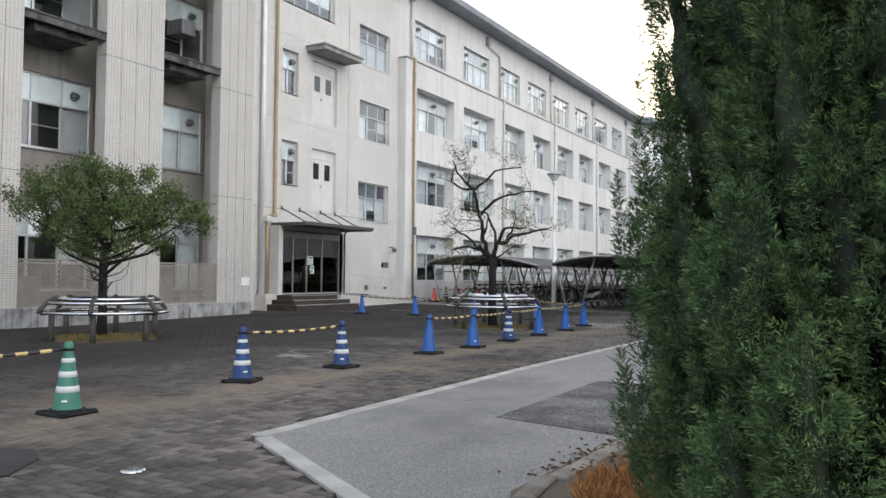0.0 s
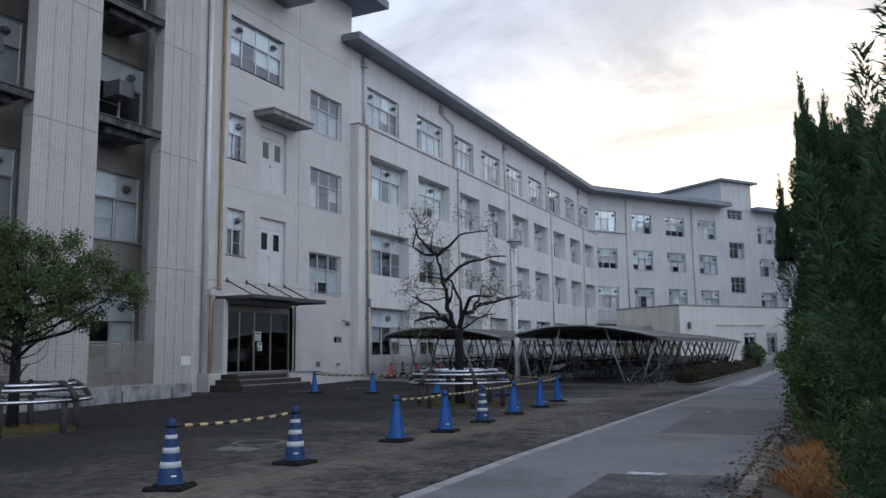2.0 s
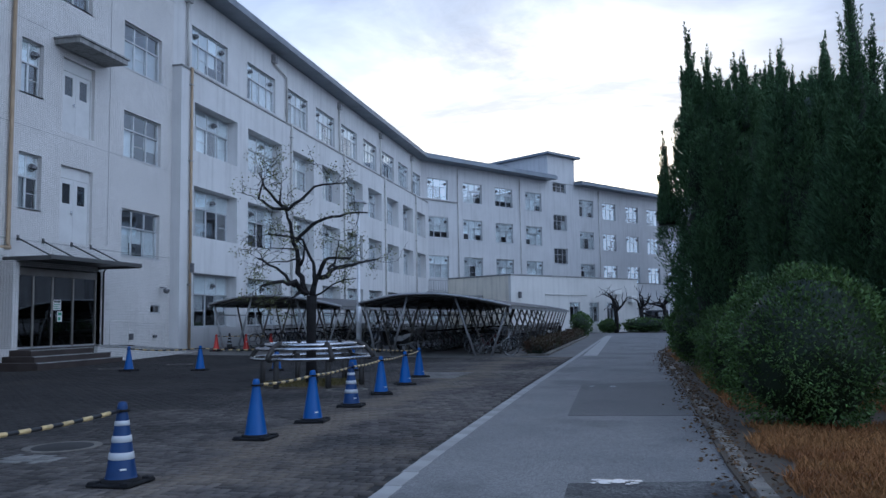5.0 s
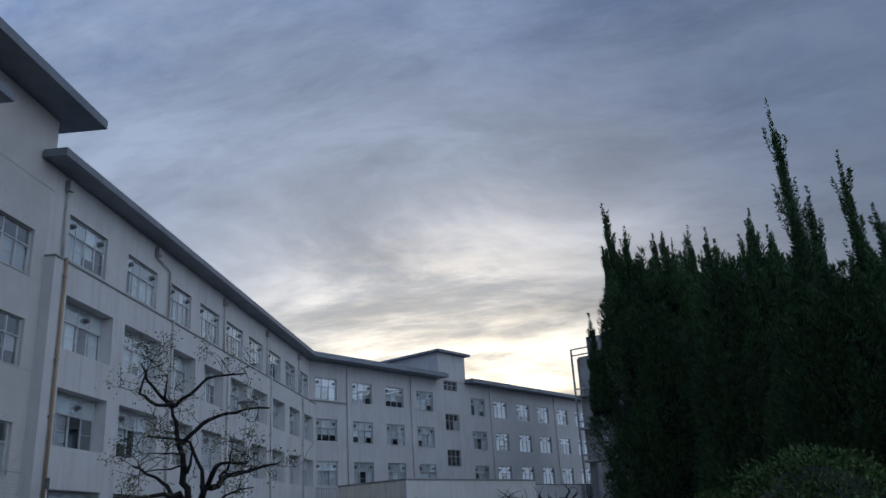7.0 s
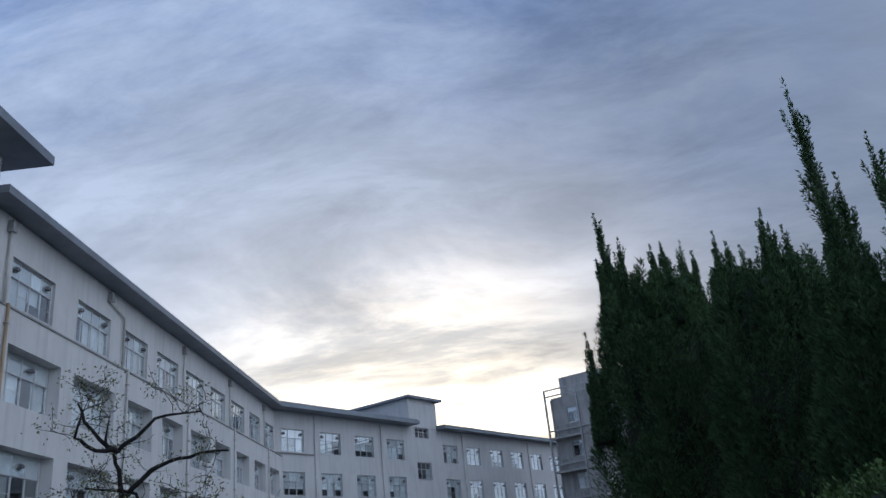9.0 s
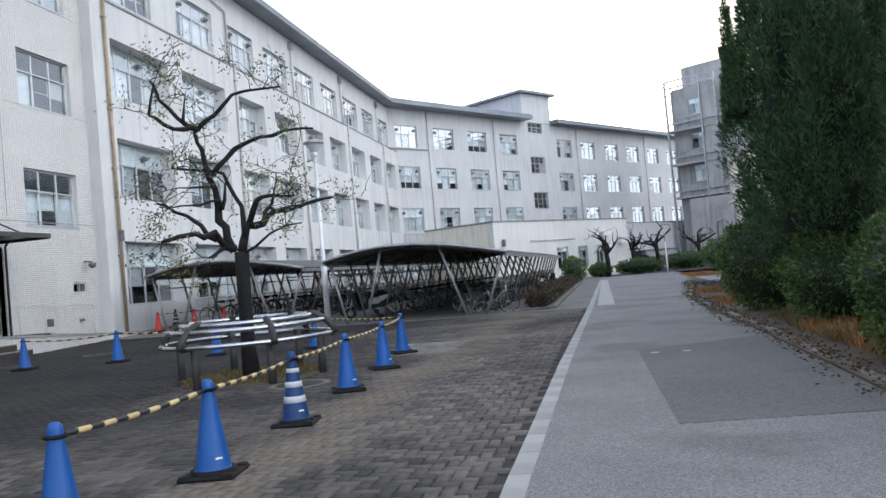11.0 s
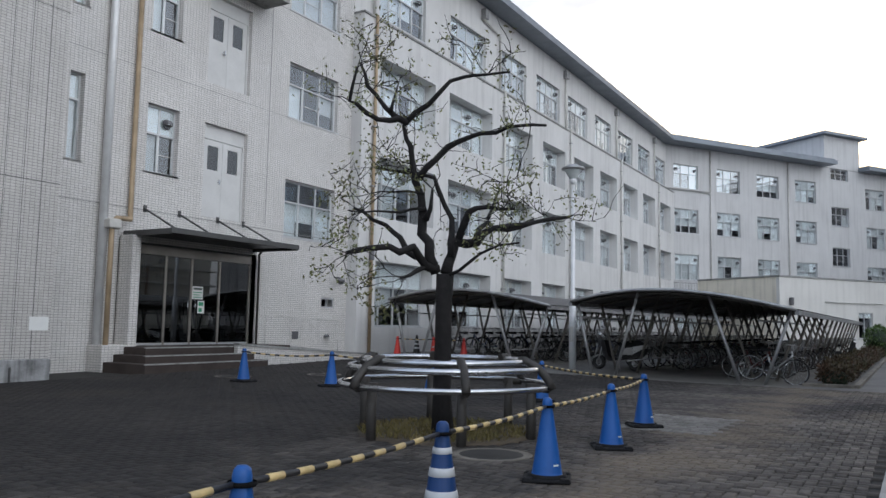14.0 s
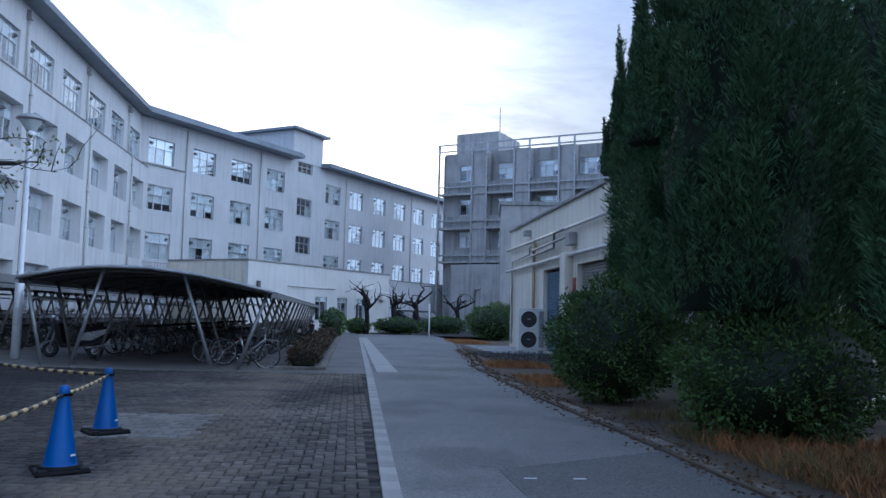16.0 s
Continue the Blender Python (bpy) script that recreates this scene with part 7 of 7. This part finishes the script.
def bicycle(paint, at, label):
    """A step-through city bicycle that points along its own x."""
    ob = thing("bicycle", label, "bicycle", at, "parked bicycles")
    R = 0.33
    for x in (-0.52, 0.52):
        w = part("wheel", shared("rim", lambda: Shape().ring((0, 0, 0), R - 0.035, 0.012, "y", 20, 4).mesh("rim", SILVER)), SILVER, ob, "", pose(x, 0, R))
        part("tyre", shared("tyre", lambda: Shape().ring((0, 0, 0), R - 0.018, 0.02, "y", 20, 5).mesh("tyre", TYRE)), TYRE, w)
        part("spokes", shared("spokes", spoke_mesh), SILVER, w)
    part("frame", shared(("bikeframe", paint.name), lambda: Shape().tube([(0.40, 0, 0.85), (0.44, 0, 0.66), (0.52, 0, 0.33)], 0.018, 6).tube([(0.42, 0, 0.72), (0.0, 0, 0.30)], 0.022, 6).tube([(0.43, 0, 0.66), (0.18, 0, 0.36), (-0.08, 0, 0.42)], 0.016, 6).tube([(0.0, 0, 0.28), (-0.17, 0, 0.75)], 0.018, 6).tube([(0.0, 0, 0.28), (-0.52, 0.05, 0.33)], 0.012, 5).tube([(-0.14, 0, 0.68), (-0.52, 0.05, 0.33)], 0.011, 5).mesh("frame", paint)), paint, ob)
    part("handlebar", shared("bar", lambda: Shape().tube([(0.40, 0, 0.85), (0.39, 0, 0.98), (0.44, 0.1, 1.0), (0.36, 0.26, 1.0), (0.22, 0.28, 0.98)], 0.012, 5).tube([(0.39, 0, 0.98), (0.44, -0.1, 1.0), (0.36, -0.26, 1.0), (0.22, -0.28, 0.98)], 0.012, 5).mesh("handlebar", SILVER)), SILVER, ob)
    part("saddle", shared("saddle", lambda: Shape().prism([(-0.32, 0.78), (-0.05, 0.80), (0.0, 0.83), (-0.14, 0.85), (-0.33, 0.87)], -0.06, 0.06).mesh("saddle", RUBBER)), RUBBER, ob)
    for n in (0, 1):
        part("mudguard", shared(("guard", n, paint.name), guard_mesh_for(paint, n)), paint, ob)
    part("basket", shared("basket", basket_mesh), GALV, ob, "wire basket")
    part("stand", shared("stand", lambda: Shape().tube([(-0.52, 0.06, 0.33), (-0.66, 0.16, 0.0)], 0.011, 5).tube([(-0.52, -0.06, 0.33), (-0.66, -0.16, 0.0)], 0.011, 5).tube([(-0.66, 0.16, 0.012), (-0.66, -0.16, 0.012)], 0.011, 5).mesh("stand", GALV)), GALV, ob)
    return ob


def spoke_mesh():
    s = Shape()
    for k in range(14):
        a = 2 * math.pi * k / 14
        s.tube([(0.02 * math.cos(a + 0.6), 0.02 * (-1) ** k, 0.02 * math.sin(a + 0.6)), (0.295 * math.cos(a), 0, 0.295 * math.sin(a))], 0.0025, 3, False)
    s.tube([(0, -0.05, 0), (0, 0.05, 0)], 0.02, 6)
    return s.mesh("spokes", SILVER)


def guard_mesh_for(paint, n):
    def make():
        s = Shape()
        for x, a0, a1 in (((-0.52, 30, 190), (0.52, 20, 130))[n],):
            pts = [(x + 0.355 * math.cos(radians(a)), 0.33 + 0.355 * math.sin(radians(a))) for a in np.linspace(a0, a1, 9)]
            for (xa, za), (xb, zb) in zip(pts, pts[1:]):
                s.quad((xa, -0.03, za), (xb, -0.03, zb), (xb, 0.03, zb), (xa, 0.03, za), smooth=True)
        return s.mesh("mudguard", paint)
    return make


def basket_mesh():
    s = Shape()
    a, b = (0.46, 0.80, 0.15, 0.72), (0.42, 0.86, 0.2, 0.98)
    for x0, x1, h, z in (a, b):
        s.tube([(x0, -h, z), (x1, -h, z), (x1, h, z), (x0, h, z), (x0, -h, z)], 0.007, 4)
    for k in range(6):
        f = k / 5
        for sgn in (-1, 1):
            s.tube([(a[0] + (a[1] - a[0]) * f, sgn * a[2], a[3]), (b[0] + (b[1] - b[0]) * f, sgn * b[2], b[3])], 0.004, 3)
        for i, j in ((0, 0), (1, 1)):
            y_ = -1 + 2 * f
            s.tube([(a[i], y_ * a[2], a[3]), (b[j], y_ * b[2], b[3])], 0.004, 3)
    s.box(0.46, 0.80, -0.15, 0.15, 0.715, 0.72)
    return s.mesh("basket", GALV)


BIKE_PAINTS = [BLACKISH, SILVER, BLACKISH, material("bicycle_blue", (0.04, 0.07, 0.16), 0.35, 0.3), material("bicycle_red", (0.12, 0.02, 0.02), 0.35, 0.2), BLACKISH, SILVER, BLACKISH]
NAMES = {"bicycle_black": "black", "silver_paint": "silver", "bicycle_blue": "dark blue", "bicycle_red": "dark red"}
protos = {}
br_ = random.Random(77)
bicycle(SILVER, pose(-7.35, 32.95, 0.0, 0, 5, 4), "silver city bicycle parked under the shelter edge")
for x, y0, y1, face in ((-8.0, 34.6, 59.5, 0), (-10.9, 36.9, 59.5, 180), (-15.1, 37.0, 55, 0), (-18.3, 36.6, 55, 180)):
    y = y0
    while y < y1:
        p = br_.choice(BIKE_PAINTS)
        m = pose(x + br_.uniform(-0.15, 0.15), y, gz(x, y), br_.uniform(-6, 6), 0, face + br_.uniform(-9, 9))
        if p.name not in protos:
            protos[p.name] = bicycle(p, m, NAMES[p.name] + " city bicycle in a row under the shelter")
        else:
            copy_thing(protos[p.name], m)
        y += br_.uniform(0.62, 1.0)


def scooter(at, label, paint):
    ob = thing("motor_scooter", label, "scooter", at)
    for x in (-0.6, 0.62):
        w = part("wheel", Shape().ring((x, 0, 0.22), 0.16, 0.065, "y", 24, 8), TYRE, ob)
        part("rim", Shape().ring((x, 0, 0.22), 0.10, 0.025, "y", 16, 6).tube([(x, -0.06, 0.22), (x, 0.06, 0.22)], 0.05, 8), SILVER, w)
    part("body", Shape().prism([(-0.95, 0.62), (-0.80, 0.42), (-0.45, 0.34), (-0.2, 0.3), (0.25, 0.26), (0.42, 0.5), (0.5, 0.85), (0.36, 0.88), (0.26, 0.5), (0.18, 0.36), (-0.12, 0.38), (-0.2, 0.66), (-0.9, 0.74)], -0.15, 0.15), BLACKISH, ob)
    part("side_panel", Shape().prism([(-0.98, 0.68), (-0.55, 0.46), (-0.2, 0.46), (-0.22, 0.62), (-0.95, 0.76)], -0.19, 0.19), paint, ob, "silver side panel")
    part("seat", Shape().prism([(-0.88, 0.74), (-0.15, 0.68), (-0.12, 0.74), (-0.5, 0.82), (-0.86, 0.84)], -0.13, 0.13), RUBBER, ob)
    part("fork", Shape().tube([(0.62, 0.08, 0.22), (0.46, 0.06, 0.8)], 0.025, 6).tube([(0.62, -0.08, 0.22), (0.46, -0.06, 0.8)], 0.025, 6), GALV, ob)
    part("handlebar", Shape().tube([(0.42, 0, 0.85), (0.38, 0.0, 1.0), (0.3, 0.3, 1.03)], 0.018, 6).tube([(0.38, 0, 1.0), (0.3, -0.3, 1.03)], 0.018, 6), BLACKISH, ob)
    part("headlight", Shape().lathe([(0.0, 0), (0.09, 0.02), (0.1, 0.1), (0.05, 0.14)], (0.45, 0, 0.92), 12), SILVER, ob)
    for sgn in (-1, 1):
        part("mirror", Shape().tube([(0.32, 0.22 * sgn, 1.02), (0.3, 0.3 * sgn, 1.22)], 0.008, 4).lathe([(0.0, 1.2), (0.06, 1.22), (0.06, 1.27), (0.0, 1.3)], (0.3, 0.3 * sgn, 0), 8), SILVER, ob)
    part("front_guard", Shape().prism([(0.42, 0.42), (0.66, 0.44), (0.82, 0.3), (0.6, 0.42)], -0.08, 0.08), paint, ob)
    part("stand", Shape().tube([(-0.1, 0.1, 0.3), (-0.2, 0.16, 0.0)], 0.014, 5), GALV, ob)
    return ob


scooter(pose(-11.9, 34.6, gz(-11.9, 34.6), 3, 0, 168), "black and silver motor scooter parked by the shelter", SILVER)
scooter(pose(-12.6, 36.4, gz(-12.6, 36.4), 3, 0, 190), "black motor scooter under the shelter", BLACKISH)
scooter(pose(-7.0, 52.0, 0, 3, 0, 20), "white and dark motor scooter at the shelter's side", AC_WHITE)

# ---- small things ----
van = thing("van", "dark parked van before the annex", "car", pose(1.3, 84.5, 0.0, 0, 0, 20))
part("body", Shape().prism([(-2.2, 0.35), (2.1, 0.35), (2.2, 0.9), (1.7, 1.15), (1.2, 1.85), (-2.1, 1.9), (-2.25, 1.1)], -0.85, 0.85), VAN_PAINT, van)
part("window", Shape().prism([(-1.9, 1.15), (1.4, 1.15), (1.05, 1.7), (-1.85, 1.75)], -0.86, 0.86), DARK_GLASS, van)
for x in (-1.4, 1.35):
    for s_ in (-0.8, 0.8):
        part("wheel", Shape().ring((x, s_, 0.32), 0.22, 0.1, "y", 18, 6), TYRE, van)
marker = thing("marker_post", "thin white marker post at the lane's end", "post", pose(0.4, 65.6, 0))
part("pole", Shape().tube([(0, 0, -0.35), (0, 0, 2.2)], 0.05, 8), AC_WHITE, marker)
part("head", Shape().tube([(0, 0, 2.45), (0, 0, 2.8)], 0.06, 8).tube([(0, 0, 2.2), (0, 0, 2.45)], 0.03, 6), GALV, marker)
for x, y in ((-3.25, 19.5), (-2.83, 19.48)):
    tagged(new("road_stud", Shape().box(x - 0.055, x + 0.055, y - 0.02, y + 0.02, 0.0, 0.008, 0.003).mesh("road_stud", BAND)), "small white stud set in the lane", "road stud", "road studs")
sp = random.Random(3)
spill = Shape()
for k in range(26):
    cx, cy = -2.68 + sp.gauss(0, 0.1), 10.22 + sp.gauss(0, 0.05)
    r = sp.uniform(0.015, 0.06)
    spill.quad(*[(cx + r * sp.uniform(0.6, 1.2) * math.cos(a), cy + r * sp.uniform(0.5, 0.9) * math.sin(a), 0.0065 + 0.0001 * k) for a in np.linspace(0, 5.6, 8)])
tagged(new("paint_spill", spill.mesh("paint_spill", BAND)), "spattered white paint on the asphalt", "paint", kind="stuff")
# round steel disc stands in for a small flattened object
dish = thing("metal_cover", "small bright flattened object on the paving", "cover", pose(-4.14, 3.62, 0.0))
part("lid", Shape().lathe([(0.085, 0.0), (0.085, 0.012), (0.07, 0.016), (0.0, 0.014)], (0, 0, 0), 18), STEEL, dish)
for x, y in ((-8.75, 11.3), (-8.0, 18.6), (-16.5, 26.5), (-17.6, 24.6)):
    z = gz(x, y)
    mh = thing("manhole_cover", "round iron manhole cover in a pale concrete ring", "manhole", pose(x, y, z))
    part("ring", Shape().lathe([(0.42, 0.0), (0.42, 0.004), (0.36, 0.005), (0.33, 0.003)], (0, 0, 0), 28), DIRTY_KERB, mh)
    part("lid", Shape().lathe([(0.33, 0.002), (0.32, 0.004), (0.05, 0.005), (0.0, 0.005)], (0, 0, 0), 28), JOINT, mh)


# ---- pavers: herringbone square to the walls ----
L, B_ = 0.2, 0.1
GAP = 0.0055
cr, sr = 1.0, 0.0


def inside(x, y):
    if x < -19.6 and y > 21.6 or x < -21.3 or x < -19.8 and y > 5:
        return False
    if (x + 9.2) ** 2 + (y - 19.7) ** 2 < 1.08 or (x + 14.45) ** 2 + (y - 11.35) ** 2 < 1.08:
        return False
    if y > 5.0:
        return x < line_x(y) - 0.15
    t = (x - CORNER[0]) / (LINE_END[0] - CORNER[0])
    return y < CORNER[1] + t * (LINE_END[1] - CORNER[1]) - 0.16 if x > CORNER[0] - 0.1 else True


def light_area(x, y):
    return -7.75 < x < -6.45 and 21.6 < y < 23.7 or -8.9 < x < -8.2 and 10.3 < y < 10.8


centres = []
cell = B_
span = range(-330, 330)
for i in span:
    for j in span:
        k = (i - j) % 4
        if k == 0:
            cu, cv, flat_ = (i + 1.0) * cell, (j + 0.5) * cell, True
        elif k == 3:
            cu, cv, flat_ = (i + 0.5) * cell, (j + 1.0) * cell, False
        else:
            continue
        x, y = cr * cu - sr * cv - 9.0, sr * cu + cr * cv + 12.0
        if -21.3 < x < 2.5 and -1.0 < y < 31.5 and inside(x, y):
            centres.append((x, y, flat_))
near = sorted(centres, key=lambda c: (c[0] + 3.6) ** 2 + (c[1] - 2.6) ** 2)[:300]
near_set = set(near)


def paver_mesh(items, name, mat, local=False):
    n = len(items)
    g = np.random.default_rng(5)
    c = np.array([(x, y) for x, y, _ in items])
    flat_ = np.array([f for _, _, f in items])
    hu, hv = np.where(flat_, L, B_) / 2 - GAP, np.where(flat_, B_, L) / 2 - GAP
    lift = g.normal(size=n) * 0.0015
    tilt = g.normal(size=(n, 2)) * 0.006
    v = np.empty((n, 8, 3))
    for q, (su, sv) in enumerate(((-1, -1), (1, -1), (1, 1), (-1, 1))):
        for layer, (inset, z) in enumerate(((0.0, -0.02), (0.004, 0.0))):
            pu, pv = su * (hu - inset), sv * (hv - inset)
            x, y = c[:, 0] + cr * pu - sr * pv, c[:, 1] + sr * pu + cr * pv
            ground = np.zeros(n) if local else np.clip((-x - 9.0) / 11.5, 0, 1) * (-0.08 + 0.33 * np.clip((y - 15) / 22, 0, 1))
            v[:, layer * 4 + q] = np.stack([x, y, ground + z + lift + tilt[:, 0] * pu + tilt[:, 1] * pv], 1)
    quads = np.array([(4, 5, 6, 7), (0, 1, 5, 4), (1, 2, 6, 5), (2, 3, 7, 6), (3, 0, 4, 7)])
    f = (np.arange(n)[:, None, None] * 8 + quads[None]).reshape(-1)
    me = bpy.data.meshes.new(name)
    me.vertices.add(n * 8)
    me.vertices.foreach_set("co", v.reshape(-1))
    me.loops.add(len(f))
    me.loops.foreach_set("vertex_index", f)
    me.polygons.add(len(f) // 4)
    me.polygons.foreach_set("loop_start", np.arange(0, len(f), 4))
    me.polygons.foreach_set("loop_total", np.full(len(f) // 4, 4))
    me.materials.append(mat)
    me.update(calc_edges=True)
    return me


rest = [c for c in centres if c not in near_set]
ob = part("pavers", paver_mesh([c for c in rest if not light_area(c[0], c[1])], "pavers", PAVER), PAVER, pavement)
ob["kind"] = "stuff"
ob = part("pavers", paver_mesh([c for c in rest if light_area(c[0], c[1])], "pavers", PAVER_LIGHT), PAVER_LIGHT, pavement)
ob["kind"] = "stuff"
one = {f: paver_mesh([(0.0, 0.0, f)], "paver", PAVER, True) for f in (True, False)}
for x, y, f in near:
    part("paver", one[f], PAVER, pavement, "", pose(x, y, gz(x, y) + rng.uniform(-0.0015, 0.0015)))
